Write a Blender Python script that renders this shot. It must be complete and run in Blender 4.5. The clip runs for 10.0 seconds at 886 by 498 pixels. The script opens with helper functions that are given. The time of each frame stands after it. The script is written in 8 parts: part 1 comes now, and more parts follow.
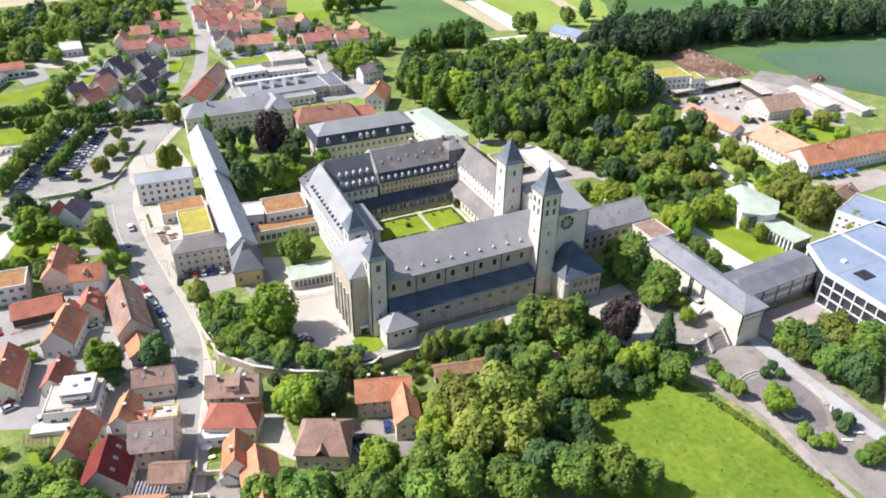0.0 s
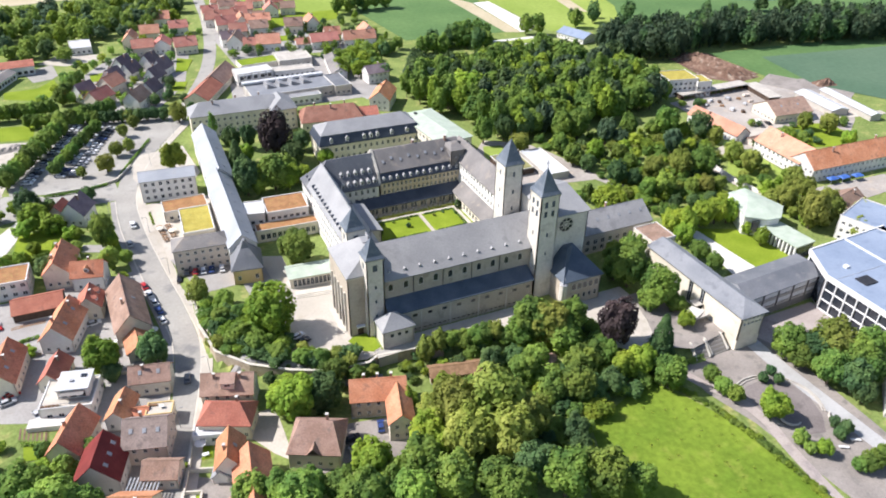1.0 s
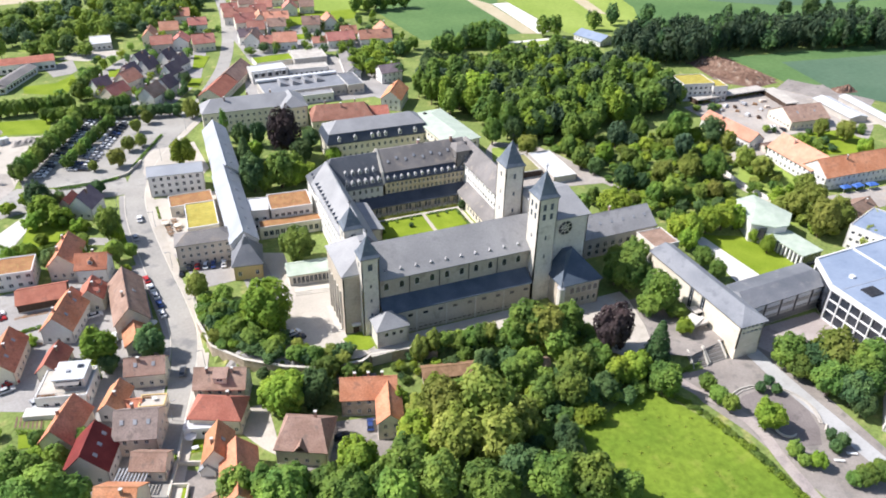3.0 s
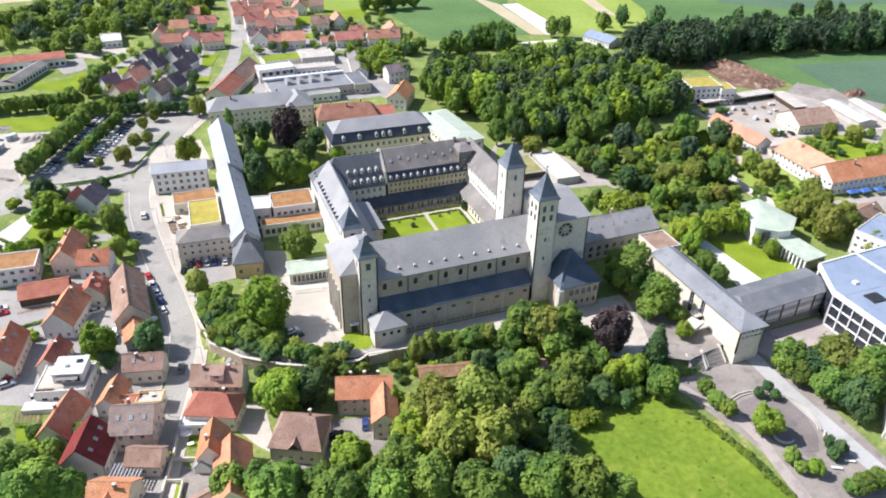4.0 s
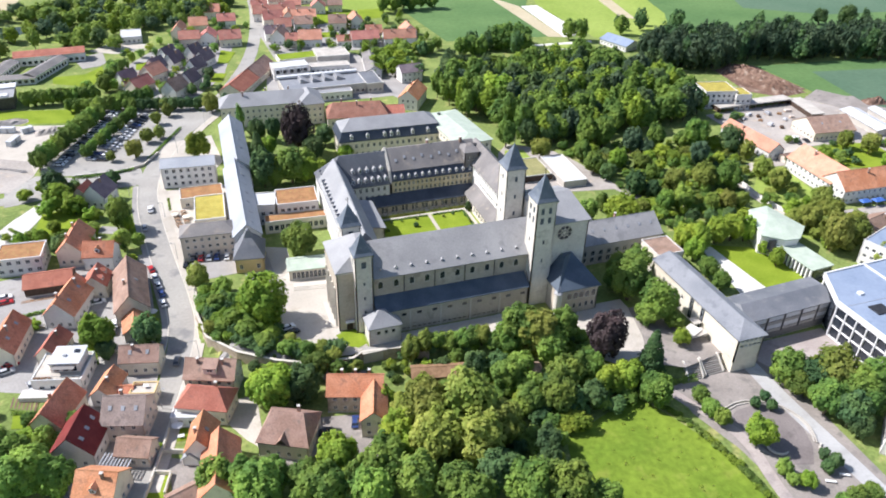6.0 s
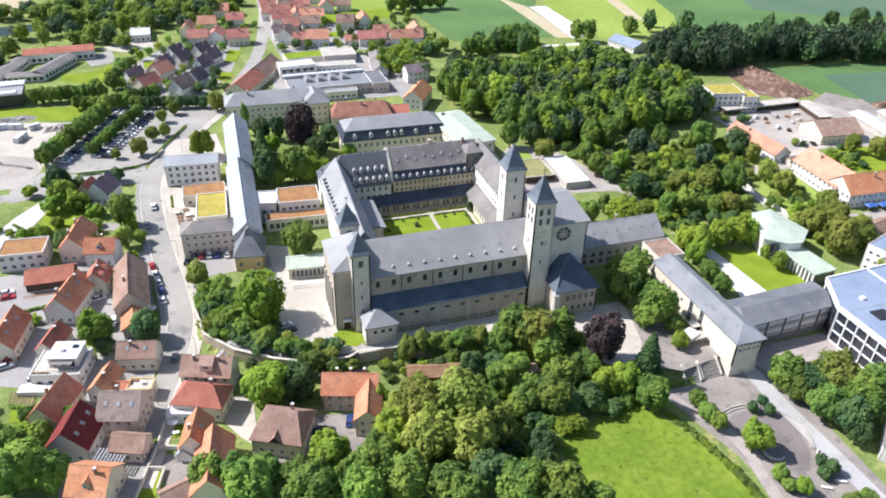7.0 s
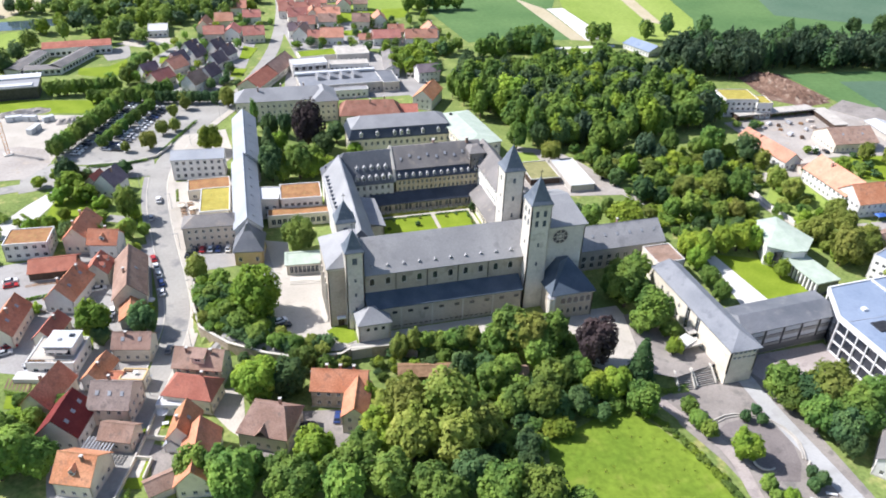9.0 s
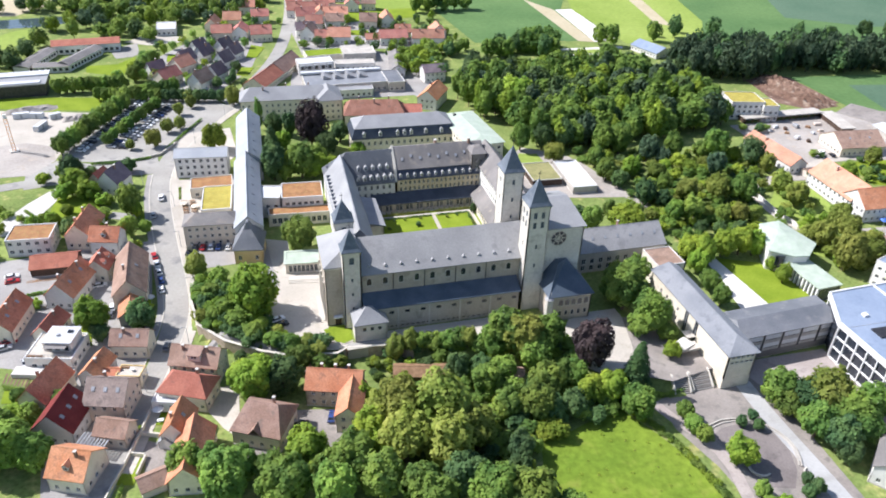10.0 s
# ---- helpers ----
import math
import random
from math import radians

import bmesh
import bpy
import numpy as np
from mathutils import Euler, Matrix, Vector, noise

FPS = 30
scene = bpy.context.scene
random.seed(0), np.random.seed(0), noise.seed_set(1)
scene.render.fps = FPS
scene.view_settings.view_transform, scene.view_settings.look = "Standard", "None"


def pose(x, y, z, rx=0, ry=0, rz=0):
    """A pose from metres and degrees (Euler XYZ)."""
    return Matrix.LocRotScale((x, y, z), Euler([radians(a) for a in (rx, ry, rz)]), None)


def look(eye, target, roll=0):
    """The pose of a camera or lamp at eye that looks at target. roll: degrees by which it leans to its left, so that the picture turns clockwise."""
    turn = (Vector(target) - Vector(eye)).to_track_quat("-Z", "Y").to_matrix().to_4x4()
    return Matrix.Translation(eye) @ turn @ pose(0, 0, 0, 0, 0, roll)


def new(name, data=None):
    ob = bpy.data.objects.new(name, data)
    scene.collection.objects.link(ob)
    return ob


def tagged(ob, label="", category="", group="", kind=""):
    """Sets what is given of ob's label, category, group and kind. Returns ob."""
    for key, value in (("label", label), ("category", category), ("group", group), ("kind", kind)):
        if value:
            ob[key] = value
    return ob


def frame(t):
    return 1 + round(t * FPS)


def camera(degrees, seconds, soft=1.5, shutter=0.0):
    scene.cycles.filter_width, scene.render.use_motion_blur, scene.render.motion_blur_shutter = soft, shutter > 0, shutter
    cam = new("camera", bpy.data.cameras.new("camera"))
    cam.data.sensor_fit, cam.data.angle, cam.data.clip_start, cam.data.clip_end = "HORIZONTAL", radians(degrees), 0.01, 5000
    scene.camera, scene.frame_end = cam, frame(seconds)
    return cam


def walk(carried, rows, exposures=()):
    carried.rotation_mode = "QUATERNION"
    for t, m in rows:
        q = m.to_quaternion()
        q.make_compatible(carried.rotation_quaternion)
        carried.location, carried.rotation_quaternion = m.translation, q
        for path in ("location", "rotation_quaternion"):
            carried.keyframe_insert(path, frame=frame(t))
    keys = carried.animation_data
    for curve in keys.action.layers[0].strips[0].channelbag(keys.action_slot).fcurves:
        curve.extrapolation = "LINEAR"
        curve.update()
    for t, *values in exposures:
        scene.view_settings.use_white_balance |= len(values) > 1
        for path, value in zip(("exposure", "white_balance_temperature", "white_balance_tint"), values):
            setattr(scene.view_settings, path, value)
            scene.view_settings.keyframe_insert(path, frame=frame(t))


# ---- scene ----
cam = camera(62.4, 10.0, soft=1.9)
PATH = [
    (0, (-57.517, -162.315, 136.465), (-56.779, -160.791, 135.401), 0.9),
    (0.5, (-55.639, -163.087, 136.282), (-54.915, -161.556, 135.219), 0.9),
    (1, (-53.975, -163.824, 136.302), (-53.263, -162.286, 135.24), 1.0),
    (1.5, (-52.241, -164.597, 136.274), (-51.544, -163.052, 135.212), 1.0),
    (2, (-50.476, -165.237, 136.348), (-49.794, -163.686, 135.286), 1.1),
    (2.5, (-48.578, -165.977, 136.308), (-47.91, -164.419, 135.246), 1.1),
    (4, (-43.243, -167.988, 136.401), (-42.619, -166.412, 135.339), 1.3),
    (4.5, (-41.504, -168.648, 136.261), (-40.894, -167.066, 135.2), 1.3),
    (5, (-39.716, -169.277, 136.237), (-39.12, -167.69, 135.176), 1.4),
    (5.5, (-37.954, -169.889, 136.197), (-37.373, -168.296, 135.136), 1.5),
    (7, (-32.396, -171.562, 136.065), (-31.859, -169.954, 135.005), 1.6),
    (7.5, (-30.586, -172.14, 135.93), (-30.063, -170.527, 134.87), 1.7),
    (8, (-28.861, -172.669, 135.897), (-28.351, -171.051, 134.838), 1.8),
    (8.5, (-26.944, -173.214, 135.897), (-26.449, -171.592, 134.837), 1.9),
    (9, (-25.241, -173.795, 135.766), (-24.758, -172.169, 134.707), 2.0),
    (9.5, (-23.484, -174.185, 135.694), (-23.014, -172.555, 134.635), 2.1),
    (10, (-21.48, -174.578, 135.944), (-21.025, -172.944, 134.884), 2.1),
]
walk(cam, [(t, look(eye, target, roll)) for t, eye, target, roll in PATH], [(0, 0.54, 6500, 14), (10, 0.56, 6250, 14)])

# daylight: sky and one sun
SUN_ELEVATION = 46.0
SUN_FROM = Vector((-0.883, 0.469, 0)).normalized()
world = bpy.data.worlds.new("sky")
scene.world = world
world.use_nodes = True
wn = world.node_tree.nodes
sky = wn.new("ShaderNodeTexSky")
sky.sky_type = "NISHITA"
sky.sun_disc = False
sky.sun_elevation = radians(SUN_ELEVATION)
sky.sun_rotation = math.atan2(SUN_FROM.x, SUN_FROM.y)
wn["Background"].inputs[1].default_value = 0.108
world.node_tree.links.new(sky.outputs[0], wn["Background"].inputs[0])
sun = new("sun", bpy.data.lights.new("sun", "SUN"))
sun.data.energy = 5.0
sun.data.angle = radians(0.5)
sun.data.color = (1.0, 0.972, 0.935)
sun.matrix_world = look(SUN_FROM * 100 + Vector((0, 0, 100 * math.tan(radians(SUN_ELEVATION)))), (0, 0, 0))

# ---- materials ----
def mat(name, a, b, scale=0.3, rough=0.85, fine=6.0, fine_amt=0.25, bump=0.15, metal=0.0, c=None, obj=0.0, island=0.0, spec=0.3, stretch=None):
    """A surface that shifts from colour a to colour b in patches, with grain and relief; c: a third colour in rare stains."""
    m = bpy.data.materials.new(name)
    m.use_nodes = True
    n, l = m.node_tree.nodes, m.node_tree.links
    bsdf = n["Principled BSDF"]
    bsdf.inputs["Roughness"].default_value = rough
    bsdf.inputs["Metallic"].default_value = metal
    bsdf.inputs["Specular IOR Level"].default_value = spec
    geo = n.new("ShaderNodeNewGeometry")
    pos = geo.outputs["Position"]
    if stretch:
        mp = n.new("ShaderNodeMapping")
        mp.inputs["Scale"].default_value = stretch
        l.new(pos, mp.inputs[0])
        pos = mp.outputs[0]

    def tex(s, detail=4):
        t = n.new("ShaderNodeTexNoise")
        t.inputs["Scale"].default_value = s
        t.inputs["Detail"].default_value = detail
        l.new(pos, t.inputs["Vector"])
        return t.outputs[0]

    def ramp(src, lo, hi):
        r = n.new("ShaderNodeMapRange")
        r.inputs[1].default_value, r.inputs[2].default_value = lo, hi
        l.new(src, r.inputs[0])
        return r.outputs[0]

    def mix(f, x, y, mode="MIX"):
        k = n.new("ShaderNodeMix")
        k.data_type, k.blend_type = "RGBA", mode
        for v, s in ((f, 0), (x, 6), (y, 7)):
            if isinstance(v, (int, float)):
                k.inputs[s].default_value = v
            elif isinstance(v, tuple):
                k.inputs[s].default_value = (*v, 1)
            else:
                l.new(v, k.inputs[s])
        return k.outputs[2]

    col = mix(ramp(tex(scale), 0.36, 0.64), a, b)
    if c:
        col = mix(ramp(tex(scale * 2.3 + 0.07), 0.56, 0.7), col, c)
    grain = ramp(tex(fine, 3), 0.25, 0.75)
    g = n.new("ShaderNodeCombineColor")
    gr = n.new("ShaderNodeMapRange")
    gr.inputs[3].default_value, gr.inputs[4].default_value = 1 - fine_amt, 1 + fine_amt
    l.new(grain, gr.inputs[0])
    for i in range(3):
        l.new(gr.outputs[0], g.inputs[i])
    col = mix(1.0, col, g.outputs[0], "MULTIPLY")
    for src, amt in ((n.new("ShaderNodeObjectInfo").outputs["Random"], obj), (geo.outputs["Random Per Island"], island)):
        if amt:
            h = n.new("ShaderNodeHueSaturation")
            r = n.new("ShaderNodeMapRange")
            r.inputs[3].default_value, r.inputs[4].default_value = 1 - amt, 1 + amt
            l.new(src, r.inputs[0])
            l.new(r.outputs[0], h.inputs["Value"])
            r2 = n.new("ShaderNodeMapRange")
            r2.inputs[3].default_value, r2.inputs[4].default_value = 0.5 - amt * 0.06, 0.5 + amt * 0.05
            w = n.new("ShaderNodeMath")
            w.operation = "FRACT"
            w2 = n.new("ShaderNodeMath")
            w2.operation = "MULTIPLY"
            w2.inputs[1].default_value = 7.31
            l.new(src, w2.inputs[0])
            l.new(w2.outputs[0], w.inputs[0])
            l.new(w.outputs[0], r2.inputs[0])
            l.new(r2.outputs[0], h.inputs["Hue"])
            l.new(col, h.inputs["Color"])
            col = h.outputs[0]
    l.new(col, bsdf.inputs["Base Color"])
    if bump:
        bp = n.new("ShaderNodeBump")
        bp.inputs["Strength"].default_value = bump
        bp.inputs["Distance"].default_value = 0.05
        l.new(grain, bp.inputs["Height"])
        l.new(bp.outputs[0], bsdf.inputs["Normal"])
    return m


def leaf_mat(name, a, b, obj=0.26):
    m = mat(name, a, b, 0.13, 0.75, 2.5, 0.22, 0.0, obj=obj, island=0.13, spec=0.2)
    n, l = m.node_tree.nodes, m.node_tree.links
    bsdf = n["Principled BSDF"]
    tr = n.new("ShaderNodeBsdfTranslucent")
    ad = n.new("ShaderNodeMixShader")
    ad.inputs[0].default_value = 0.40
    col = bsdf.inputs["Base Color"].links[0].from_socket
    l.new(col, tr.inputs[0])
    l.new(bsdf.outputs[0], ad.inputs[1])
    l.new(tr.outputs[0], ad.inputs[2])
    l.new(ad.outputs[0], n["Material Output"].inputs[0])
    return m


STONE = mat("shell_limestone", (0.56, 0.53, 0.47), (0.65, 0.62, 0.555), 0.12, 0.9, 1.6, 0.10, 0.3, c=(0.49, 0.46, 0.405))
STONE_B = mat("brown_grey_limestone", (0.41, 0.355, 0.285), (0.50, 0.44, 0.36), 0.12, 0.9, 1.6, 0.12, 0.3, c=(0.35, 0.305, 0.245))
STONE_TRIM = mat("pale_stone_trim", (0.50, 0.47, 0.41), (0.58, 0.54, 0.47), 0.3, 0.85, 3, 0.08)
PLASTER_W = mat("white_plaster", (0.67, 0.655, 0.625), (0.75, 0.735, 0.705), 0.15, 0.9, 1.5, 0.05, 0.1, c=(0.66, 0.64, 0.60))
PLASTER_C = mat("cream_plaster", (0.66, 0.60, 0.49), (0.74, 0.69, 0.58), 0.15, 0.9, 1.5, 0.06, 0.1, c=(0.58, 0.52, 0.43))
PLASTER_Y = mat("ochre_plaster", (0.60, 0.44, 0.20), (0.66, 0.50, 0.25), 0.15, 0.9, 1.5, 0.06, 0.1)
PLASTER_T = mat("tan_plaster", (0.54, 0.45, 0.31), (0.62, 0.53, 0.38), 0.15, 0.9, 1.5, 0.06, 0.1, c=(0.48, 0.40, 0.28))
PLASTER_P = mat("rosy_beige_plaster", (0.58, 0.50, 0.43), (0.66, 0.58, 0.50), 0.15, 0.9, 1.5, 0.06, 0.1)
PLASTER_G = mat("grey_rough_plaster", (0.42, 0.39, 0.35), (0.50, 0.47, 0.42), 0.2, 0.9, 2, 0.08, 0.2)
PLASTER_S = mat("sandstone_rubble", (0.36, 0.29, 0.22), (0.48, 0.40, 0.31), 0.6, 0.95, 2.5, 0.2, 0.4)
SLATE = mat("grey_slate", (0.125, 0.135, 0.152), (0.185, 0.192, 0.208), 0.10, 0.62, 2.2, 0.12, 0.25, c=(0.20, 0.203, 0.208), spec=0.5)
SLATE_B = mat("blue_black_slate", (0.048, 0.07, 0.098), (0.08, 0.106, 0.138), 0.2, 0.55, 2.2, 0.14, 0.25, spec=0.5)
SLATE_T = mat("steel_blue_slate", (0.088, 0.112, 0.145), (0.13, 0.155, 0.19), 0.3, 0.55, 2.2, 0.12, 0.25, c=(0.16, 0.18, 0.205), spec=0.5)
SLATE_K = mat("navy_black_slate", (0.034, 0.045, 0.068), (0.058, 0.072, 0.10), 0.2, 0.55, 2.2, 0.14, 0.25, spec=0.5)
SLATE_L = mat("pale_grey_slate", (0.25, 0.253, 0.261), (0.315, 0.317, 0.323), 0.12, 0.6, 2.2, 0.1, 0.2, spec=0.5)
SLATE_P = mat("pale_blue_slate", (0.30, 0.322, 0.352), (0.37, 0.39, 0.418), 0.10, 0.6, 2.2, 0.10, 0.2, c=(0.34, 0.352, 0.365), spec=0.5)
SLATE_D = mat("dark_grey_slate", (0.085, 0.093, 0.106), (0.125, 0.133, 0.146), 0.10, 0.6, 2.2, 0.12, 0.25, c=(0.15, 0.152, 0.158), spec=0.5)
SLATE_M = mat("mid_grey_slate", (0.20, 0.212, 0.232), (0.26, 0.27, 0.288), 0.10, 0.6, 2.2, 0.1, 0.2, c=(0.17, 0.18, 0.20), spec=0.5)
SLATE_N = mat("warm_grey_slate", (0.255, 0.252, 0.252), (0.325, 0.32, 0.318), 0.08, 0.62, 2.2, 0.12, 0.25, c=(0.225, 0.222, 0.224), spec=0.5)
SLATE_W = mat("weathered_brown_slate", (0.17, 0.16, 0.155), (0.235, 0.22, 0.21), 0.12, 0.75, 2.2, 0.12, 0.25, c=(0.27, 0.24, 0.21))
TILE_O = mat("orange_clay_tile", (0.465, 0.192, 0.098), (0.565, 0.265, 0.15), 0.25, 0.85, 2.6, 0.24, 0.4, c=(0.36, 0.175, 0.108), obj=0.18)
TILE_S = mat("salmon_clay_tile", (0.50, 0.235, 0.15), (0.60, 0.31, 0.21), 0.2, 0.85, 2.6, 0.18, 0.4, c=(0.40, 0.21, 0.15), obj=0.10)
# far roofs' red, with the paling of distance haze put into the colour
TILE_F = mat("hazed_red_tile", (0.37, 0.155, 0.115), (0.46, 0.22, 0.165), 0.2, 0.9, 2.6, 0.18, 0.4, c=(0.30, 0.16, 0.13), obj=0.22)
TILE_R = mat("red_clay_tile", (0.35, 0.125, 0.085), (0.44, 0.172, 0.117), 0.25, 0.85, 2.6, 0.2, 0.4, c=(0.31, 0.13, 0.095), obj=0.10)
TILE_D = mat("dark_red_tile", (0.15, 0.022, 0.02), (0.20, 0.034, 0.03), 0.25, 0.75, 2.6, 0.15, 0.4)
TILE_B = mat("brown_clay_tile", (0.28, 0.18, 0.135), (0.37, 0.25, 0.195), 0.25, 0.9, 2.6, 0.2, 0.4, c=(0.22, 0.16, 0.13), obj=0.12)
TILE_N = mat("grey_brown_tile", (0.25, 0.195, 0.17), (0.33, 0.26, 0.23), 0.25, 0.9, 2.6, 0.2, 0.4, c=(0.21, 0.17, 0.15))
TILE_K = mat("rust_brown_tile", (0.25, 0.115, 0.08), (0.33, 0.165, 0.12), 0.25, 0.9, 2.6, 0.2, 0.4, c=(0.21, 0.12, 0.09))
TILE_G = mat("dark_violet_tile", (0.15, 0.118, 0.135), (0.205, 0.165, 0.18), 0.25, 0.85, 2.6, 0.2, 0.4, obj=0.15)
COPPER = mat("pale_green_copper", (0.38, 0.445, 0.365), (0.46, 0.52, 0.435), 0.25, 0.7, 1.2, 0.06, 0.1, c=(0.40, 0.49, 0.37))
METAL_W = mat("white_metal_roof", (0.50, 0.515, 0.53), (0.59, 0.60, 0.61), 0.2, 0.5, 1.2, 0.05, 0.05)
METAL_B = mat("blue_grey_roof_sheet", (0.22, 0.275, 0.37), (0.275, 0.33, 0.425), 0.08, 0.5, 1.0, 0.06, 0.05, c=(0.19, 0.24, 0.325))
GREENROOF = mat("sedum_yellow", (0.33, 0.275, 0.055), (0.42, 0.35, 0.08), 0.35, 0.95, 2.5, 0.2, 0.3, c=(0.28, 0.28, 0.07))
OLIVE = mat("sedum_olive", (0.22, 0.215, 0.09), (0.30, 0.285, 0.125), 0.3, 0.95, 2.5, 0.15, 0.3, c=(0.26, 0.22, 0.11))
SEDUM_R = mat("sedum_russet", (0.27, 0.135, 0.062), (0.36, 0.19, 0.085), 0.4, 0.95, 2.5, 0.2, 0.3, c=(0.34, 0.25, 0.09))
CONCRETE = mat("pale_concrete", (0.52, 0.50, 0.46), (0.62, 0.60, 0.56), 0.2, 0.9, 2, 0.08, 0.15)
GRAVEL = mat("roof_gravel", (0.40, 0.37, 0.33), (0.50, 0.47, 0.42), 0.3, 0.95, 4, 0.15, 0.3)
WHITE = mat("white_paint", (0.67, 0.67, 0.665), (0.73, 0.73, 0.725), 0.5, 0.6, 3, 0.03, 0)
WOOD = mat("weathered_timber", (0.22, 0.13, 0.07), (0.31, 0.19, 0.11), 0.8, 0.85, 4, 0.2, 0.3)
DARKWOOD = mat("dark_timber", (0.06, 0.04, 0.03), (0.09, 0.06, 0.045), 0.8, 0.8, 4, 0.2, 0.2)
IRON = mat("dark_iron", (0.05, 0.05, 0.055), (0.08, 0.08, 0.085), 1, 0.5, 4, 0.1, 0, metal=0.6)
LEAD = mat("lead_sheet", (0.30, 0.31, 0.33), (0.38, 0.39, 0.41), 0.5, 0.5, 3, 0.1, 0.1, metal=0.3)
GLASS = mat("dark_window_glass", (0.018, 0.022, 0.03), (0.035, 0.042, 0.055), 0.4, 0.12, 1, 0.1, 0, spec=0.6)
ASPHALT = mat("asphalt", (0.300, 0.288, 0.264), (0.372, 0.358, 0.327), 0.05, 0.95, 1.2, 0.09, 0.2, c=(0.225, 0.221, 0.216))
PAVE = mat("grey_paving", (0.285, 0.272, 0.26), (0.36, 0.347, 0.33), 0.08, 0.95, 1.5, 0.10, 0.2, c=(0.31, 0.295, 0.275))
PAVE_B = mat("mauve_brown_paving", (0.33, 0.285, 0.265), (0.41, 0.36, 0.335), 0.08, 0.95, 1.8, 0.12, 0.2, c=(0.28, 0.245, 0.235))
PAVE_D = mat("brown_grey_setts", (0.24, 0.215, 0.195), (0.31, 0.28, 0.255), 0.1, 0.95, 2.2, 0.14, 0.2, c=(0.20, 0.185, 0.17))
PAVE_C = mat("cool_grey_concrete_slabs", (0.375, 0.375, 0.37), (0.455, 0.455, 0.45), 0.08, 0.95, 1.5, 0.08, 0.2, c=(0.36, 0.355, 0.345))
PAVE_E = mat("dark_mauve_setts", (0.175, 0.152, 0.145), (0.235, 0.207, 0.196), 0.1, 0.95, 2.2, 0.14, 0.2, c=(0.15, 0.132, 0.127))
PAVE_L = mat("pale_sandy_paving", (0.43, 0.395, 0.34), (0.515, 0.475, 0.415), 0.07, 0.95, 1.5, 0.08, 0.2, c=(0.42, 0.38, 0.32))
SAND = mat("bare_pale_earth", (0.325, 0.295, 0.265), (0.415, 0.38, 0.345), 0.05, 0.95, 0.8, 0.12, 0.2, c=(0.42, 0.36, 0.30))
# c: pale patches painted in for the sunlit crests of the heaps
EARTH = mat("red_brown_earth", (0.12, 0.07, 0.05), (0.21, 0.135, 0.10), 0.1, 0.95, 0.7, 0.3, 0.4, c=(0.30, 0.23, 0.18))
GRASS = mat("rough_grass", (0.15, 0.205, 0.06), (0.225, 0.28, 0.085), 0.06, 0.95, 0.9, 0.3, 0.3, c=(0.32, 0.32, 0.12), spec=0.1)
MEADOW = mat("meadow_grass", (0.118, 0.19, 0.022), (0.175, 0.248, 0.03), 0.05, 0.95, 0.7, 0.22, 0.3, c=(0.215, 0.262, 0.045), spec=0.1)
LAWN = mat("mown_lawn", (0.165, 0.235, 0.02), (0.22, 0.29, 0.03), 0.12, 0.95, 1.5, 0.15, 0.2, spec=0.1)
CROP = mat("green_cereal_field", (0.088, 0.165, 0.06), (0.12, 0.205, 0.075), 0.02, 0.95, 0.35, 0.12, 0.2, spec=0.1)
CROP_B = mat("bluish_cereal_field", (0.082, 0.145, 0.092), (0.108, 0.172, 0.112), 0.015, 0.95, 0.35, 0.1, 0.2, spec=0.1)
CROP_Y = mat("yellow_green_field", (0.22, 0.30, 0.06), (0.28, 0.355, 0.085), 0.02, 0.95, 0.35, 0.12, 0.2, spec=0.1)
STUBBLE = mat("tan_stubble", (0.42, 0.36, 0.23), (0.48, 0.42, 0.29), 0.03, 0.95, 0.4, 0.1, 0.2)
FLEECE = mat("pale_crop_cover", (0.62, 0.60, 0.54), (0.72, 0.70, 0.65), 0.06, 0.8, 0.8, 0.08, 0.1)
WATER = mat("pond_water", (0.05, 0.08, 0.09), (0.07, 0.10, 0.11), 0.1, 0.08, 1, 0.1, 0, spec=0.6)
BARK = mat("tree_bark", (0.09, 0.065, 0.045), (0.14, 0.11, 0.08), 1.5, 0.95, 5, 0.3, 0.4)
LEAF = leaf_mat("leaves_mid_green", (0.115, 0.212, 0.05), (0.262, 0.375, 0.07))
LEAF_L = leaf_mat("leaves_bright_green", (0.175, 0.285, 0.038), (0.325, 0.43, 0.055))
LEAF_D = leaf_mat("leaves_deep_green", (0.07, 0.14, 0.058), (0.152, 0.248, 0.082))
LEAF_Y = leaf_mat("leaves_olive_yellow", (0.20, 0.26, 0.048), (0.33, 0.37, 0.085))
LEAF_B = leaf_mat("leaves_blue_green", (0.06, 0.115, 0.067), (0.13, 0.195, 0.1))
LEAF_N = leaf_mat("leaves_shady_green", (0.043, 0.086, 0.052), (0.095, 0.152, 0.078))
LEAF_P = leaf_mat("leaves_copper_purple", (0.06, 0.046, 0.048), (0.098, 0.07, 0.068), 0.15)
ORANGE = mat("orange_steel_paint", (0.55, 0.22, 0.05), (0.62, 0.27, 0.08), 1, 0.5, 3, 0.1, 0)
CAR_MATS = [mat("car_paint_" + k, v, v, 1, 0.3, 3, 0.02, 0, spec=0.6) for k, v in (
    ("silver", (0.45, 0.46, 0.48)), ("white", (0.80, 0.80, 0.80)), ("black", (0.02, 0.02, 0.024)), ("red", (0.42, 0.02, 0.02)),
    ("blue", (0.03, 0.06, 0.20)), ("grey", (0.13, 0.135, 0.14)))]
RUBBER = mat("tyre_rubber", (0.02, 0.02, 0.02), (0.03, 0.03, 0.03), 1, 0.9, 4, 0.1, 0)


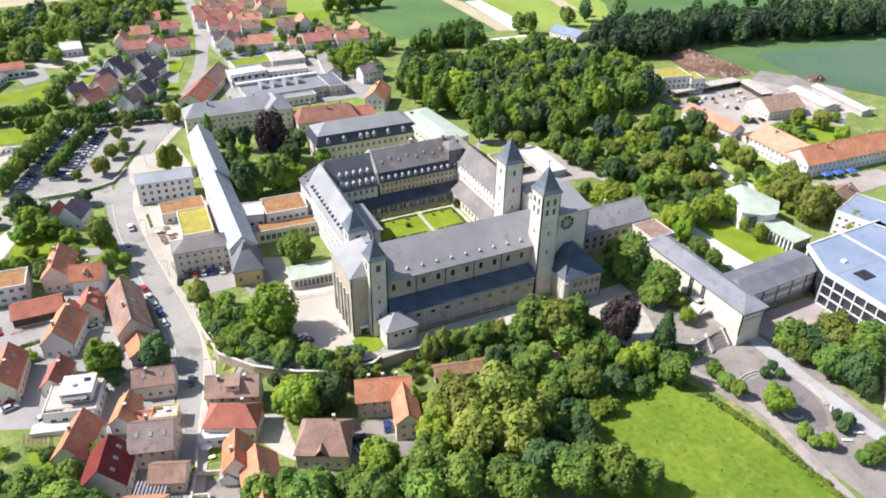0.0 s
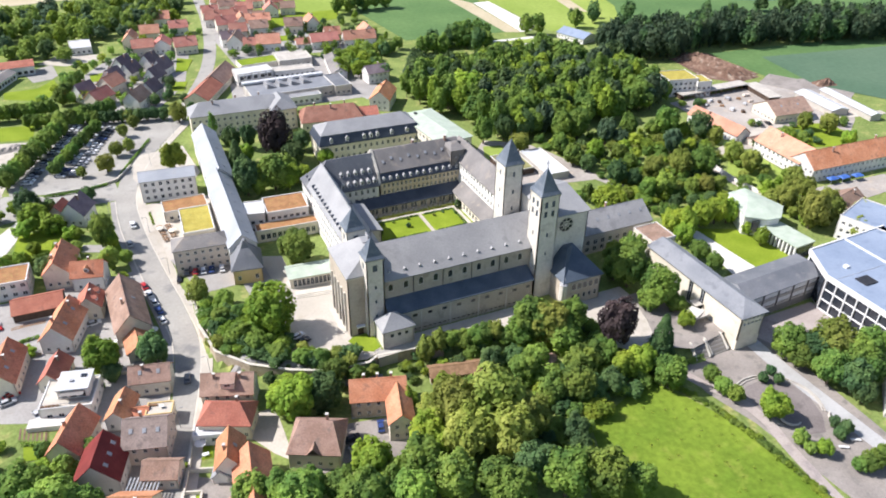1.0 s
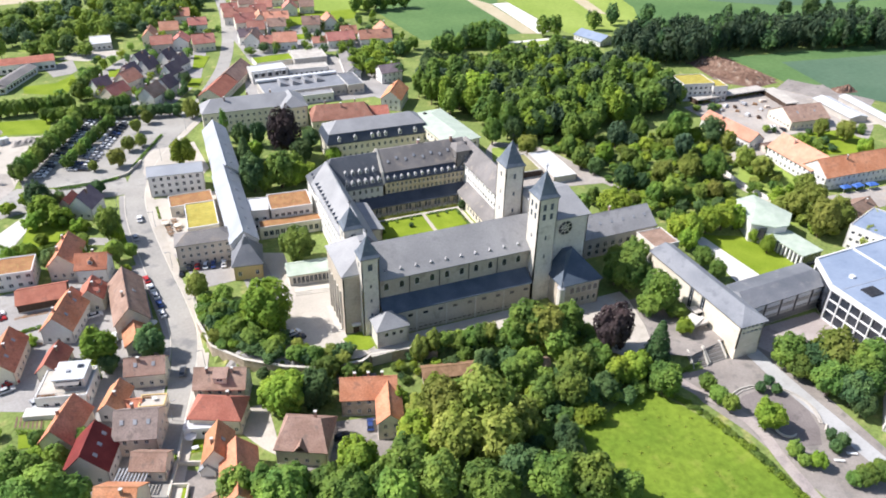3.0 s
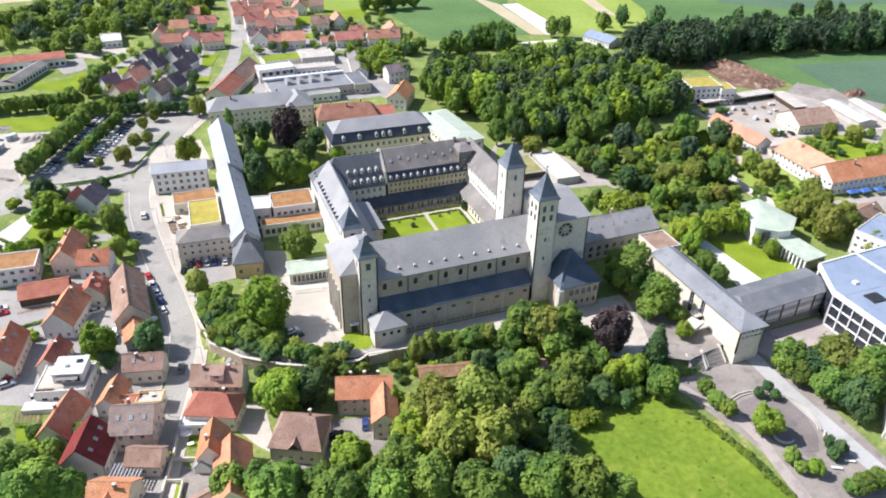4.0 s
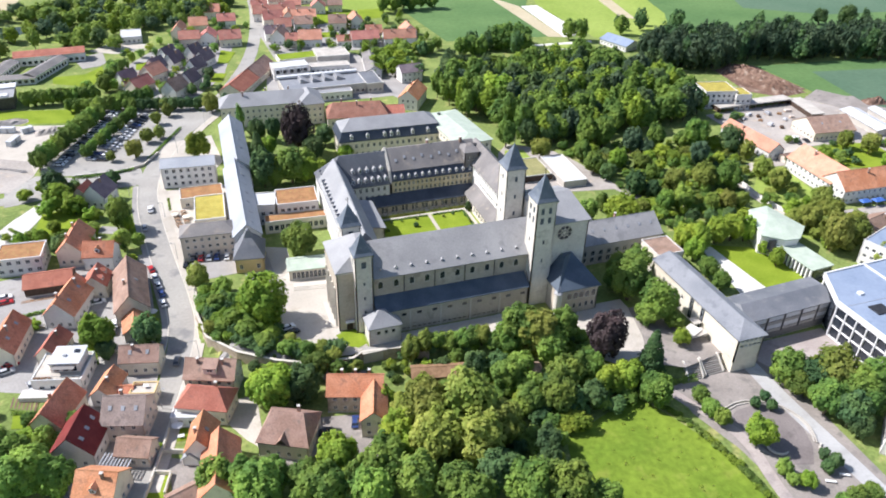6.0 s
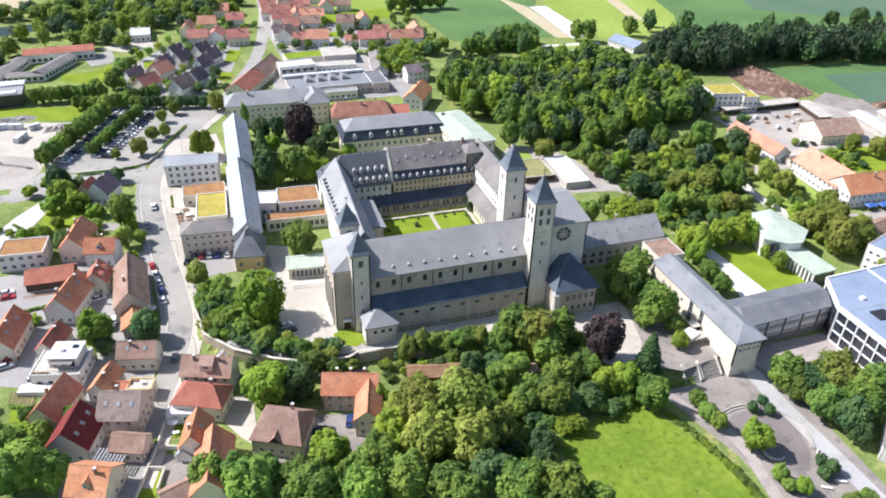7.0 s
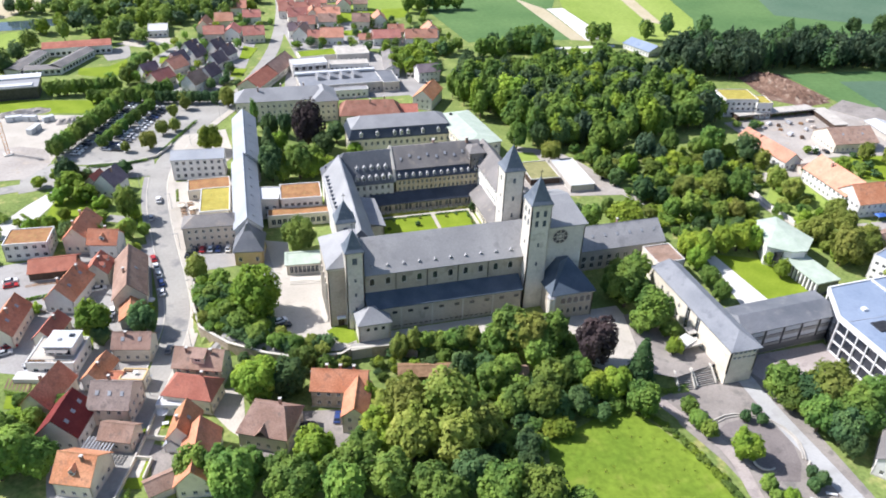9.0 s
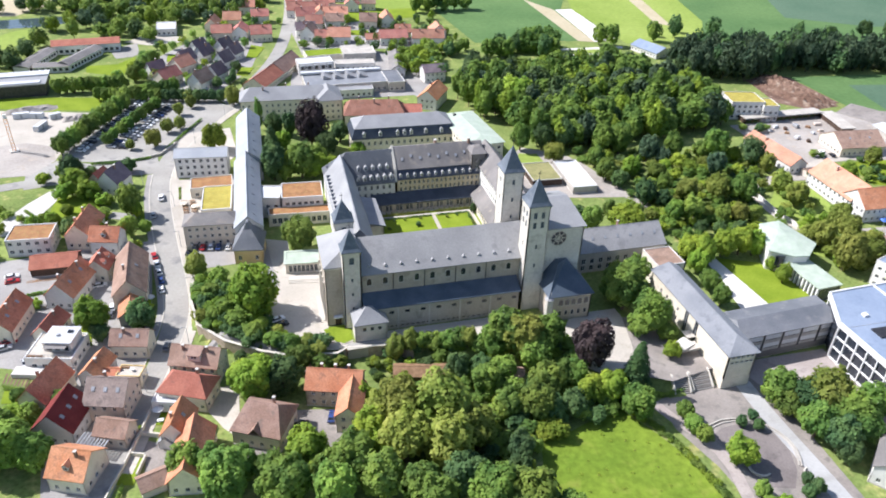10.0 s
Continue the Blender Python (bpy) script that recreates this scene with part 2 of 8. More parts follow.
# ---- plants and vehicles, built once and copied ----
def crown_arrays(seed, leaves, clumps, shape="round", leaf=0.08):
    """Small leaf sprays on lumpy upright clumps: corner points of the triangles, unit crown of height 2.3 over its foot."""
    rng = np.random.default_rng(seed)
    cen, rad = [], []
    while len(cen) < clumps:
        d = rng.normal(size=3)
        d /= np.linalg.norm(d)
        r = rng.uniform(0.4, 0.84)
        p = d * r
        if shape == "cone":
            z = rng.uniform(-1, 0.95)
            w = 0.62 * (1 - (z + 1) / 2) ** 0.85 + 0.04
            a = rng.uniform(0, 6.283)
            p = np.array((math.cos(a) * w * rng.uniform(0.5, 1), math.sin(a) * w * rng.uniform(0.5, 1), z))
            cen.append(p)
            rad.append(0.13 + 0.2 * (1 - (z + 1) / 2))
            continue
        if shape == "column":
            p = d * r * np.array((0.5, 0.5, 1.1))
        if p[2] < -0.8:
            continue
        cen.append(p * np.array((1, 1, 0.95)) + rng.normal(size=3) * 0.05)
        rad.append(rng.uniform(0.085, 0.25) * (1 if clumps > 60 else 1.25) * (0.7 if shape == "column" else 1))
    cen, rad = np.array(cen), np.array(rad)
    tall = np.array((1.0, 1.0, 1.5))
    # sprays on the outer skin of the clumps only, turned mostly outwards
    m = leaves * 5
    which = rng.choice(len(cen), m, p=rad ** 2 / (rad ** 2).sum())
    n = rng.normal(size=(m, 3))
    n /= np.linalg.norm(n, axis=1)[:, None]
    at = cen[which] + n * tall * (rad[which] * (0.84 + 0.5 * rng.uniform(0, 1, m) ** 2.2))[:, None]
    deep = (np.linalg.norm((at[:, None] - cen[None]) / tall, axis=2) / rad[None]).min(1)
    keep = np.nonzero(deep > 0.85)[0][:leaves]
    n, at, leaves = n[keep], at[keep], len(keep)
    tilt = n + 0.45 * at / np.linalg.norm(at, axis=1)[:, None] + np.array((0, 0, 0.5)) + rng.normal(size=(leaves, 3)) * 0.42
    tilt /= np.linalg.norm(tilt, axis=1)[:, None]
    u = np.cross(tilt, rng.normal(size=(leaves, 3)))
    u /= np.linalg.norm(u, axis=1)[:, None]
    v = np.cross(tilt, u)
    s = (leaf * rng.uniform(0.65, 1.35, leaves))[:, None]
    tri = np.stack([at + u * s, at - u * s * 0.55 + v * s * 0.9, at - u * s * 0.45 - v * s * 0.95 + tilt * s * 0.25], 1)
    tri[:, :, 2] += 1.3
    return tri.reshape(-1, 3)


def leaf_mesh(name, pts, material, k=3):
    """A mesh of loose leaves of k corners each."""
    me = bpy.data.meshes.new(name)
    n = len(pts) // k
    me.vertices.add(k * n)
    me.vertices.foreach_set("co", np.asarray(pts, dtype=np.float32).ravel())
    me.loops.add(k * n)
    me.loops.foreach_set("vertex_index", np.arange(k * n, dtype=np.int32))
    me.polygons.add(n)
    me.polygons.foreach_set("loop_start", np.arange(0, k * n, k, dtype=np.int32))
    me.update(calc_edges=True)
    me.validate()
    me.materials.append(material)
    return me


def trunk_mesh(seed, top=1.5, thick=0.09):
    rng = random.Random(seed)
    bm = bmesh.new()

    def limb(p, q, r0, r1, n=6):
        ax = (q - p).normalized()
        s = ax.orthogonal().normalized()
        t = ax.cross(s)
        ring = lambda c, r: [tuple(c + (s * math.cos(6.283 * i / n) + t * math.sin(6.283 * i / n)) * r) for i in range(n)]
        mid = (p + q) / 2 + Vector((rng.uniform(-0.03, 0.03), rng.uniform(-0.03, 0.03), 0))
        solid(bm, [ring(p, r0), ring(mid, (r0 + r1) / 2), ring(q, r1)])

    limb(Vector((0, 0, 0)), Vector((0, 0, top)), thick, thick * 0.45, 7)
    for i in range(6):
        a, z = i * 1.05 + rng.uniform(0, 0.6), rng.uniform(0.45, 1.1)
        limb(Vector((0, 0, z)), Vector((math.cos(a) * 0.62, math.sin(a) * 0.62, z + rng.uniform(0.35, 0.7))), thick * 0.45, thick * 0.12, 5)
    return mesh_of(bm, "trunk", BARK)


SHAPES = {"round": [(11, 3700, 120), (12, 3700, 150), (13, 3700, 100), (14, 3700, 135), (15, 3700, 84)], "cone": [(21, 3200, 120)], "column": [(31, 1300, 40)], "bush": [(41, 1300, 24), (42, 1300, 30)]}
TREE_NAMES = {"round": "deciduous tree", "cone": "dark conifer", "column": "slender columnar tree", "bush": "shrub"}
CROWNS, TRUNKS, ARRAYS = {}, {}, {}


def crown_points(shape, k):
    if (shape, k) not in ARRAYS:
        seed, leaves, clumps = SHAPES[shape][k]
        ARRAYS[shape, k] = crown_arrays(seed, leaves, clumps, shape if shape != "bush" else "round", 0.087 if shape != "bush" else 0.13)
    return ARRAYS[shape, k]


TREE_COUNT = [0]


def tree(x, y, r, h, leaf="LEAF", shape="round", group="", label=""):
    """One tree: a tapered trunk with limbs and a crown of leaf sprays; r: the crown's radius, h: the whole height."""
    TREE_COUNT[0] += 1
    i = TREE_COUNT[0]
    k = i % len(SHAPES[shape])
    m, word = LEAVES[leaf]
    if (shape, k, leaf) not in CROWNS:
        CROWNS[shape, k, leaf] = leaf_mesh("crown", crown_points(shape, k), m)
        TRUNKS[shape, k] = TRUNKS.get((shape, k)) or trunk_mesh(k, 2.0 if shape == "cone" else 1.5, 0.05 if shape == "bush" else 0.085)
    name = {"bush": "shrub", "cone": "conifer"}.get(shape, "tree")
    at = pose(x, y, land(x, y) - 0.1, 0, 0, (i * 137.5) % 360) @ Matrix.Diagonal((r, r * (0.9 + 0.02 * (i % 9)), h / 2.3, 1))
    text = label or f"{word} {TREE_NAMES[shape]} with an uneven leafy crown"
    ob = thing(name, text, "shrub" if shape == "bush" else "tree", at, group)
    part("trunk", TRUNKS[shape, k], None, ob)
    part("crown", CROWNS[shape, k, leaf], None, ob)
    return ob


LEAVES = {"LEAF": (LEAF, "mid-green"), "LEAF_L": (LEAF_L, "bright green"), "LEAF_D": (LEAF_D, "deep green"), "LEAF_Y": (LEAF_Y, "olive-yellow"), "LEAF_P": (LEAF_P, "copper-purple"), "LEAF_B": (LEAF_B, "blue-green"), "LEAF_N": (LEAF_N, "shady green")}


def inside(x, y, pts):
    hit = False
    for (ax, ay), (bx, by) in zip(pts, pts[1:] + pts[:1]):
        if (ay > y) != (by > y) and x < (bx - ax) * (y - ay) / (by - ay) + ax:
            hit = not hit
    return hit


def spread(pts, gap, seed, keep_off=()):
    """Uneven places in an outline, about gap apart."""
    rng = random.Random(seed)
    x0, x1 = min(p[0] for p in pts), max(p[0] for p in pts)
    y0, y1 = min(p[1] for p in pts), max(p[1] for p in pts)
    out = []
    j = 0
    y = y0
    while y < y1:
        x = x0 + (gap / 2 if j % 2 else 0)
        while x < x1:
            px, py = x + rng.uniform(-0.38, 0.38) * gap, y + rng.uniform(-0.38, 0.38) * gap
            if inside(px, py, pts) and not any(math.hypot(px - a, py - b) < c for a, b, c in keep_off):
                out.append((px, py))
            x += gap
        y += gap * 0.87
        j += 1
    return out


def woodland(name, places, label, r=(3.5, 6), h=(9, 15), seed=1, leaf=("LEAF", "LEAF_D"), leaves=420, shape="round"):
    """Many far trees as one piece of woodland, crowns only seen from above, with their trunks."""
    rng = np.random.default_rng(seed)
    base = [crown_arrays(100 + seed * 7 + k, int(leaves * 2.3), 52, shape, 0.155) for k in range(4)]
    piles, stems = {}, []
    for i, (x, y) in enumerate(places):
        pts = base[i % 4]
        a = rng.uniform(0, 6.283)
        c, s = math.cos(a), math.sin(a)
        rr, hh = rng.uniform(*r), rng.uniform(*h)
        q = np.empty_like(pts)
        q[:, 0] = (pts[:, 0] * c - pts[:, 1] * s) * rr + x
        q[:, 1] = (pts[:, 0] * s + pts[:, 1] * c) * rr + y
        q[:, 2] = pts[:, 2] * hh / 2.3 + land(x, y)
        piles.setdefault(leaf[int(rng.integers(len(leaf)))], []).append(q)
        stems.append((x, y, hh))
    top = None
    for k, v in piles.items():
        ob = new(name if top is None else "crown", leaf_mesh("crown", np.concatenate(v), LEAVES[k][0]))
        if top is None:
            top = tagged(ob, label, "woodland", kind="stuff")
        else:
            ob.parent = top
    bm = bmesh.new()
    for x, y, hh in stems:
        z = land(x, y)
        solid(bm, [[(x + 0.3 * math.cos(t), y + 0.3 * math.sin(t), z) for t in (0, 2.1, 4.2)], [(x, y, z + hh * 0.6)]])
    part("trunks", bm, BARK, top)
    return top


def car_meshes(paint):
    if paint.name not in MESHES:
        b = bmesh.new()
        prof = [(-2.15, 0.35), (-2.2, 0.75), (-1.95, 0.95), (-1.2, 1.0), (0.9, 0.98), (1.9, 0.85), (2.2, 0.65), (2.18, 0.32)]
        solid(b, [[(x, y * (0.97 if z > 0.9 else 1), z) for x, z in prof] for y in (-0.88, 0.88)][::-1])
        g = solid(bmesh.new(), [rect(-1.85, 1.05, -0.8, 0.8, 0.97), rect(-1.3, 0.35, -0.62, 0.62, 1.4)])
        r = solid(bmesh.new(), [rect(-1.28, 0.33, -0.61, 0.61, 1.4), rect(-1.15, 0.2, -0.56, 0.56, 1.47)])
        w = solid(bmesh.new(), [[(0.32 * math.cos(a), y, 0.32 * math.sin(a)) for a in [i * 0.5236 for i in range(12)]] for y in (-0.11, 0.11)])
        rim = solid(bmesh.new(), [[(0.19 * math.cos(a), y, 0.19 * math.sin(a)) for a in [i * 0.785 for i in range(8)]] for y in (-0.13, 0.13)])
        MESHES[paint.name] = [mesh_of(b, "body", paint), mesh_of(g, "cabin", GLASS), mesh_of(r, "roof", paint),
                              MESHES.get("tyre") or mesh_of(w, "tyre", RUBBER), MESHES.get("rim") or mesh_of(rim, "rim", LEAD)]
        MESHES["tyre"], MESHES["rim"] = MESHES[paint.name][3:]
    return MESHES[paint.name]


CAR_WORDS = ["silver", "white", "black", "red", "dark blue", "grey"]


def car(x, y, turn, k, place="parked beside the street", scale=1.0):
    body, cabin, roof, tyre, rim = car_meshes(CAR_MATS[k])
    ob = thing("car", f"{CAR_WORDS[k]} small car {place}", "car", pose(x, y, land(x, y) + 0.12, 0, 0, turn) @ Matrix.Scale(scale, 4), "parked cars")
    b = part("body", body, None, ob)
    part("cabin", cabin, None, b, "dark glazed cabin")
    part("roof", roof, None, b)
    for sx in (-1.35, 1.35):
        for sy in (-0.8, 0.8):
            w = part("wheel", tyre, None, ob, at=pose(sx, sy, 0.32))
            part("rim", rim, None, w)
    return ob


def house(x, y, turn, L, W, eave, ridge, roof="gable", tiles=None, wall=None, label="", floors=2, gap=2.6, chim=1, ww=1.0, wh=1.3, over=0.45, hip=None, name="house", category="house", dormers=0, base=1.0, storey=2.9, group="village houses", ends=True, lights=0, wide=None, gablet=None):
    """A house over the rectangle L x W about (x, y), its ridge along its length."""
    z = land(x, y)
    at = pose(x, y, z, 0, 0, turn) @ Matrix.Translation((-L / 2, -W / 2, 0))
    ob = thing(name, label, category, at, group)
    n = max(0, min(floors, int((eave - base) / storey + 0.35)))
    front = windows_for(L, n, gap, ww, wh, base, storey)
    side = windows_for(W, n, gap, ww, wh, base, storey) if ends else []
    walls(ob, L, W, eave, wall, (front, side, front, side), ridge if roof == "gable" else None)
    plinth = bmesh.new()
    box(plinth, -0.08, L + 0.08, -0.08, W + 0.08, -4.0, 0.35)
    part("plinth", plinth, PLASTER_G, ob)
    if roof == "gable":
        rf = gable_roof(ob, L, W, eave, ridge, tiles, over)
    elif roof == "hip":
        rf = hip_roof(ob, L, W, eave, ridge, tiles, over, hip)
    rng = random.Random(int(x * 10) + int(y * 7))
    for i in range(chim):
        fx = L * (0.25 + 0.5 * i / max(1, chim - 1)) if chim > 1 else L * rng.uniform(0.3, 0.7)
        fy = W / 2 + rng.choice((-1, 1)) * W * 0.12
        chimney(rf, fx, fy, ridge - 1.6, ridge + 0.9)
    k = (ridge - eave) / (W / 2)
    if wide:
        u0, u1 = wide
        front = W * 0.1
        zt = ridge - 0.7
        dm = part("dormer", solid(bmesh.new(), [[(x, front, eave + front * k), (x, front, zt), (x, W / 2, ridge), (x, W / 2, eave + front * k)] for x in (u0, u1)]), wall, rf)
        part("dormer_roof", solid(bmesh.new(), [[(x, front - 0.35, zt - 0.05), (x, W / 2, ridge + 0.12), (x, W / 2, ridge + 0.3), (x, front - 0.35, zt + 0.13)] for x in (u0 - 0.25, u1 + 0.25)]), tiles, dm)
        part("window", window_mesh(1.6, 0.9), None, dm, at=pose((u0 + u1) / 2, front - 0.08, zt - 0.75))
    if gablet:
        u0, u1 = gablet
        um, zg = (u0 + u1) / 2, eave + (u1 - u0) * 0.62
        gb = part("gablet", solid(bmesh.new(), [[(u0, -0.3, eave - 0.1), (u1, -0.3, eave - 0.1), (um, -0.3, zg)], [(u0, W * 0.34, eave - 0.1), (u1, W * 0.34, eave - 0.1), (um, W * 0.34, zg)]]), DARKWOOD, rf)
        part("gablet_roof", solid(bmesh.new(), [[(u0 - 0.35, y, eave - 0.4), (um, y, zg + 0.05), (u1 + 0.35, y, eave - 0.4), (u1 + 0.35, y, eave - 0.2), (um, y, zg + 0.3), (u0 - 0.35, y, eave - 0.2)] for y in (-0.6, W * 0.36)]), tiles, gb)
    for i in range(dormers):
        fx = L * (i + 0.5) / dormers
        dormer(rf, pose(fx, W * 0.13, eave + W * 0.13 * k), 1.5, 1.3, 2.8, tiles)
    for i in range(lights):
        fx, fy = L * (i + 0.6) / (lights + 0.2), W * 0.27
        skylight(rf, pose(fx, fy, eave + fy * k + 0.24, math.degrees(math.atan(k))))
    return ob


def flat_house(x, y, turn, L, W, eave, top=None, wall=None, label="", floors=2, gap=2.8, ww=1.4, wh=1.4, name="building", category="building", base=1.0, storey=3.0, rim=None, edge=0.4, group="", over=0.0):
    z = land(x, y)
    ob = thing(name, label, category, pose(x, y, z, 0, 0, turn) @ Matrix.Translation((-L / 2, -W / 2, 0)), group)
    n = max(0, min(floors, int((eave - base) / storey + 0.35)))
    front = windows_for(L, n, gap, ww, wh, base, storey)
    side = windows_for(W, n, gap, ww, wh, base, storey)
    walls(ob, L, W, eave, wall, (front, side, front, side))
    part("plinth", a_box(-0.06, L + 0.06, -0.06, W + 0.06, -4.0, 0.3), CONCRETE, ob)
    flat_roof(ob, L, W, eave, top, edge, rim or CONCRETE, over)
    return ob

# ---- building blocks ----
MESHES = {}


def mesh_of(bm, name, material):
    me = bpy.data.meshes.new(name)
    bm.to_mesh(me)
    bm.free()
    for m in material if isinstance(material, (list, tuple)) else [material]:
        me.materials.append(m)
    return me


def part(name, bm, material, parent, label="", at=None):
    """One mesh under a thing; bm: a bmesh, or mesh data to share."""
    me = bm if isinstance(bm, bpy.types.Mesh) else mesh_of(bm, name, material)
    ob = new(name, me)
    ob.parent = parent
    if at is not None:
        ob.matrix_basis = at
    return tagged(ob, label)


def thing(name, label, category, at, group="", kind=""):
    ob = new(name)
    ob.empty_display_size = 0.5
    ob.matrix_basis = at
    return tagged(ob, label, category, group, kind)


def box(bm, x0, x1, y0, y1, z0, z1):
    v = [bm.verts.new(p) for p in ((x0, y0, z0), (x1, y0, z0), (x1, y1, z0), (x0, y1, z0), (x0, y0, z1), (x1, y0, z1), (x1, y1, z1), (x0, y1, z1))]
    for f in ((3, 2, 1, 0), (4, 5, 6, 7), (0, 1, 5, 4), (1, 2, 6, 5), (2, 3, 7, 6), (3, 0, 4, 7)):
        bm.faces.new([v[i] for i in f])
    return bm


def a_box(*d):
    return box(bmesh.new(), *d)


def poly(bm, *pts):
    return bm.faces.new([bm.verts.new(p) for p in pts])


def solid(bm, rings):
    """A closed skin over rings of as many points each, the first and last closed; a ring of one point is a tip."""
    rows = [[bm.verts.new(p) for p in r] for r in rings]
    for a, b in zip(rows, rows[1:]):
        k = max(len(a), len(b))
        for i in range(k):
            q = [a[i % len(a)], a[(i + 1) % len(a)], b[(i + 1) % len(b)], b[i % len(b)]]
            q = [v for j, v in enumerate(q) if v not in q[:j]]
            if len(q) > 2:
                bm.faces.new(q)
    if len(rows[0]) > 2:
        bm.faces.new(rows[0][::-1])
    if len(rows[-1]) > 2:
        bm.faces.new(rows[-1])
    return bm


def rect(x0, x1, y0, y1, z):
    return [(x0, y0, z), (x1, y0, z), (x1, y1, z), (x0, y1, z)]


def wall_bm(length, height, holes=(), gable=None, depth=0.25, thick=0.35):
    """A wall in the xz plane, facing -y, with openings that go into it; gable: (x of the peak, its height) on top."""
    bm = bmesh.new()
    length, height = round(length, 3), round(height, 3)
    holes = [tuple(round(v, 3) for v in h) for h in holes]
    xs = sorted({0.0, length, *(h[0] for h in holes), *(h[1] for h in holes)})
    zs = sorted({0.0, height, *(h[2] for h in holes), *(h[3] for h in holes)})
    vs = {}

    def v(x, y, z):
        k = (round(x, 4), y, round(z, 4))
        if k not in vs:
            vs[k] = bm.verts.new(k)
        return vs[k]

    for x0, x1 in zip(xs, xs[1:]):
        for z0, z1 in zip(zs, zs[1:]):
            cx, cz = (x0 + x1) / 2, (z0 + z1) / 2
            if not any(a < cx < b and c < cz < d for a, b, c, d in holes):
                bm.faces.new([v(x0, 0, z0), v(x1, 0, z0), v(x1, 0, z1), v(x0, 0, z1)])
    for a, b, c, d in holes:
        f, g = 0, depth
        for p, q in (((a, c), (b, c)), ((b, c), (b, d)), ((b, d), (a, d)), ((a, d), (a, c))):
            poly(bm, (p[0], f, p[1]), (p[0], g, p[1]), (q[0], g, q[1]), (q[0], f, q[1]))
    if gable:
        gx, gz = gable
        poly(bm, (0, 0, height), (length, 0, height), (gx, 0, gz))
        poly(bm, (length, thick, height), (0, thick, height), (gx, thick, gz))
    poly(bm, (length, thick, 0), (0, thick, 0), (0, thick, height), (length, thick, height))
    poly(bm, (0, thick, 0), (0, 0, 0), (0, 0, height), (0, thick, height))
    poly(bm, (length, 0, 0), (length, thick, 0), (length, thick, height), (length, 0, height))
    return bm


def window_mesh(w, h, arch=False):
    """A frame with a mullion, and its pane, in the xz plane about (0, 0)."""
    key = ("win", round(w, 2), round(h, 2))
    if key not in MESHES:
        t = min(0.09, w * 0.09)
        xs = [-w / 2, -w / 2 + t] + ([-t / 2, t / 2] if w > 0.7 else []) + [w / 2 - t, w / 2]
        zs = [-h / 2, -h / 2 + t, h / 2 - t, h / 2]
        bm = bmesh.new()
        vs = {}

        def v(x, y, z):
            if (x, y, z) not in vs:
                vs[x, y, z] = bm.verts.new((x, y, z))
            return vs[x, y, z]

        for i, (a, b) in enumerate(zip(xs, xs[1:])):
            for k, (c, d) in enumerate(zip(zs, zs[1:])):
                if i % 2 and k == 1:
                    bm.faces.new([v(a, 0.06, c), v(b, 0.06, c), v(b, 0.06, d), v(a, 0.06, d)]).material_index = 1
                    for p, q in (((a, c), (b, c)), ((b, c), (b, d)), ((b, d), (a, d)), ((a, d), (a, c))):
                        bm.faces.new([v(p[0], 0, p[1]), v(q[0], 0, q[1]), v(q[0], 0.06, q[1]), v(p[0], 0.06, p[1])])
                else:
                    bm.faces.new([v(a, 0, c), v(b, 0, c), v(b, 0, d), v(a, 0, d)])
        MESHES[key] = mesh_of(bm, "window", [WHITE, GLASS])
    return MESHES[key]


def add_window(parent, at, w, h, inset=0.12):
    return part("window", window_mesh(w, h), None, parent, at=at @ Matrix.Translation((0, inset, 0)))


def spaced(length, gap, margin=1.2):
    n = max(1, int((length - 2 * margin) / gap) + 1)
    first = (length - (n - 1) * gap) / 2
    return [first + i * gap for i in range(n)]


def windows_for(length, floors, gap, w, h, base=1.0, storey=3.0, skip=()):
    out = []
    for k in range(floors):
        for i, x in enumerate(spaced(length, gap)):
            if (k, i) not in skip and w < length - 0.4:
                out.append((x - w / 2, x + w / 2, base + k * storey, base + k * storey + h))
    return out


def walls(parent, L, W, eave, material, holes=((), (), (), ()), gable=None, name="wall", frames=True, trim=None):
    """Four walls round 0..L x 0..W: front (-y), right (+x), back (+y), left (-x), each with its openings and windows."""
    spots = ((Matrix.Identity(4), L, None), (pose(L, 0, 0, 0, 0, 90), W, gable), (pose(L, W, 0, 0, 0, 180), L, None), (pose(0, W, 0, 0, 0, 270), W, gable))
    for (at, n, gb), hs in zip(spots, holes):
        g = (gb if isinstance(gb, tuple) else (W / 2, gb)) if gb else None
        wall = part(name, wall_bm(n, eave, hs, g), material, parent, at=at)
        for a, b, c, d in hs:
            if frames:
                add_window(wall, pose((a + b) / 2, 0, (c + d) / 2), b - a, d - c)


def gable_roof(parent, L, W, eave, ridge, material, over=0.45, t=0.22, name="roof", side=0.35):
    """A double-pitched roof with its ridge along x."""
    bm = bmesh.new()
    k = (ridge - eave) / (W / 2)
    y0, y1, ze = -over, W + over, eave - over * k
    sec = [(y0, ze), (W / 2, ridge), (y1, ze), (y1, ze + t), (W / 2, ridge + t * 1.15), (y0, ze + t)]
    solid(bm, [[(x, y, z) for y, z in sec][::-1] for x in (-side, L + side)][::-1])
    roof = part(name, bm, material, parent)
    cap = bmesh.new()
    solid(cap, [[(x, W / 2 - 0.16, ridge + t), (x, W / 2 + 0.16, ridge + t), (x, W / 2, ridge + t + 0.16)] for x in (-side, L + side)])
    part("ridge_cap", cap, material, roof)
    return roof


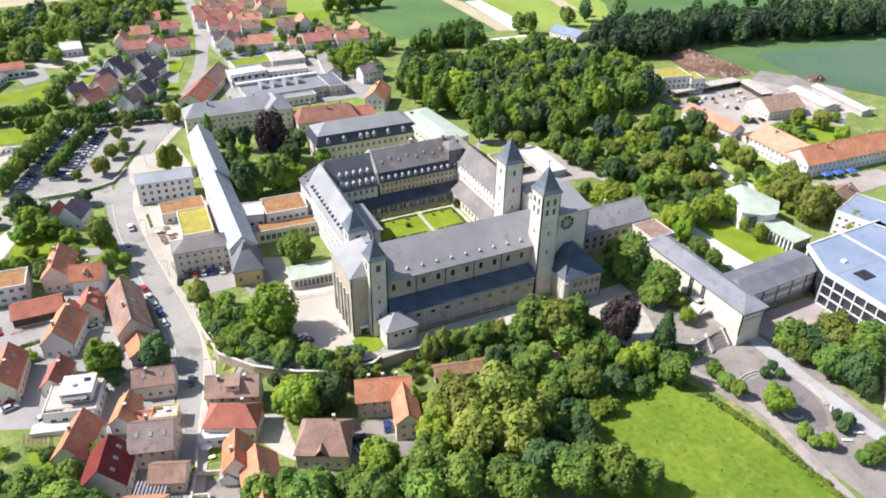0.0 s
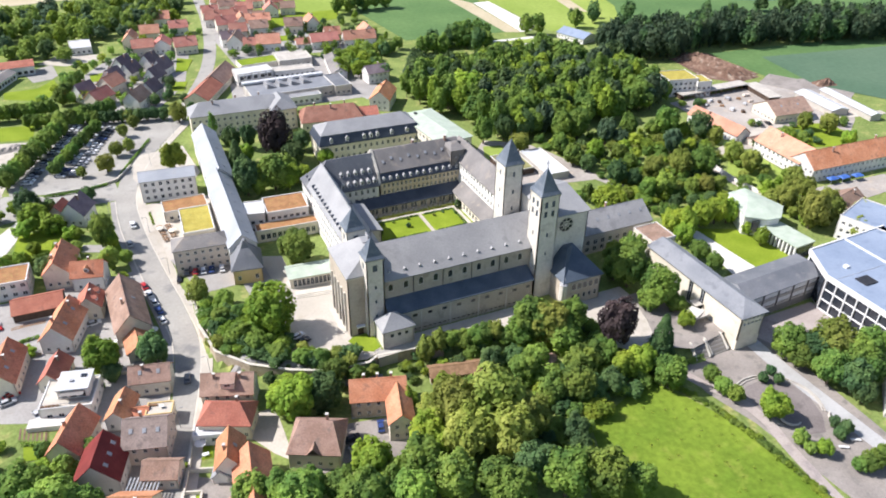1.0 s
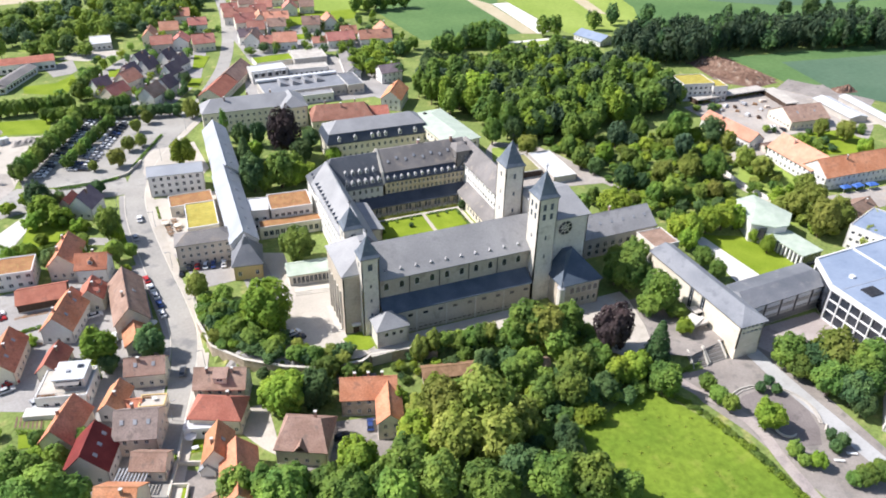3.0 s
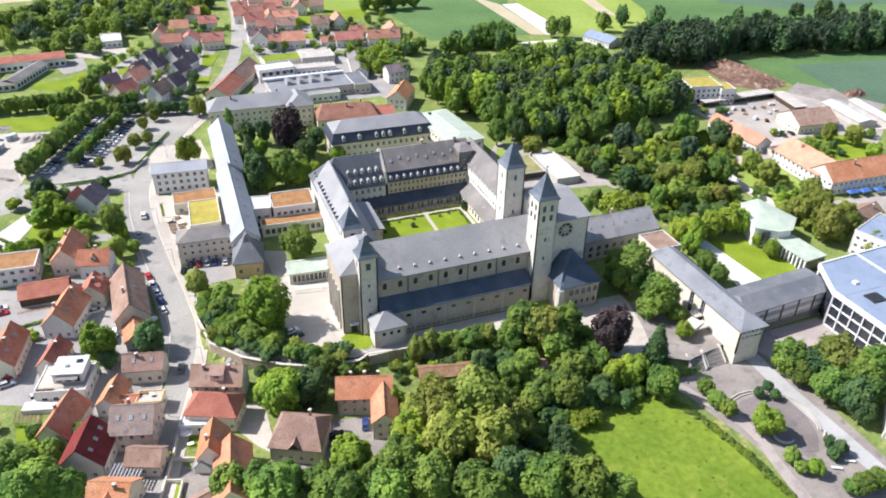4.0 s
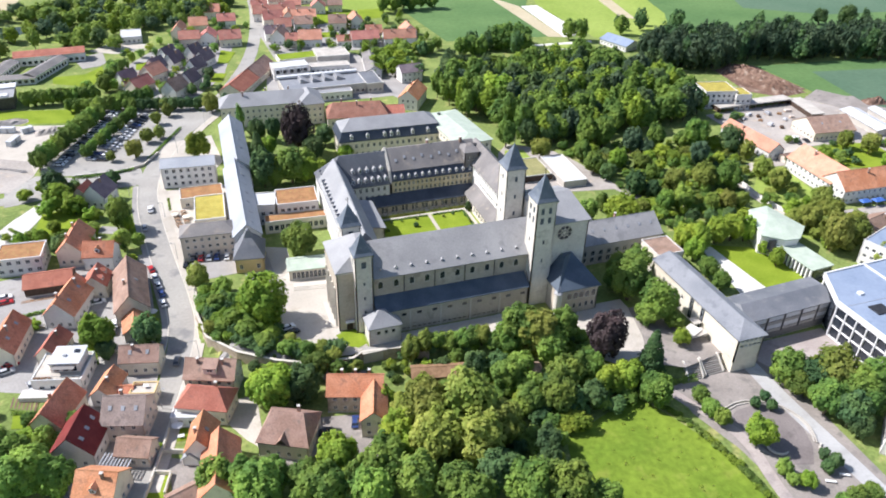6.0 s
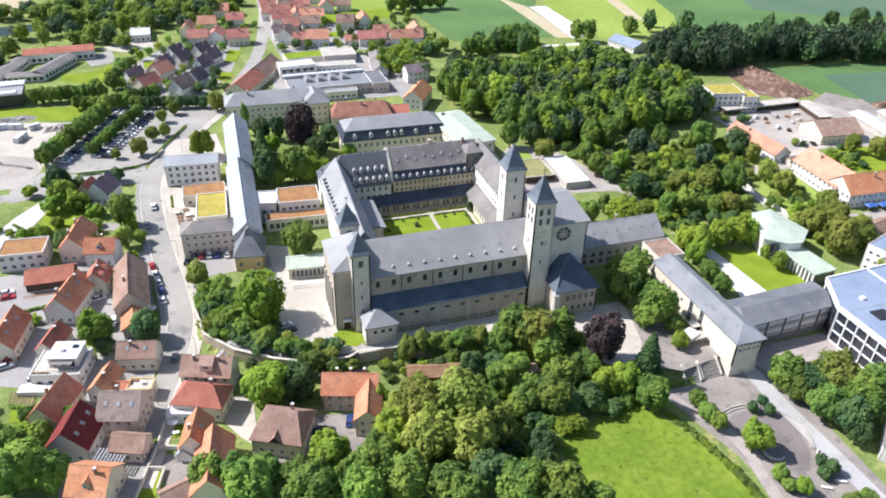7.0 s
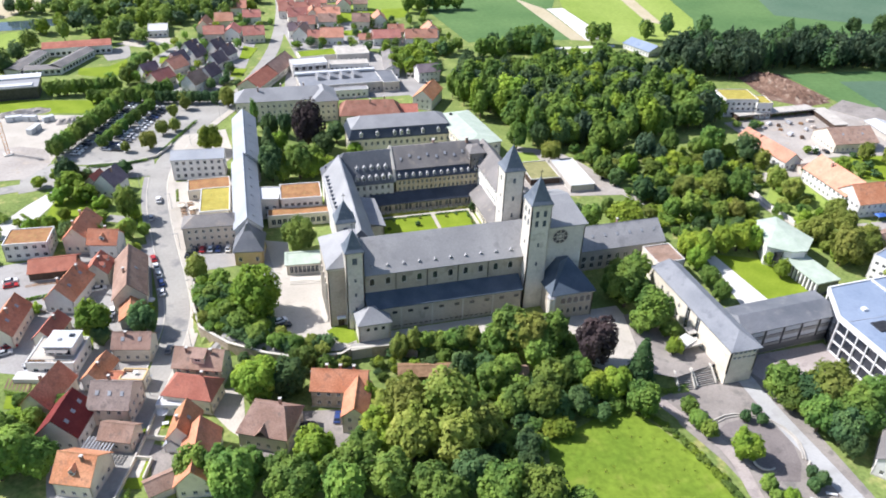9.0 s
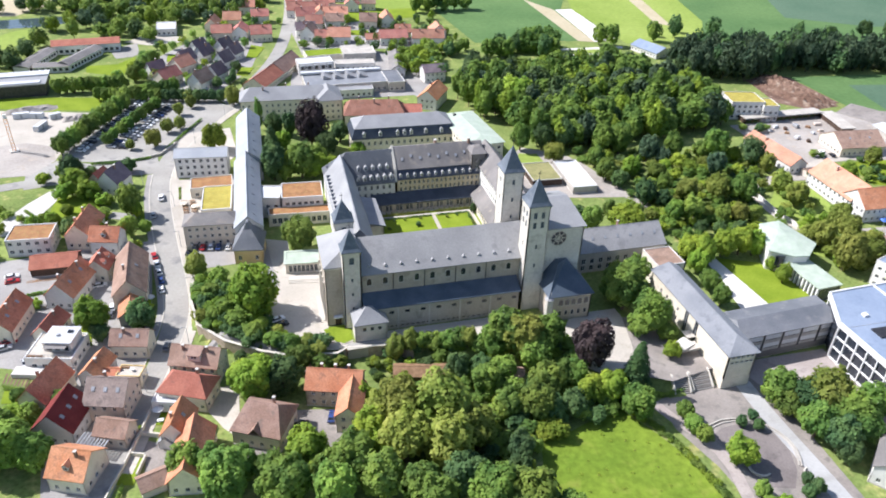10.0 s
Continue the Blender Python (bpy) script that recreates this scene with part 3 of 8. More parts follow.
def hip_roof(parent, L, W, eave, ridge, material, over=0.45, hip=None, t=0.2, name="roof"):
    hip = W / 2 if hip is None else hip
    hx = min(hip, L / 2 - 0.01)
    bm = bmesh.new()
    a = rect(-over, L + over, -over, W + over, eave - 0.1)
    b = rect(-over, L + over, -over, W + over, eave + t - 0.1)
    lo, hi = [bm.verts.new(p) for p in a], [bm.verts.new(p) for p in b]
    r0, r1 = bm.verts.new((hx, W / 2, ridge)), bm.verts.new((L - hx, W / 2, ridge))
    bm.faces.new(lo[::-1])
    for i in range(4):
        bm.faces.new([lo[i], lo[(i + 1) % 4], hi[(i + 1) % 4], hi[i]])
    bm.faces.new([hi[0], hi[1], r1, r0])
    bm.faces.new([hi[1], hi[2], r1])
    bm.faces.new([hi[2], hi[3], r0, r1])
    bm.faces.new([hi[3], hi[0], r0])
    return part(name, bm, material, parent)


def flat_roof(parent, L, W, eave, material, edge=0.4, rim=CONCRETE, over=0.0, name="roof"):
    roof = part(name, a_box(0.25, L - 0.25, 0.25, W - 0.25, eave - 0.05, eave + 0.1), material, parent)
    bm = bmesh.new()
    o = over
    box(bm, -o, L + o, -o, 0.3, eave, eave + edge)
    box(bm, -o, L + o, W - 0.3, W + o, eave, eave + edge)
    box(bm, -o, 0.3, 0.3, W - 0.3, eave, eave + edge)
    box(bm, L - 0.3, L + o, 0.3, W - 0.3, eave, eave + edge)
    part("parapet", bm, rim, roof)
    return roof


def chimney(parent, x, y, z0, z1, w=0.6):
    bm = bmesh.new()
    box(bm, -w / 2, w / 2, -w / 2, w / 2, z0, z1)
    ch = part("chimney", bm, TILE_B, parent, at=pose(x, y, 0))
    part("cap", a_box(-w * 0.65, w * 0.65, -w * 0.65, w * 0.65, z1, z1 + 0.12), CONCRETE, ch)


def dormer_mesh(w, h, d, roof):
    key = ("dormer", w, h, d, roof.name)
    if key not in MESHES:
        bm = bmesh.new()
        solid(bm, [[(-w / 2, y, 0), (w / 2, y, 0), (w / 2, y, h), (0, y, h + w * 0.45), (-w / 2, y, h)] for y in (0, d)])
        rf = bmesh.new()
        o = 0.18
        for s in (-1, 1):
            solid(rf, [[(0, y, h + w * 0.45), (s * (w / 2 + o), y, h - o * 0.9), (s * (w / 2 + o), y, h - o * 0.9 + 0.1), (0, y, h + w * 0.45 + 0.12)][::s] for y in (-0.2, d)])
        MESHES[key] = (mesh_of(bm, "dormer", WHITE), mesh_of(rf, "dormer_roof", roof))
    return MESHES[key]


def dormer(parent, at, w=1.2, h=1.3, d=2.5, roof=None):
    body, rf = dormer_mesh(w, h, d, roof or SLATE)
    ob = part("dormer", body, None, parent, at=at)
    part("dormer_roof", rf, None, ob)
    part("window", window_mesh(w * 0.7, h * 0.8), None, ob, at=pose(0, -0.1, h * 0.52))
    return ob


def skylight(parent, at):
    if "sky" not in MESHES:
        MESHES["sky"] = (mesh_of(a_box(-0.45, 0.45, -0.6, 0.6, 0, 0.12), "skylight", LEAD), mesh_of(a_box(-0.36, 0.36, -0.5, 0.5, 0.12, 0.14), "pane", LEAD))
    ob = part("skylight", MESHES["sky"][0], None, parent, at=at)
    part("pane", MESHES["sky"][1], None, ob)


# ---- the lie of the land: the abbey's terrace stands above the lower village ----
TERRACE = [(-49.0, 60.0), (-46.7, 35.6), (-47.3, 22.0), (-44.8, 8.4), (-37.1, -0.8), (-27.0, -7.8), (-18.3, -11.8), (-6.5, -13.2), (-3.6, -11.4),
           (9.6, -12.8), (15.0, -16.5), (35.0, -24.0), (49.0, -33.0), (70.0, -43.0), (86.0, -47.5), (98.0, -36.0), (125.0, -20.0), (160.0, -22.0), (320.0, -40.0)]


def land(x, y):
    low = -3.5 * min(1, max(0, (100 - y) / 65))
    best, side = 1e9, 1
    for (ax, ay), (bx, by) in zip(TERRACE, TERRACE[1:]):
        dx, dy = bx - ax, by - ay
        u = min(1, max(0, ((x - ax) * dx + (y - ay) * dy) / (dx * dx + dy * dy)))
        d = math.hypot(x - ax - u * dx, y - ay - u * dy)
        if d < best - 1e-6:
            best, side = d, dx * (y - ay) - dy * (x - ax)
    if y > 60 and x < -40:
        return low
    d = best if side > 0 else -best
    f = min(1, max(0, (d + 0.2) / (2.2 if x < 20 else 6.0)))
    f = f * f * (3 - 2 * f)
    return low + (0 - low) * f


def strip(name, pts, width, material, lift, label, category="road", kind="structure", step=3.0):
    """A band of a given width along a line on the land."""
    line = [Vector(p) for p in pts]
    run = []
    for i in range(len(line) - 1):
        p0, p1, p2, p3 = line[max(0, i - 1)], line[i], line[i + 1], line[min(len(line) - 1, i + 2)]
        n = max(1, int((p2 - p1).length / step))
        for k in range(n):
            t = k / n
            run.append(0.5 * (2 * p1 + (p2 - p0) * t + (2 * p0 - 5 * p1 + 4 * p2 - p3) * t * t + (3 * p1 - p0 - 3 * p2 + p3) * t ** 3))
    run.append(line[-1])
    bm = bmesh.new()
    rows = []
    for i, p in enumerate(run):
        d = (run[min(i + 1, len(run) - 1)] - run[max(i - 1, 0)]).normalized()
        s = Vector((-d.y, d.x)) * (width / 2)
        rows.append([bm.verts.new((q.x, q.y, land(q.x, q.y) + lift)) for q in (p + s, p + s / 3, p - s / 3, p - s)])
    for a, b in zip(rows, rows[1:]):
        for i in range(3):
            bm.faces.new([a[i], a[i + 1], b[i + 1], b[i]])
    ob = new(name, mesh_of(bm, name, material))
    return tagged(ob, label, category, kind=kind)


def patch(name, pts, material, lift, label, category, kind="structure", level=None):
    bm = bmesh.new()
    cx, cy = sum(p[0] for p in pts) / len(pts), sum(p[1] for p in pts) / len(pts)
    f = bm.faces.new([bm.verts.new((x, y, (land(x, y) if level is None else level) + lift)) for x, y in pts])
    f.normal_update()
    if f.normal.z < 0:
        f.normal_flip()
    bmesh.ops.triangulate(bm, faces=[f])
    ob = new(name, mesh_of(bm, name, material))
    return tagged(ob, label, category, kind=kind)

# ---- ground ----
def axis(near0, near1, step, far0, far1):
    inner = list(np.arange(near0, near1 + 0.1, step))
    out, s, x = [], step, near1
    while x < far1:
        s *= 1.25
        x += s
        out.append(x)
    back, s, x = [], step, near0
    while x > far0:
        s *= 1.25
        x -= s
        back.append(x)
    return back[::-1] + inner + out


gx, gy = axis(-125, 215, 2.5, -2600, 3200), axis(-110, 130, 2.5, -1500, 3200)
verts = [(x, y, land(x, y)) for y in gy for x in gx]
nx = len(gx)
faces = [(j * nx + i, j * nx + i + 1, (j + 1) * nx + i + 1, (j + 1) * nx + i) for j in range(len(gy) - 1) for i in range(nx - 1)]
me = bpy.data.meshes.new("ground")
me.from_pydata(verts, [], faces)
me.materials.append(GRASS)
ground = tagged(new("ground", me), "uneven green grass and garden ground of the village", "ground", kind="structure")

ROAD = [(-70.0, -60.0), (-64.6, -40.0), (-58.5, -18.0), (-54.0, 2.0), (-52.0, 20.0), (-53.5, 38.0), (-57.5, 64.0), (-60.8, 92.0), (-61.0, 115.0), (-56.0, 140.0), (-46.0, 164.0), (-33.0, 188.0), (-20.0, 222.0), (-7.0, 262.0), (2.5, 310.0), (9.5, 370.0), (13.0, 430.0), (18.0, 520.0)]
strip("road", ROAD, 7.4, ASPHALT, 0.10, "grey asphalt main street curving past the abbey")
PAVEMENT = [(-61.0, -42.0), (-54.6, -18.0), (-49.6, 2.0), (-46.9, 20.0), (-48.4, 38.0), (-52.4, 64.0), (-55.8, 92.0), (-56.0, 114.0), (-51.0, 138.0), (-41.0, 162.0), (-28.0, 186.0)]
strip("pavement", [(x + 0.6, y) for x, y in PAVEMENT], 3.0, PAVE_L, 0.2, "pale paved footway beside the street", "pavement")
strip("pavement", [(x - 9.9, y) for x, y in PAVEMENT[:8]], 1.8, PAVE, 0.2, "narrow paved footway beside the houses", "pavement")
strip("side_street", [(-47.5, -5), (-38, 2.0), (-31, -2.5), (-22, -9.5), (-12, -14.5), (-4, -17.5)], 4.5, PAVE, 0.12, "narrow lane below the terrace wall")
strip("side_street", [(-62, 118), (-80, 121), (-105, 116), (-140, 108)], 6.5, ASPHALT, 0.12, "grey asphalt side street")
strip("side_street", [(-62, 76), (-68, 80), (-78, 84)], 4.5, PAVE, 0.12, "short paved access way")
strip("village_lane", [(-33, 190), (-45, 215), (-52, 245), (-56, 290)], 5, ASPHALT, 0.12, "narrow village lane")
strip("farm_road", [(30, 190), (58, 196), (70, 180), (62, 230), (54, 260), (40, 280)], 5, PAVE, 0.1, "pale farm road behind the abbey")
patch("car_park", [(-102, 134), (-82, 128.5), (-66, 133), (-56, 140), (-36, 188), (-42, 200), (-62, 208), (-84, 210), (-104, 148)], ASPHALT, 0.08, "grey asphalt car park", "car park")
patch("building_site", [(-150, 200), (-97, 188), (-105, 135), (-112, 122), (-160, 122)], PAVE_L, 0.06, "bare pale earth of a building site", "earth")
patch("sports_field", [(-160, 220), (-94, 208), (-95, 190), (-160, 205)], LAWN, 0.08, "mown sports field", "field")
patch("forecourt", [(-23, 54), (-15.5, 51), (-15.5, 37), (-2, 36), (-2, 20), (-7.4, 17), (-7.4, -1), (-3, -3), (-1.2, -9.3), (-3.4, -10.4), (-6.5, -11.6), (-17.5, -9.4), (-25.9, -5.0), (-27, 6), (-20.5, 22)], PAVE_L, 0.06, "pale paved forecourt before the church", "paving", level=0.0)
patch("abbey_yard", [(-51, 64), (-33, 60), (-31, 40), (-44, 39)], PAVE, 0.07, "grey paved parking yard beside the abbey", "paving", level=0.0)
patch("terrace_yard", [(-55, 107), (-30, 106), (-31, 66), (-51, 63)], PAVE_L, 0.10, "pale paved yard beside the sedum roofs", "paving", level=0.0)
patch("terrace_yard", [(-54.2, 117.0), (-34.5, 116.0), (-33.5, 148), (-47, 150)], PAVE_L, 0.10, "pale paved yard behind the white building", "paving", level=0.0)
patch("church_path", [(9.0, -6.0), (50.4, -6.0), (57, -13), (52, -14.5), (14, -12.5), (9, -12)], PAVE_L, 0.05, "pale gravel path along the church wall", "path", level=0.0)
patch("church_court", [(74, -38), (78, -28), (81, -15), (87, -15), (90, -28), (96, -34), (95.8, -42), (82, -44.5), (75, -41)], PAVE_D, 0.07, "grey paved court behind the church", "paving", level=0.0)
patch("gravel_court", [(58, -31), (61, -17), (66, -10), (81, -10), (81.5, -24), (76, -34), (73, -39.5), (64, -37.5)], PAVE_L, 0.06, "pale gravel court behind the chapel", "paving", level=0.0)
patch("parking_apron", [(-68, 138), (-58, 141), (-42, 176), (-50, 184)], ASPHALT, 0.06, "grey asphalt apron beside the street", "paving")
patch("square_centre", [(84.6, -62), (88, -60.4), (93, -60), (98, -62), (100.4, -66), (100.8, -71), (98.6, -77), (94.5, -82), (87.4, -80), (85.4, -71)], PAVE_E, 0.12, "brownish paved centre of the square", "paving", level=-3.5)
patch("school_square", [(76.5, -47.5), (82, -45.2), (97, -45.2), (104.5, -36.5), (112, -40), (110, -64), (108, -110), (84, -110), (80, -72), (76, -58)], PAVE_D, 0.08, "grey paved school square", "paving", level=-3.5)
strip("square_path", [(103.4, -38), (103.6, -47), (103.2, -56), (103.2, -66), (103.5, -78), (103.8, -94), (104, -112)], 5.0, PAVE_C, 0.16, "pale concrete path across the square", "path")
strip("meadow_path", [(75, -48), (77.5, -55), (82.0, -63.6), (83.2, -72.5), (81.5, -82), (80, -95), (79, -112)], 3.2, PAVE_B, 0.13, "brownish footpath beside the meadow", "path")
patch("school_yard", [(104.5, -38), (137, -38), (137, -72), (113, -70), (109, -50)], PAVE_B, 0.10, "mauve-brown paved school yard", "paving", level=-3.5)
patch("meadow", [(40, -54), (49, -52.5), (56, -50), (65, -48.2), (69.5, -56.5), (73.5, -66), (76, -74), (77.5, -84), (78, -112), (24, -112), (27, -74), (36, -66)], MEADOW, 0.08, "bright green unmown meadow", "meadow", level=-3.5)
patch("house_yard", [(-42, -16), (-34, -16.5), (-34, -30), (-33, -38), (-38, -32), (-42, -25)], PAVE_L, 0.10, "pale gravel yard between houses", "paving", level=-3.5)
patch("house_yard", [(-22, -29), (-6, -32), (-1, -40), (-6, -48), (-21, -42), (-34, -44), (-33, -38), (-24, -40)], PAVE_D, 0.09, "brownish gravel drive beside the orange-roofed house", "paving", level=-3.5)
patch("house_yard", [(-56.2, -32.2), (-49.4, -36.0), (-49.4, -42.3), (-56.2, -43.5), (-56.4, -37.0), (-57.6, -35.0)], PAVE_D, 0.13, "brownish gravel yard behind the barn", "paving", level=-3.5)
patch("village_yard", [(-110, 60), (-62, 64), (-59, 20), (-62, -30), (-66, -46), (-78, -48), (-86, 0), (-106, 8)], PAVE, 0.05, "pale paved yards between the village houses", "paving")
for pts in ([(-94.5, -5.1), (-88.5, -7.5), (-87.1, -12.1), (-94.3, -10.4)], [(-55.2, -22.3), (-51.4, -23.6), (-52.0, -27.4), (-56.2, -27.2)], [(-60.0, -36.6), (-56.6, -37.8), (-58.4, -46), (-62.4, -45.0)], [(-97.1, 37.1), (-91.7, 38.4), (-91.3, 32.8), (-95.2, 33.4)], [(-78.8, 19.3), (-75.6, 16.5), (-75.0, 10.6), (-79, 11.5)], [(-67.5, 84), (-64.8, 86), (-63.2, 74), (-66.5, 72)], [(-93, -14), (-84, -15), (-84, -26), (-94, -24)]):
    patch("garden_lawn", pts, LAWN, 0.16, "small bright garden lawn", "lawn")
# fields beyond
patch("field", [(113, 356), (150, 420), (235, 400), (206.7, 343.1), (190, 266), (119, 272)], CROP, 0.125, "even green cereal field", "field")
patch("field", [(203.2, 345), (216.5, 345), (214.9, 266), (198, 262)], FLEECE, 0.2, "pale strip of covered crop", "field")
patch("field", [(190, 380), (202, 345), (198, 262), (188, 266)], STUBBLE, 0.15, "tan strip of bare field", "field")
patch("field", [(218, 256), (216.5, 345), (240, 420), (330, 400), (300, 300), (275, 256), (250, 251)], CROP_Y, 0.1, "yellow-green field", "field")
patch("field", [(262, 300), (285, 420), (297, 420), (270, 290)], STUBBLE, 0.18, "tan unsown strip between fields", "field")
patch("field", [(300, 300), (330, 420), (720, 420), (560, 225), (345, 246), (275, 256)], CROP, 0.15, "broad green field", "field")
patch("field", [(370, 300), (420, 420), (760, 400), (560, 255), (420, 268)], CROP_B, 0.21, "bluish-green cereal field", "field")
patch("field", [(284, 178), (420, 168), (460, 120), (330, 60), (285, 128)], CROP, 0.1, "green field beyond the wood", "field")
patch("field", [(310, 160), (420, 145), (400, 60), (330, 55), (300, 110)], CROP_B, 0.16, "bluish-green field beyond the farm", "field")
patch("field", [(119, 264), (154, 234.5), (204, 238), (211, 251), (159, 247)], CROP_Y, 0.12, "pale green strip field", "field")
patch("field", [(60, 330), (108, 352), (150, 480), (30, 480)], CROP_Y, 0.1, "yellow-green paddock behind the houses", "field")
patch("field", [(-330, 380), (-170, 376), (-156, 399), (-150, 450), (-10, 470), (40, 520), (-100, 700), (-400, 600)], STUBBLE, 0.1, "pale far fields", "field")
patch("farm_yard", [(205, 118), (258, 121), (272, 124), (284, 103), (300, 86), (277, 64), (262, 54), (256, 66), (238, 71), (224, 71), (214, 56), (196, 58), (205, 92)], SAND, 0.1, "pale dusty farm yard", "paving")
patch("earth_heap_ground", [(249, 142), (254, 176), (272, 186), (283, 178), (284, 136), (263, 128)], EARTH, 0.12, "red-brown bare earth", "earth")
strip("farm_track", [(173, 20), (171, 34), (173, 50), (186, 60), (206, 66), (236, 74), (300, 66)], 4.5, PAVE_L, 0.14, "pale farm track")
strip("garden_track", [(140, 38), (128, 44), (119, 62), (116, 76), (112, 92)], 4, SAND, 0.12, "pale gravel track beside the white shed", "path")
patch("garden_yard", [(82, 64), (92, 63), (105, 60.5), (119.3, 58.3), (121, 68), (114.7, 83), (111, 98.7), (100, 108), (93, 112), (86, 104), (80, 90)], SAND, 0.07, "pale gravel yard behind the east range", "paving")
patch("dry_lawn", [(84, 92), (98, 94), (98, 104), (90, 106)], CROP_Y, 0.1, "dry yellowish grass behind the east range", "lawn")
patch("orchard_grass", [(160, 22), (178, 20), (190, 6), (168, 2), (163, 10)], CROP_Y, 0.12, "sunny rough grass behind the chapel", "lawn")
patch("field", [(236, 230), (275, 256), (345, 246), (560, 225), (700, 190), (660, 130), (560, 146), (440, 177), (354, 196), (290, 212)], CROP, 0.07, "green field behind the belt of trees", "field")
patch("park_clearing", [(140.8, 74.7), (150, 92), (168.9, 83.4), (188.2, 82.1), (188.8, 68.9), (175.7, 63.8), (157.1, 66.6)], CROP_Y, 0.1, "sunny rough grass clearing in the park", "meadow")
patch("crop_cover", [(167, 251.5), (167.5, 248), (210, 246), (211.7, 250.4)], FLEECE, 0.2, "pale covered vegetable beds", "field")
patch("crop_cover", [(165, 240), (165, 237.5), (199, 235.5), (200, 238)], FLEECE, 0.2, "pale covered vegetable beds", "field")
patch("garden_plots", [(163, 247.5), (210, 245.5), (200, 233), (162, 235)], CROP_Y, 0.14, "green garden plots beside the wood", "field")
patch("pond", [(120, 208), (137, 204), (130, 192), (119, 197)], WATER, 0.12, "small dark garden pond among trees", "pond")


def terrace_wall():
    """The curved stone wall that holds the terrace, with its coping."""
    pts = [Vector((x, y)) for x, y in TERRACE[1:11]]
    wall, cope = bmesh.new(), bmesh.new()
    A, B = [], []
    run = []
    for p, q in zip(pts, pts[1:]):
        n = max(1, int((q - p).length / 2))
        run += [p.lerp(q, k / n) for k in range(n)]
    run.append(pts[-1])
    for i, p in enumerate(run):
        d = (run[min(i + 1, len(run) - 1)] - run[max(i - 1, 0)]).normalized()
        s = Vector((-d.y, d.x))
        for bm, rows, lo, hi, w in ((wall, A, land(*(p - s * 1.2)) - 0.5, 0.35, 0.25), (cope, B, 0.35, 0.5, 0.36)):
            q0, q1 = p - s * (w + 0.1), p + s * w
            rows.append([bm.verts.new(v) for v in ((q0.x, q0.y, lo), (q1.x, q1.y, lo), (q1.x, q1.y, hi), (q0.x, q0.y, hi))])
    for bm, rows in ((wall, A), (cope, B)):
        for a, b in zip(rows, rows[1:]):
            for i in range(4):
                bm.faces.new([a[i], a[(i + 1) % 4], b[(i + 1) % 4], b[i]])
        bm.faces.new(rows[0])
        bm.faces.new(rows[-1][::-1])
    ob = thing("terrace_wall", "curved stone retaining wall with pale coping below the abbey", "wall", pose(0, 0, 0), kind="structure")
    part("masonry", wall, PLASTER_S, ob)
    part("coping", cope, STONE_TRIM, ob)


terrace_wall()
for x, y, n, t in ((84.8, -45.4, 4.4, -4), (91.2, -45.0, 5.8, 2)):
    steps = thing("steps", "short flight of grey stone steps down to the square", "steps", pose(x, y, -3.5, 0, 0, t), kind="structure")
    for i in range(9):
        part("step", a_box(-n / 2, n / 2, -1.2 + 0.42 * i, 3.2, -0.4, 0.38 * (i + 1)), PAVE_D if i % 2 else ASPHALT, steps)
    for sx in (-n / 2 - 0.35, n / 2):
        part("cheek", solid(bmesh.new(), [[(sx, -1.3, -0.4), (sx, 3.2, -0.4), (sx, 3.2, 3.9), (sx, 2.4, 3.9), (sx, -1.3, 0.9)], [(sx + 0.35, -1.3, -0.4), (sx + 0.35, 3.2, -0.4), (sx + 0.35, 3.2, 3.9), (sx + 0.35, 2.4, 3.9), (sx + 0.35, -1.3, 0.9)]]), STONE, steps)
patch("grey_court", [(-102, 291), (-87, 302), (-84, 280), (-87, 275), (-96, 272)], ASPHALT, 0.1, "grey asphalt court beside the far school", "paving")
patch("school_lawn", [(-110, 261), (-94, 262), (-86, 274), (-84, 262), (-87, 248), (-90, 240), (-109, 250)], LAWN, 0.1, "bright lawn beside the far school", "lawn")
strip("village_lane", [(-54, 221), (-51, 240), (-47, 265), (-46, 290), (-50, 300)], 4, ASPHALT, 0.16, "narrow lane between steep-roofed houses")
strip("village_lane", [(-44, 206), (-45, 222), (-44, 240), (-40, 262), (-34, 288), (-22, 300)], 5, PAVE_L, 0.18, "pale lane between steep-roofed houses")
patch("works_yard", [(-4, 196), (10, 186), (60, 186), (66, 172), (74, 190), (72, 256), (30, 268), (2, 245)], PAVE, 0.07, "pale paved yard round the workshops", "paving")
patch("north_lawn", [(50, 362), (100, 363), (98, 339), (45, 332)], LAWN, 0.14, "bright lawn behind the red-roofed houses", "lawn")
patch("white_yard", [(-57, 132), (-55, 154), (-34, 158), (-31, 128), (-36, 119), (-54, 119)], PAVE_L, 0.16, "pale paved yard beside the white building", "paving")
patch("front_yard", [(-56.4, 106), (-48, 104), (-46, 84), (-50, 70), (-53, 72), (-55, 84)], PAVE_L, 0.16, "pale front yard beside the street", "paving")
patch("farm_drive", [(194, 17), (236, 15), (240, 4), (206, 2)], SAND, 0.11, "pinkish gravel drive beside the farmhouse", "paving")
patch("farm_garden", [(184, 52), (200, 50), (196, 24), (188, 14), (172, 24), (172, 40)], CROP_Y, 0.13, "sunny yellow-green garden meadow beside the farm", "lawn")
patch("farm_lawn", [(229, 48), (233, 68), (246, 70), (262, 66), (256, 46), (240, 44)], LAWN, 0.15, "small farm garden with grass", "lawn")
patch("gravel_lot", [(272, 124), (290, 134), (298, 121), (316, 118), (310, 92), (300, 86), (284, 103)], PAVE_D, 0.14, "grey gravel lot beside the farm", "paving")
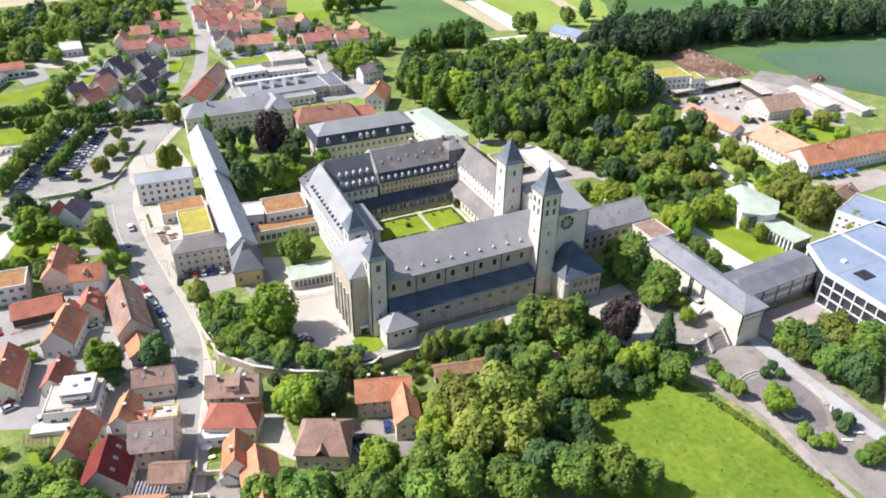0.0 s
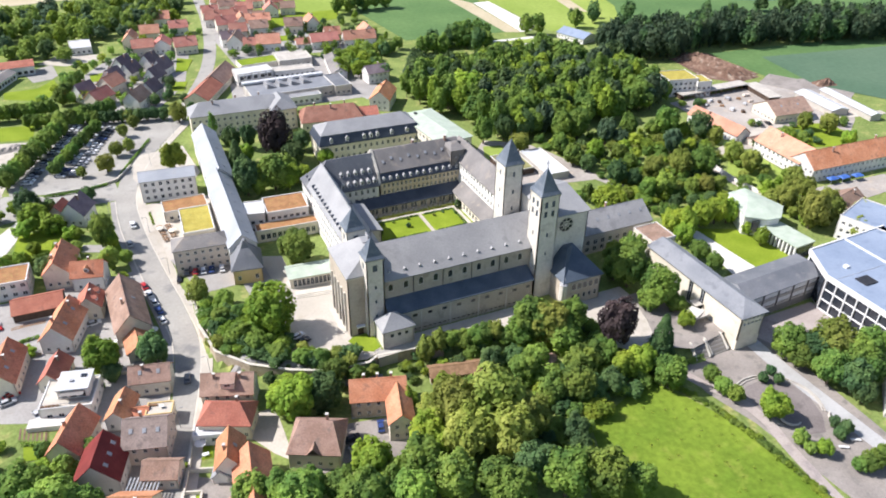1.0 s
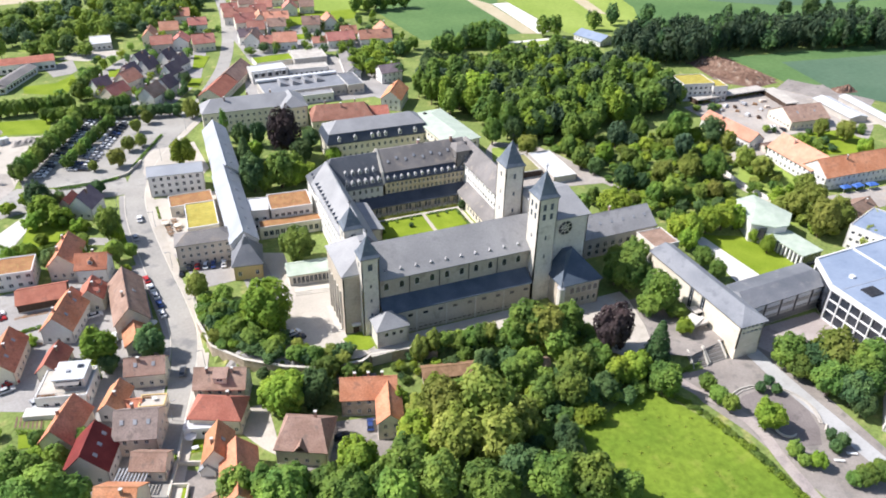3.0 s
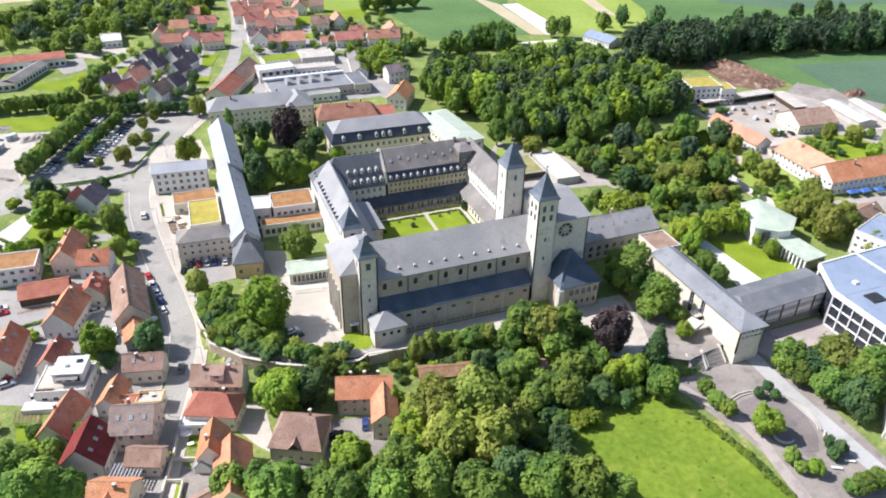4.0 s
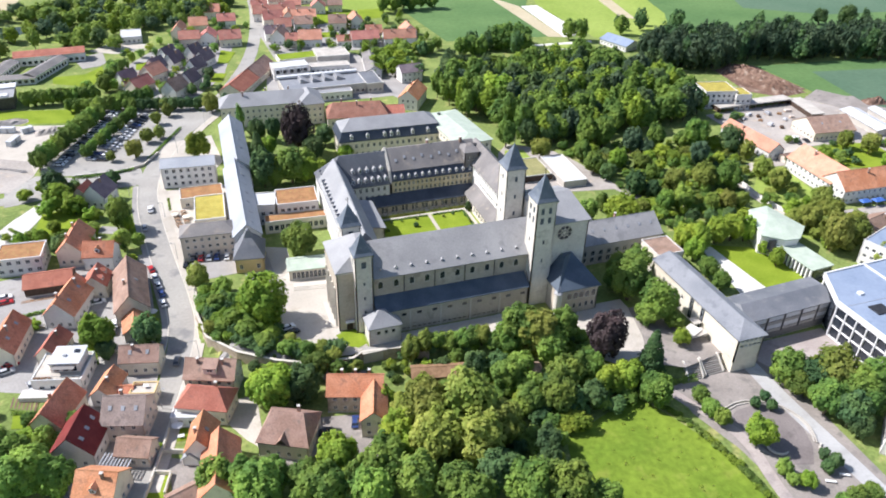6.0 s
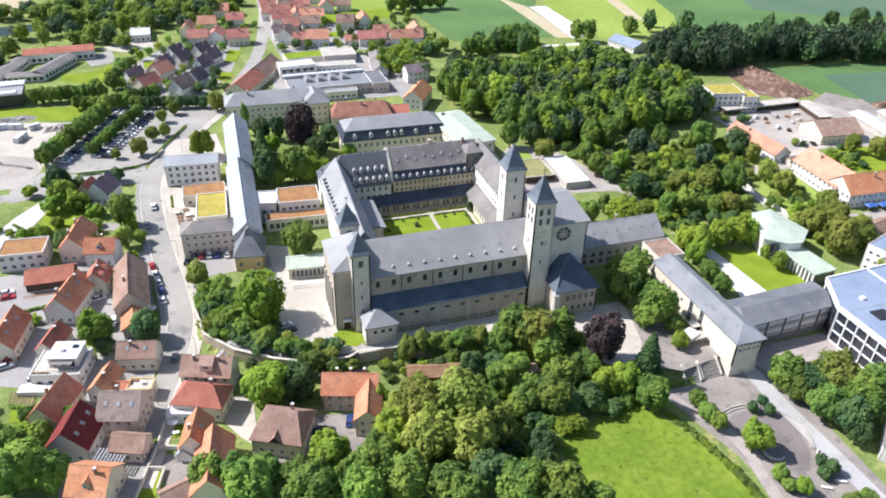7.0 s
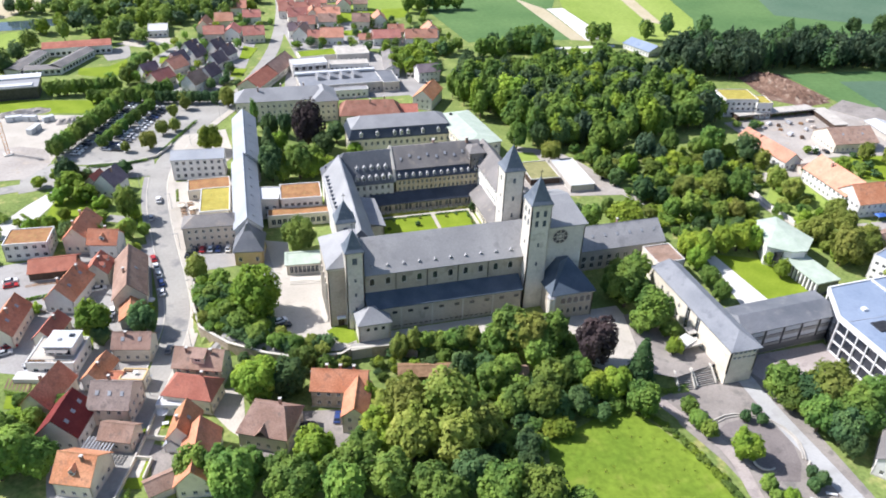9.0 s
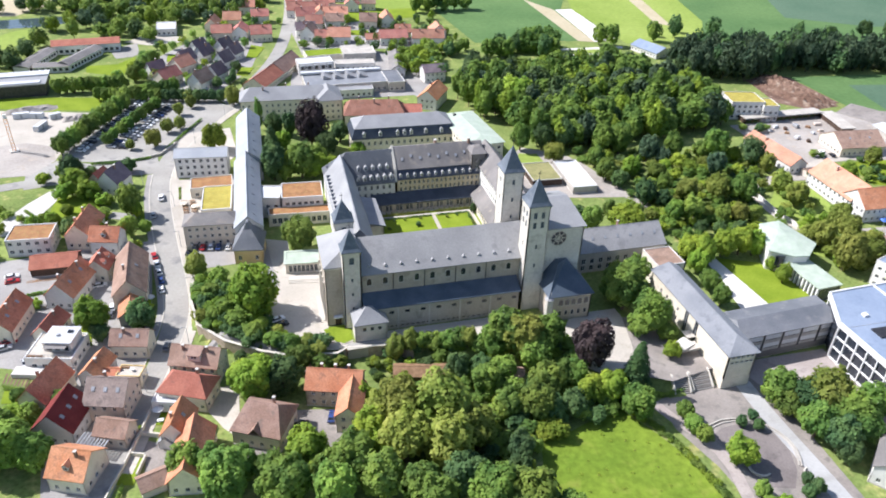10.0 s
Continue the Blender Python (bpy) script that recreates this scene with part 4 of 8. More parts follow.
patch("river", [(-230, 360), (-171, 367), (-154, 369), (-137, 372), (-134, 354), (-154, 346), (-170, 345), (-235, 338)], WATER, 0.1, "calm blue river beyond the village", "water")
patch("crescent_lawn", [(-9.2, -1.9), (-7.0, -0.9), (-3.4, -0.6), (-1.2, -2.4), (-1.2, -8.0), (-3.8, -9.2), (-6.0, -8.0), (-7.8, -5.4)], LAWN, 0.16, "small crescent lawn before the church front", "lawn", level=0.0)
strip("lawn_kerb", [(-9.4, -1.7), (-8.1, -5.4), (-6.2, -8.3), (-3.8, -9.6), (-1.2, -8.5)], 0.35, STONE_TRIM, 0.3, "pale kerb round the crescent lawn", "kerb")
patch("gate_yard", [(-31, 40), (-23, 50), (-18, 36), (-20.5, 22), (-30, 28)], PAVE, 0.04, "grey paved way beside the gatehouse", "paving", level=0.0)
strip("kerb", [(x - 1.15, y) for x, y in PAVEMENT], 0.4, STONE_TRIM, 0.24, "pale stone kerb along the street", "kerb")
strip("kerb", [(x - 8.9, y) for x, y in PAVEMENT[:8]], 0.35, STONE_TRIM, 0.24, "pale stone kerb along the house fronts", "kerb")
patch("vegetable_plot", [(-96, 2.4), (-88.8, -1), (-89, -6), (-96, -2.6)], GRASS, 0.2, "garden plot with rows of vegetables", "garden")
for i in range(7):
    strip("vegetable_bed", [(-95.2 + 1.0 * i, 1.6 - 0.45 * i), (-95.4 + 1.0 * i, -2.4 - 0.5 * i)], 0.45, EARTH, 0.27, "narrow bed of dug earth", "garden bed")
patch("white_path", [(-119, 76), (-115, 85), (-107.8, 97.5), (-99.3, 110.3), (-96, 114), (-93.5, 110), (-96.5, 102), (-102.8, 85.9), (-110.9, 75.8)], CONCRETE, 0.14, "pale concrete way beside the gardens", "path")
patch("street_apron", [(-62, 115), (-90, 114), (-112, 109), (-114, 124), (-104, 134.5), (-90, 129), (-72, 128.4), (-64, 131)], ASPHALT, 0.09, "grey asphalt apron between street and car park", "paving")
patch("site_road", [(-104.6, 135), (-112, 122), (-160, 122), (-160, 150), (-120, 156), (-108, 150)], SAND, 0.1, "grey gravel drive of the building site", "paving")
patch("sunny_lawn", [(-98, 100), (-84, 101), (-82, 90), (-90, 84), (-100, 84)], LAWN, 0.1, "sunny garden lawn", "lawn")


patch("village_ground", [(9, 262), (52, 270), (100, 262), (102, 282), (66, 300), (62, 335), (44, 330), (22, 420), (13, 380), (6, 320)], PAVE, 0.06, "pale lanes and yards between the northern houses", "paving")
patch("village_ground", [(-68, 214), (-38, 210), (-22, 240), (-12, 296), (-26, 316), (-45, 312), (-62, 292), (-78, 262)], PAVE, 0.06, "pale lanes and yards between the steep-roofed houses", "paving")
for pts in ([(-24, 262), (-18, 262), (-12, 282), (-20, 288)], [(-30, 232), (-24, 230), (-20, 244), (-27, 246)], [(-68, 262), (-62, 262), (-60, 276), (-68, 274)], [(44, 300), (56, 298), (56, 310), (44, 312)], [(70, 288), (84, 286), (84, 296), (70, 298)], [(28, 300), (36, 300), (36, 312), (28, 312)], [(-30, 200), (-24, 200), (-17, 214), (-21, 218)]):
    patch("garden_lawn", pts, LAWN, 0.2, "small bright garden lawn", "lawn")

patch("river_meadow", [(-165, 337), (-153, 345), (-146, 330), (-150, 312), (-160, 300), (-180, 306)], CROP_Y, 0.1, "green meadow beside the river", "meadow")
patch("wood_clearing", [(-128, 334), (-112, 340), (-90, 352), (-88, 340), (-112, 326)], CROP_Y, 0.1, "sunny clearing in the wood", "meadow")
patch("village_ground", [(-95, 305), (-84, 318), (-60, 312), (-62, 300), (-80, 296)], PAVE_L, 0.08, "pale gravel lane beside the wood", "paving")

# ---- abbey church ----
church = thing("abbey_church", "pale limestone abbey church with grey slate roofs and four spired towers", "church", pose(0, 0, 0))
AX = 8.75


def church_block(x0, x1, y0, y1, h, name="wall", holes=((), (), (), ()), gable=None, z=0.0, material=None):
    hold = part(name, a_box(x0 + 0.4, x1 - 0.4, y0 + 0.4, y1 - 0.4, z, h - 0.02), STONE_B, church)
    sub = ((pose(x0, y0, z), x1 - x0), (pose(x1, y0, z, 0, 0, 90), y1 - y0), (pose(x1, y1, z, 0, 0, 180), x1 - x0), (pose(x0, y1, z, 0, 0, 270), y1 - y0))
    for (at, n), hs in zip(sub, holes):
        part("wall", wall_bm(n, h - z, hs, None), material or STONE_B, hold, at=at)
    return hold


def arched_pane(parent, at, w, h):
    """A round-headed dark window with a raised surround."""
    key = ("arch", round(w, 2), round(h, 2))
    if key not in MESHES:
        def outline(w, h, n=7):
            r = w / 2
            return [(-r, -h / 2), (r, -h / 2)] + [(r * math.cos(math.pi * i / n), h / 2 - r + r * math.sin(math.pi * i / n)) for i in range(n + 1)]
        fr, pn = bmesh.new(), bmesh.new()
        a, b = outline(w + 0.3, h + 0.3), outline(w, h)
        for y in (-0.1,):
            A, B = [fr.verts.new((x, y, z)) for x, z in a], [fr.verts.new((x, y, z)) for x, z in b]
            C, D = [fr.verts.new((x, 0.1, z)) for x, z in a], [fr.verts.new((x, 0.1, z)) for x, z in b]
            for i in range(len(a)):
                j = (i + 1) % len(a)
                fr.faces.new([A[i], A[j], B[j], B[i]])
                fr.faces.new([C[i], C[j], A[j], A[i]])
                fr.faces.new([B[i], B[j], D[j], D[i]])
        solid(pn, [[(x, y, z) for x, z in b] for y in (-0.03, 0.1)])
        MESHES[key] = (mesh_of(fr, "window", STONE_TRIM), mesh_of(pn, "pane", GLASS))
    f, p = MESHES[key]
    win = part("window", f, None, parent, at=at)
    part("pane", p, None, win)


# nave with its clerestory
NX0, NX1 = 2.6, 62.0
nave = church_block(NX0, NX1, -1.0, 18.5, 17.6)
for i in range(10):
    x = 5.0 + i * 4.73
    arched_pane(nave, pose(x, -1.0, 14.8), 1.35, 2.3)
    arched_pane(nave, pose(x, 18.5, 14.8, 0, 0, 180), 1.35, 2.3)
for i in range(4):
    part("downpipe", a_box(-0.1, 0.1, -0.16, 0.04, 11, 17.2), IRON, nave, at=pose(5.0 + 4.73 * (1.5 + 2 * i), -1.0, 0))
part("cornice", a_box(NX0, NX1, -1.25, -1.0, 17.1, 17.6), STONE_TRIM, nave)
rf = bmesh.new()
solid(rf, [[(x, -1.7, 17.3), (x, AX, 24.0), (x, 19.2, 17.3), (x, 19.2, 17.6), (x, AX, 24.4), (x, -1.7, 17.6)] for x in (NX0, NX1)])
nave_roof = part("roof", rf, SLATE_N, church, "grey slate nave roof with a row of small dormers")
for i in range(10):
    dormer(nave_roof, pose(5.3 + i * 4.74, 0.4, 18.55), 0.75, 0.6, 1.6, SLATE_L)
# aisle
aisle_h = [(2.0 + 4.73 * i + 0.5, 2.0 + 4.73 * i + 2.0, 5.6, 6.6) for i in range(10)]
low = [(1.2 + 1.58 * i, 2.2 + 1.58 * i, 0.9, 1.3) for i in range(28)]
aisle = church_block(2.8, 50.4, -5.5, -1.0, 8.3, "aisle", (aisle_h + low, (), (), ()))
for a, b, c, d in aisle_h + low:
    part("pane", a_box(0, b - a, 0.15, 0.2, 0, d - c), GLASS, aisle, at=pose(2.8 + a, -5.5, c))
for i in range(5):
    part("pilaster", a_box(-0.22, 0.22, -0.16, 0.1, 0, 8.2), STONE_TRIM, aisle, at=pose(3.2 + 9.46 * i + (0.0 if i else 0.3), -5.5, 0))
part("cornice", a_box(2.8, 50.4, -5.75, -5.5, 7.9, 8.3), STONE_TRIM, aisle)
rf = bmesh.new()
solid(rf, [[(x, -6.0, 8.2), (x, -1.0, 10.9), (x, -1.0, 11.2), (x, -6.0, 8.45)][::-1] for x in (2.6, 50.5)])
part("aisle_roof", rf, SLATE_B, church, "dark blue slate lean-to roof of the aisle")
rf = bmesh.new()
church_block(2.8, 50.4, 18.5, 23.0, 8.3, "aisle")
solid(rf, [[(x, 23.5, 8.2), (x, 18.5, 10.9), (x, 18.5, 11.2), (x, 23.5, 8.45)] for x in (2.6, 50.5)])
part("aisle_roof", rf, SLATE_B, church)


def tower(cx, cy, half, eave, tip, openings, label):
    tw = part("tower", a_box(-half + 0.35, half - 0.35, -half + 0.35, half - 0.35, 0, eave - 0.05), STONE, church, label, pose(cx, cy, 0))
    for turn in (0, 90, 180, 270):
        at = pose(0, 0, 0, 0, 0, turn) @ Matrix.Translation((-half, -half, 0))
        hs = [(half + x - w / 2, half + x + w / 2, z, z + h) for x, z, w, h in openings]
        wall = part("wall", wall_bm(2 * half, eave, hs), STONE, tw, at=at)
        for a, b, c, d in hs:
            part("louvre", a_box(0, b - a, 0.2, 0.25, 0, d - c), SLATE_B, wall, at=pose(a, 0, c))
        part("cornice", a_box(-0.2, 2 * half + 0.2, -0.2, 0, eave - 0.5, eave), STONE_TRIM, wall)
    o = half + 0.35
    bm = solid(bmesh.new(), [rect(-o, o, -o, o, eave), rect(-o, o, -o, o, eave + 0.2), rect(-half * 0.88, half * 0.88, -half * 0.88, half * 0.88, eave + (tip - eave) * 0.16), [(0, 0, tip)]])
    sp = part("spire", bm, SLATE_T, tw, "blue-grey slate spire")
    cr = bmesh.new()
    box(cr, -0.06, 0.06, -0.06, 0.06, tip - 0.3, tip + 2.2)
    box(cr, -0.55, 0.55, -0.05, 0.05, tip + 1.3, tip + 1.45)
    part("cross", cr, IRON, sp)
    return tw


big = [(-1.2, 32.2, 1.1, 2.1), (1.2, 32.2, 1.1, 2.1), (-1.2, 29.0, 1.1, 2.1), (1.2, 29.0, 1.1, 2.1), (0, 22.0, 0.7, 1.5), (0, 15.5, 0.6, 1.4)]
plain = [(0, 33.0, 0.9, 1.8), (0, 27.0, 0.7, 1.5), (0, 21.0, 0.7, 1.5)]
small = [(0, 22.4, 1.4, 2.2), (0, 16.5, 0.6, 1.2), (0, 11.5, 0.6, 1.2), (0, 6.5, 0.6, 1.2)]
tower(54.4, -1.4, 3.15, 36.2, 44.0, big, "tall square limestone east tower with paired belfry openings")
tower(53.6, 19.2, 3.2, 37.2, 45.0, plain, "tall square limestone east tower with small single openings")
tower(0.0, 0.0, 2.6, 26.4, 32.6, small, "slender square limestone west tower")
tower(0.3, 17.6, 2.8, 26.2, 32.6, small, "slender square limestone west tower")
# west front between and before the towers
front = church_block(-7.5, 2.6, 0.0, 17.5, 20.3, "west_front", material=STONE_B)
part("roof", solid(bmesh.new(), [rect(-7.9, 2.6, -0.4, 17.9, 20.3), rect(-7.9, 2.6, -0.4, 17.9, 20.6), [(0.5, 5.0, 25.4), (2.6, 5.0, 25.4), (2.6, 12.5, 25.4), (0.5, 12.5, 25.4)]]), SLATE_L, front, "pale slate hipped roof over the west front")
part("ridge_cap", a_box(0.3, 2.6, 8.6, 8.9, 25.4, 25.7), LEAD, front)
for k in range(3):
    part("portal", solid(bmesh.new(), [[(-7.62, y, z) for y, z in ((4.0 + 4.2 * k, 0), (4.0 + 4.2 * k, 5.2), (5.2 + 4.2 * k, 6.4), (6.4 + 4.2 * k, 5.2), (6.4 + 4.2 * k, 0))], [(-7.3, y, z) for y, z in ((4.0 + 4.2 * k, 0), (4.0 + 4.2 * k, 5.2), (5.2 + 4.2 * k, 6.4), (6.4 + 4.2 * k, 5.2), (6.4 + 4.2 * k, 0))]]), DARKWOOD, front)
for k in range(5):
    part("pier", a_box(-8.0, -7.5, 2.6 + 3.1 * k, 3.2 + 3.1 * k, 0, 14.0), STONE_TRIM, front)
    arched_pane(front, pose(-7.5, 4.4 + 3.1 * k, 11.0, 0, 0, 270), 1.1, 4.6) if k < 4 else None
part("stair", solid(bmesh.new(), [rect(-9.4, -7.5, 2.0, 15.5, 0.0), rect(-9.4, -7.5, 2.0, 15.5, 0.18), rect(-8.7, -7.5, 2.6, 14.9, 0.18), rect(-8.7, -7.5, 2.6, 14.9, 0.36)]), STONE_TRIM, front)
# transept with its rose window
tr = church_block(57.4, 70.3, -2.3, 19.8, 27.0, "transept", material=STONE)
part("roof", solid(bmesh.new(), [rect(56.8, 70.9, -2.9, 20.4, 26.9), rect(56.8, 70.9, -2.9, 20.4, 27.2), [(61.0, AX - 0.3, 31.9), (68.6, AX - 0.3, 31.9), (68.6, AX + 0.3, 31.9), (61.0, AX + 0.3, 31.9)]]), SLATE_L, tr, "weathered pale slate hipped roof of the transept")
rose = bmesh.new()
solid(rose, [[(2.5 * math.cos(a), y, 2.5 * math.sin(a)) for a in [i * 6.2832 / 24 for i in range(24)]] for y in (-0.02, 0.15)][::-1])
rw = part("rose_window", rose, GLASS, tr, "round traceried rose window", pose(62.4, -2.3, 23.5))
bars = bmesh.new()
for k in range(4):
    c, s = math.cos(k * math.pi / 4), math.sin(k * math.pi / 4)
    solid(bars, [[(c * u - s * v, y, s * u + c * v) for u, v in ((-2.5, -0.1), (2.5, -0.1), (2.5, 0.1), (-2.5, 0.1))] for y in (-0.12, 0.02)][::-1])
for r0, r1 in ((2.4, 2.75), (1.05, 1.25)):
    for k in range(24):
        a, b = k * 6.2832 / 24, (k + 1) * 6.2832 / 24
        solid(bars, [[(r * math.cos(t), y, r * math.sin(t)) for r, t in ((r0, a), (r1, a), (r1, b), (r0, b))] for y in (-0.14, 0.02)])
part("tracery", bars, STONE_TRIM, rw)
# chapel beside the tower
ch = church_block(57.4, 71.0, -12.0, -2.3, 9.0, "side_chapel")
part("roof", solid(bmesh.new(), [rect(56.8, 71.6, -12.6, -2.0, 9.0), rect(56.8, 71.6, -12.6, -2.0, 9.3), [(62.0, -5.0, 16.3), (65.5, -3.0, 16.3), (65.5, -2.4, 16.3), (62.0, -2.4, 16.3)]]), SLATE_B, ch, "dark blue slate chapel roof")
part("cornice", a_box(57.2, 71.2, -12.2, -12.0, 8.5, 9.0), STONE_TRIM, ch)
for k in range(5):
    arched_pane(ch, pose(61.2 + 2.05 * k, -12.0, 6.6), 1.45, 2.2)
    arched_pane(ch, pose(61.2 + 2.05 * k, -12.0, 2.8), 0.9, 1.7)
part("turret", solid(bmesh.new(), [[(57.4 + 1.25 * math.cos(a), -11.9 + 1.25 * math.sin(a), z) for a in [i * 0.785 for i in range(8)]] for z in (0, 8.6)]), STONE, ch)
part("turret_roof", solid(bmesh.new(), [[(57.4 + 1.45 * math.cos(a), -11.9 + 1.45 * math.sin(a), 8.6) for a in [i * 0.785 for i in range(8)]], [(58.2, -11.0, 10.6)]]), SLATE_L, ch, "pale grey conical roof")
# west porch chapel
pc = church_block(-0.6, 8.6, -9.4, -2.6, 6.0, "porch", material=STONE, holes=([(2.2, 3.2, 3.6, 4.8), (4.4, 5.4, 3.6, 4.8), (6.6, 7.6, 3.6, 4.8)], (), (), ()))
for x in (2.2, 4.4, 6.6):
    part("pane", a_box(0, 1.0, 0.18, 0.22, 0, 1.2), GLASS, pc, at=pose(-0.6 + x, -9.4, 3.6))
for x in (-0.75, 8.45):
    part("quoin", a_box(x, x + 0.3, -9.55, -9.3, 0, 5.6), STONE_TRIM, pc)
part("cornice", a_box(-0.85, 8.85, -9.65, -9.4, 5.55, 6.0), STONE_TRIM, pc)
part("roof", solid(bmesh.new(), [rect(-1.1, 9.1, -9.9, -2.3, 6.0), rect(-1.1, 9.1, -9.9, -2.3, 6.25), [(3.0, -6.0, 9.6), (4.4, -6.0, 9.6), (4.4, -5.4, 9.6), (3.0, -5.4, 9.6)]]), SLATE_L, pc, "pale grey hipped slate roof")
part("terrace_front", a_box(-3.3, 9.4, -12.4, -12.0, -4.2, 0.1), PLASTER_G, pc, "smooth grey retaining wall below the porch")
part("terrace_coping", a_box(-3.5, 9.6, -12.6, -11.8, 0.1, 0.35), STONE_TRIM, pc)
part("terrace_floor", a_box(-3.0, 9.2, -12.0, -9.4, -0.3, 0.09), ASPHALT, pc)
part("entrance", a_box(-5.2, -3.4, -0.12, 0.1, 0, 3.2), DARKWOOD, front)
part("entrance_canopy", a_box(-5.6, -3.0, -1.2, 0.0, 3.2, 3.5), WHITE, front)
part("cornice", a_box(-7.7, 0, -0.25, 0.0, 19.8, 20.3), STONE_TRIM, front)


# ---- abbey ranges round the cloister garden ----
def block(parent, x0, x1, y0, y1, eave, wall, front=(), right=(), back=(), left=(), z=-1.0):
    """A body with four walls and their windows, under a thing at the origin."""
    hold = part("body", a_box(x0 + 0.5, x1 - 0.5, y0 + 0.5, y1 - 0.5, z, eave - 0.05), wall, parent)
    for at, n, hs in ((pose(x0, y0, 0), x1 - x0, front), (pose(x1, y0, 0, 0, 0, 90), y1 - y0, right), (pose(x1, y1, 0, 0, 0, 180), x1 - x0, back), (pose(x0, y1, 0, 0, 0, 270), y1 - y0, left)):
        w = part("wall", wall_bm(n, eave, hs), wall, hold, at=at)
        for a, b, c, d in hs:
            add_window(w, pose((a + b) / 2, 0, (c + d) / 2), b - a, d - c)
    return hold


def rows(length, gap, w, zs, h, margin=1.5):
    return [(x - w / 2, x + w / 2, z, z + h) for z in zs for x in spaced(length, gap, margin)]


north = thing("monastery_north_range", "long cream monastery range with a dark mansard slate roof and dormers", "monastery", pose(0, 0, 0))
block(north, 27, 62, 68.0, 84.5, 11.6, PLASTER_T, rows(35, 1.75, 0.95, (9.3,), 1.5) + rows(35, 1.75, 0.95, (6.7,), 1.6), (), rows(35, 3, 1.1, (2, 5.5, 8.6), 1.7), ())
part("mansard", solid(bmesh.new(), [rect(26.8, 62.2, 67.5, 85.0, 11.5), rect(26.8, 62.2, 67.5, 85.0, 11.8), rect(26.9, 62.1, 69.8, 83.4, 14.8)]), SLATE_K, north, "steep dark slate mansard skirt")
nr = part("roof", solid(bmesh.new(), [rect(26.6, 62.2, 69.4, 83.8, 14.8), rect(26.6, 62.2, 69.4, 83.8, 15.0), [(26.6, 76.4, 21.4), (62.2, 76.4, 21.4), (62.2, 77.0, 21.4), (26.6, 77.0, 21.4)]]), SLATE_W, north)
for i in range(12):
    dormer(north, pose(28.6 + 2.72 * i, 67.9, 12.4), 0.9, 1.0, 1.4, SLATE_L)
for i in range(9):
    skylight(nr, pose(30 + 3.5 * i, 72.4 + (i % 2) * 0.8, 17.9 + (i % 2) * 0.73, 42))
chimney(nr, 44, 77.5, 20.0, 22.6, 0.9)
chimney(nr, 57, 76.0, 20.0, 22.9, 0.9)
part("gable_coping", solid(bmesh.new(), [[(x, 67.4, 11.6), (x, 69.4, 15.4), (x, 76.7, 22.0), (x, 84, 15.4), (x, 84, 14.6), (x, 76.7, 21.0), (x, 69.4, 14.4), (x, 67.4, 10.8)] for x in (26.3, 27.2)]), STONE_TRIM, north, "pale stone gable coping")

nw = thing("monastery_northwest_range", "white-plastered monastery range with two rows of dormers in a slate roof", "monastery", pose(0, 0, 0))
block(nw, 1.3, 26.6, 67.6, 84.0, 11.0, PLASTER_W, rows(25.3, 2.3, 1.0, (8.4, 5.2), 1.8), (), rows(25.3, 2.6, 1.0, (2, 5.2, 8.4), 1.7), rows(16.4, 2.6, 1.0, (2, 5.2, 8.4), 1.7))
r = part("roof", solid(bmesh.new(), [rect(0.8, 26.6, 67.1, 84.5, 10.9), rect(0.8, 26.6, 67.1, 84.5, 11.2), [(9.0, 75.4, 21.0), (26.6, 75.4, 21.0), (26.6, 75.8, 21.0), (9.0, 75.8, 21.0)]]), SLATE_D, nw)
for i in range(6):
    dormer(r, pose(12.6 + 2.5 * i, 68.0, 12.0), 1.3, 1.6, 2.4, SLATE_L)
for i in range(5):
    dormer(r, pose(13.2 + 2.7 * i, 70.6, 15.1), 1.2, 1.4, 2.2, SLATE_L)
for i in range(4):
    dormer(r, pose(2.4, 71.4 + 2.9 * i, 12.6, 0, 0, 270), 0.9, 0.9, 1.8, SLATE_K)

west = thing("monastery_west_range", "tall white monastery wing with a pale slate gable roof", "monastery", pose(0, 0, 0))
block(west, 0.6, 10.4, 20.0, 68.0, 14.0, PLASTER_W, (), rows(48, 2.4, 1.0, (9.4, 5.6), 1.6), (), rows(48, 2.5, 1.1, (2.0, 5.2, 8.4, 11.4), 1.7))
r = part("roof", solid(bmesh.new(), [rect(0.1, 10.9, 19.5, 71.5, 13.9), rect(0.1, 10.9, 19.5, 71.5, 14.2), [(5.4, 19.5, 20.4), (5.8, 19.5, 20.4), (7.2, 75.0, 20.6), (6.8, 75.0, 20.6)]]), SLATE_L, west, "pale blue-grey slate roof")
for i in range(16):
    dormer(r, pose(1.0, 67.0 - 2.9 * i, 15.2, 0, 0, 270), 0.8, 0.8, 1.6, SLATE_K)

walkw = thing("cloister_walk_west", "low cloister wing with a pale grey lean-to roof", "cloister", pose(0, 0, 0))
block(walkw, 10.4, 16.8, 39.2, 58.6, 9.3, PLASTER_C, (), rows(19.4, 2.4, 1.1, (1.2, 5.2), 2.2), (), ())
part("roof", solid(bmesh.new(), [[(x, y, z) for x, z in ((10.2, 10.8), (17.3, 9.3), (17.3, 9.6), (10.2, 11.2))] for y in (38.7, 59.0)]), SLATE_L, walkw)

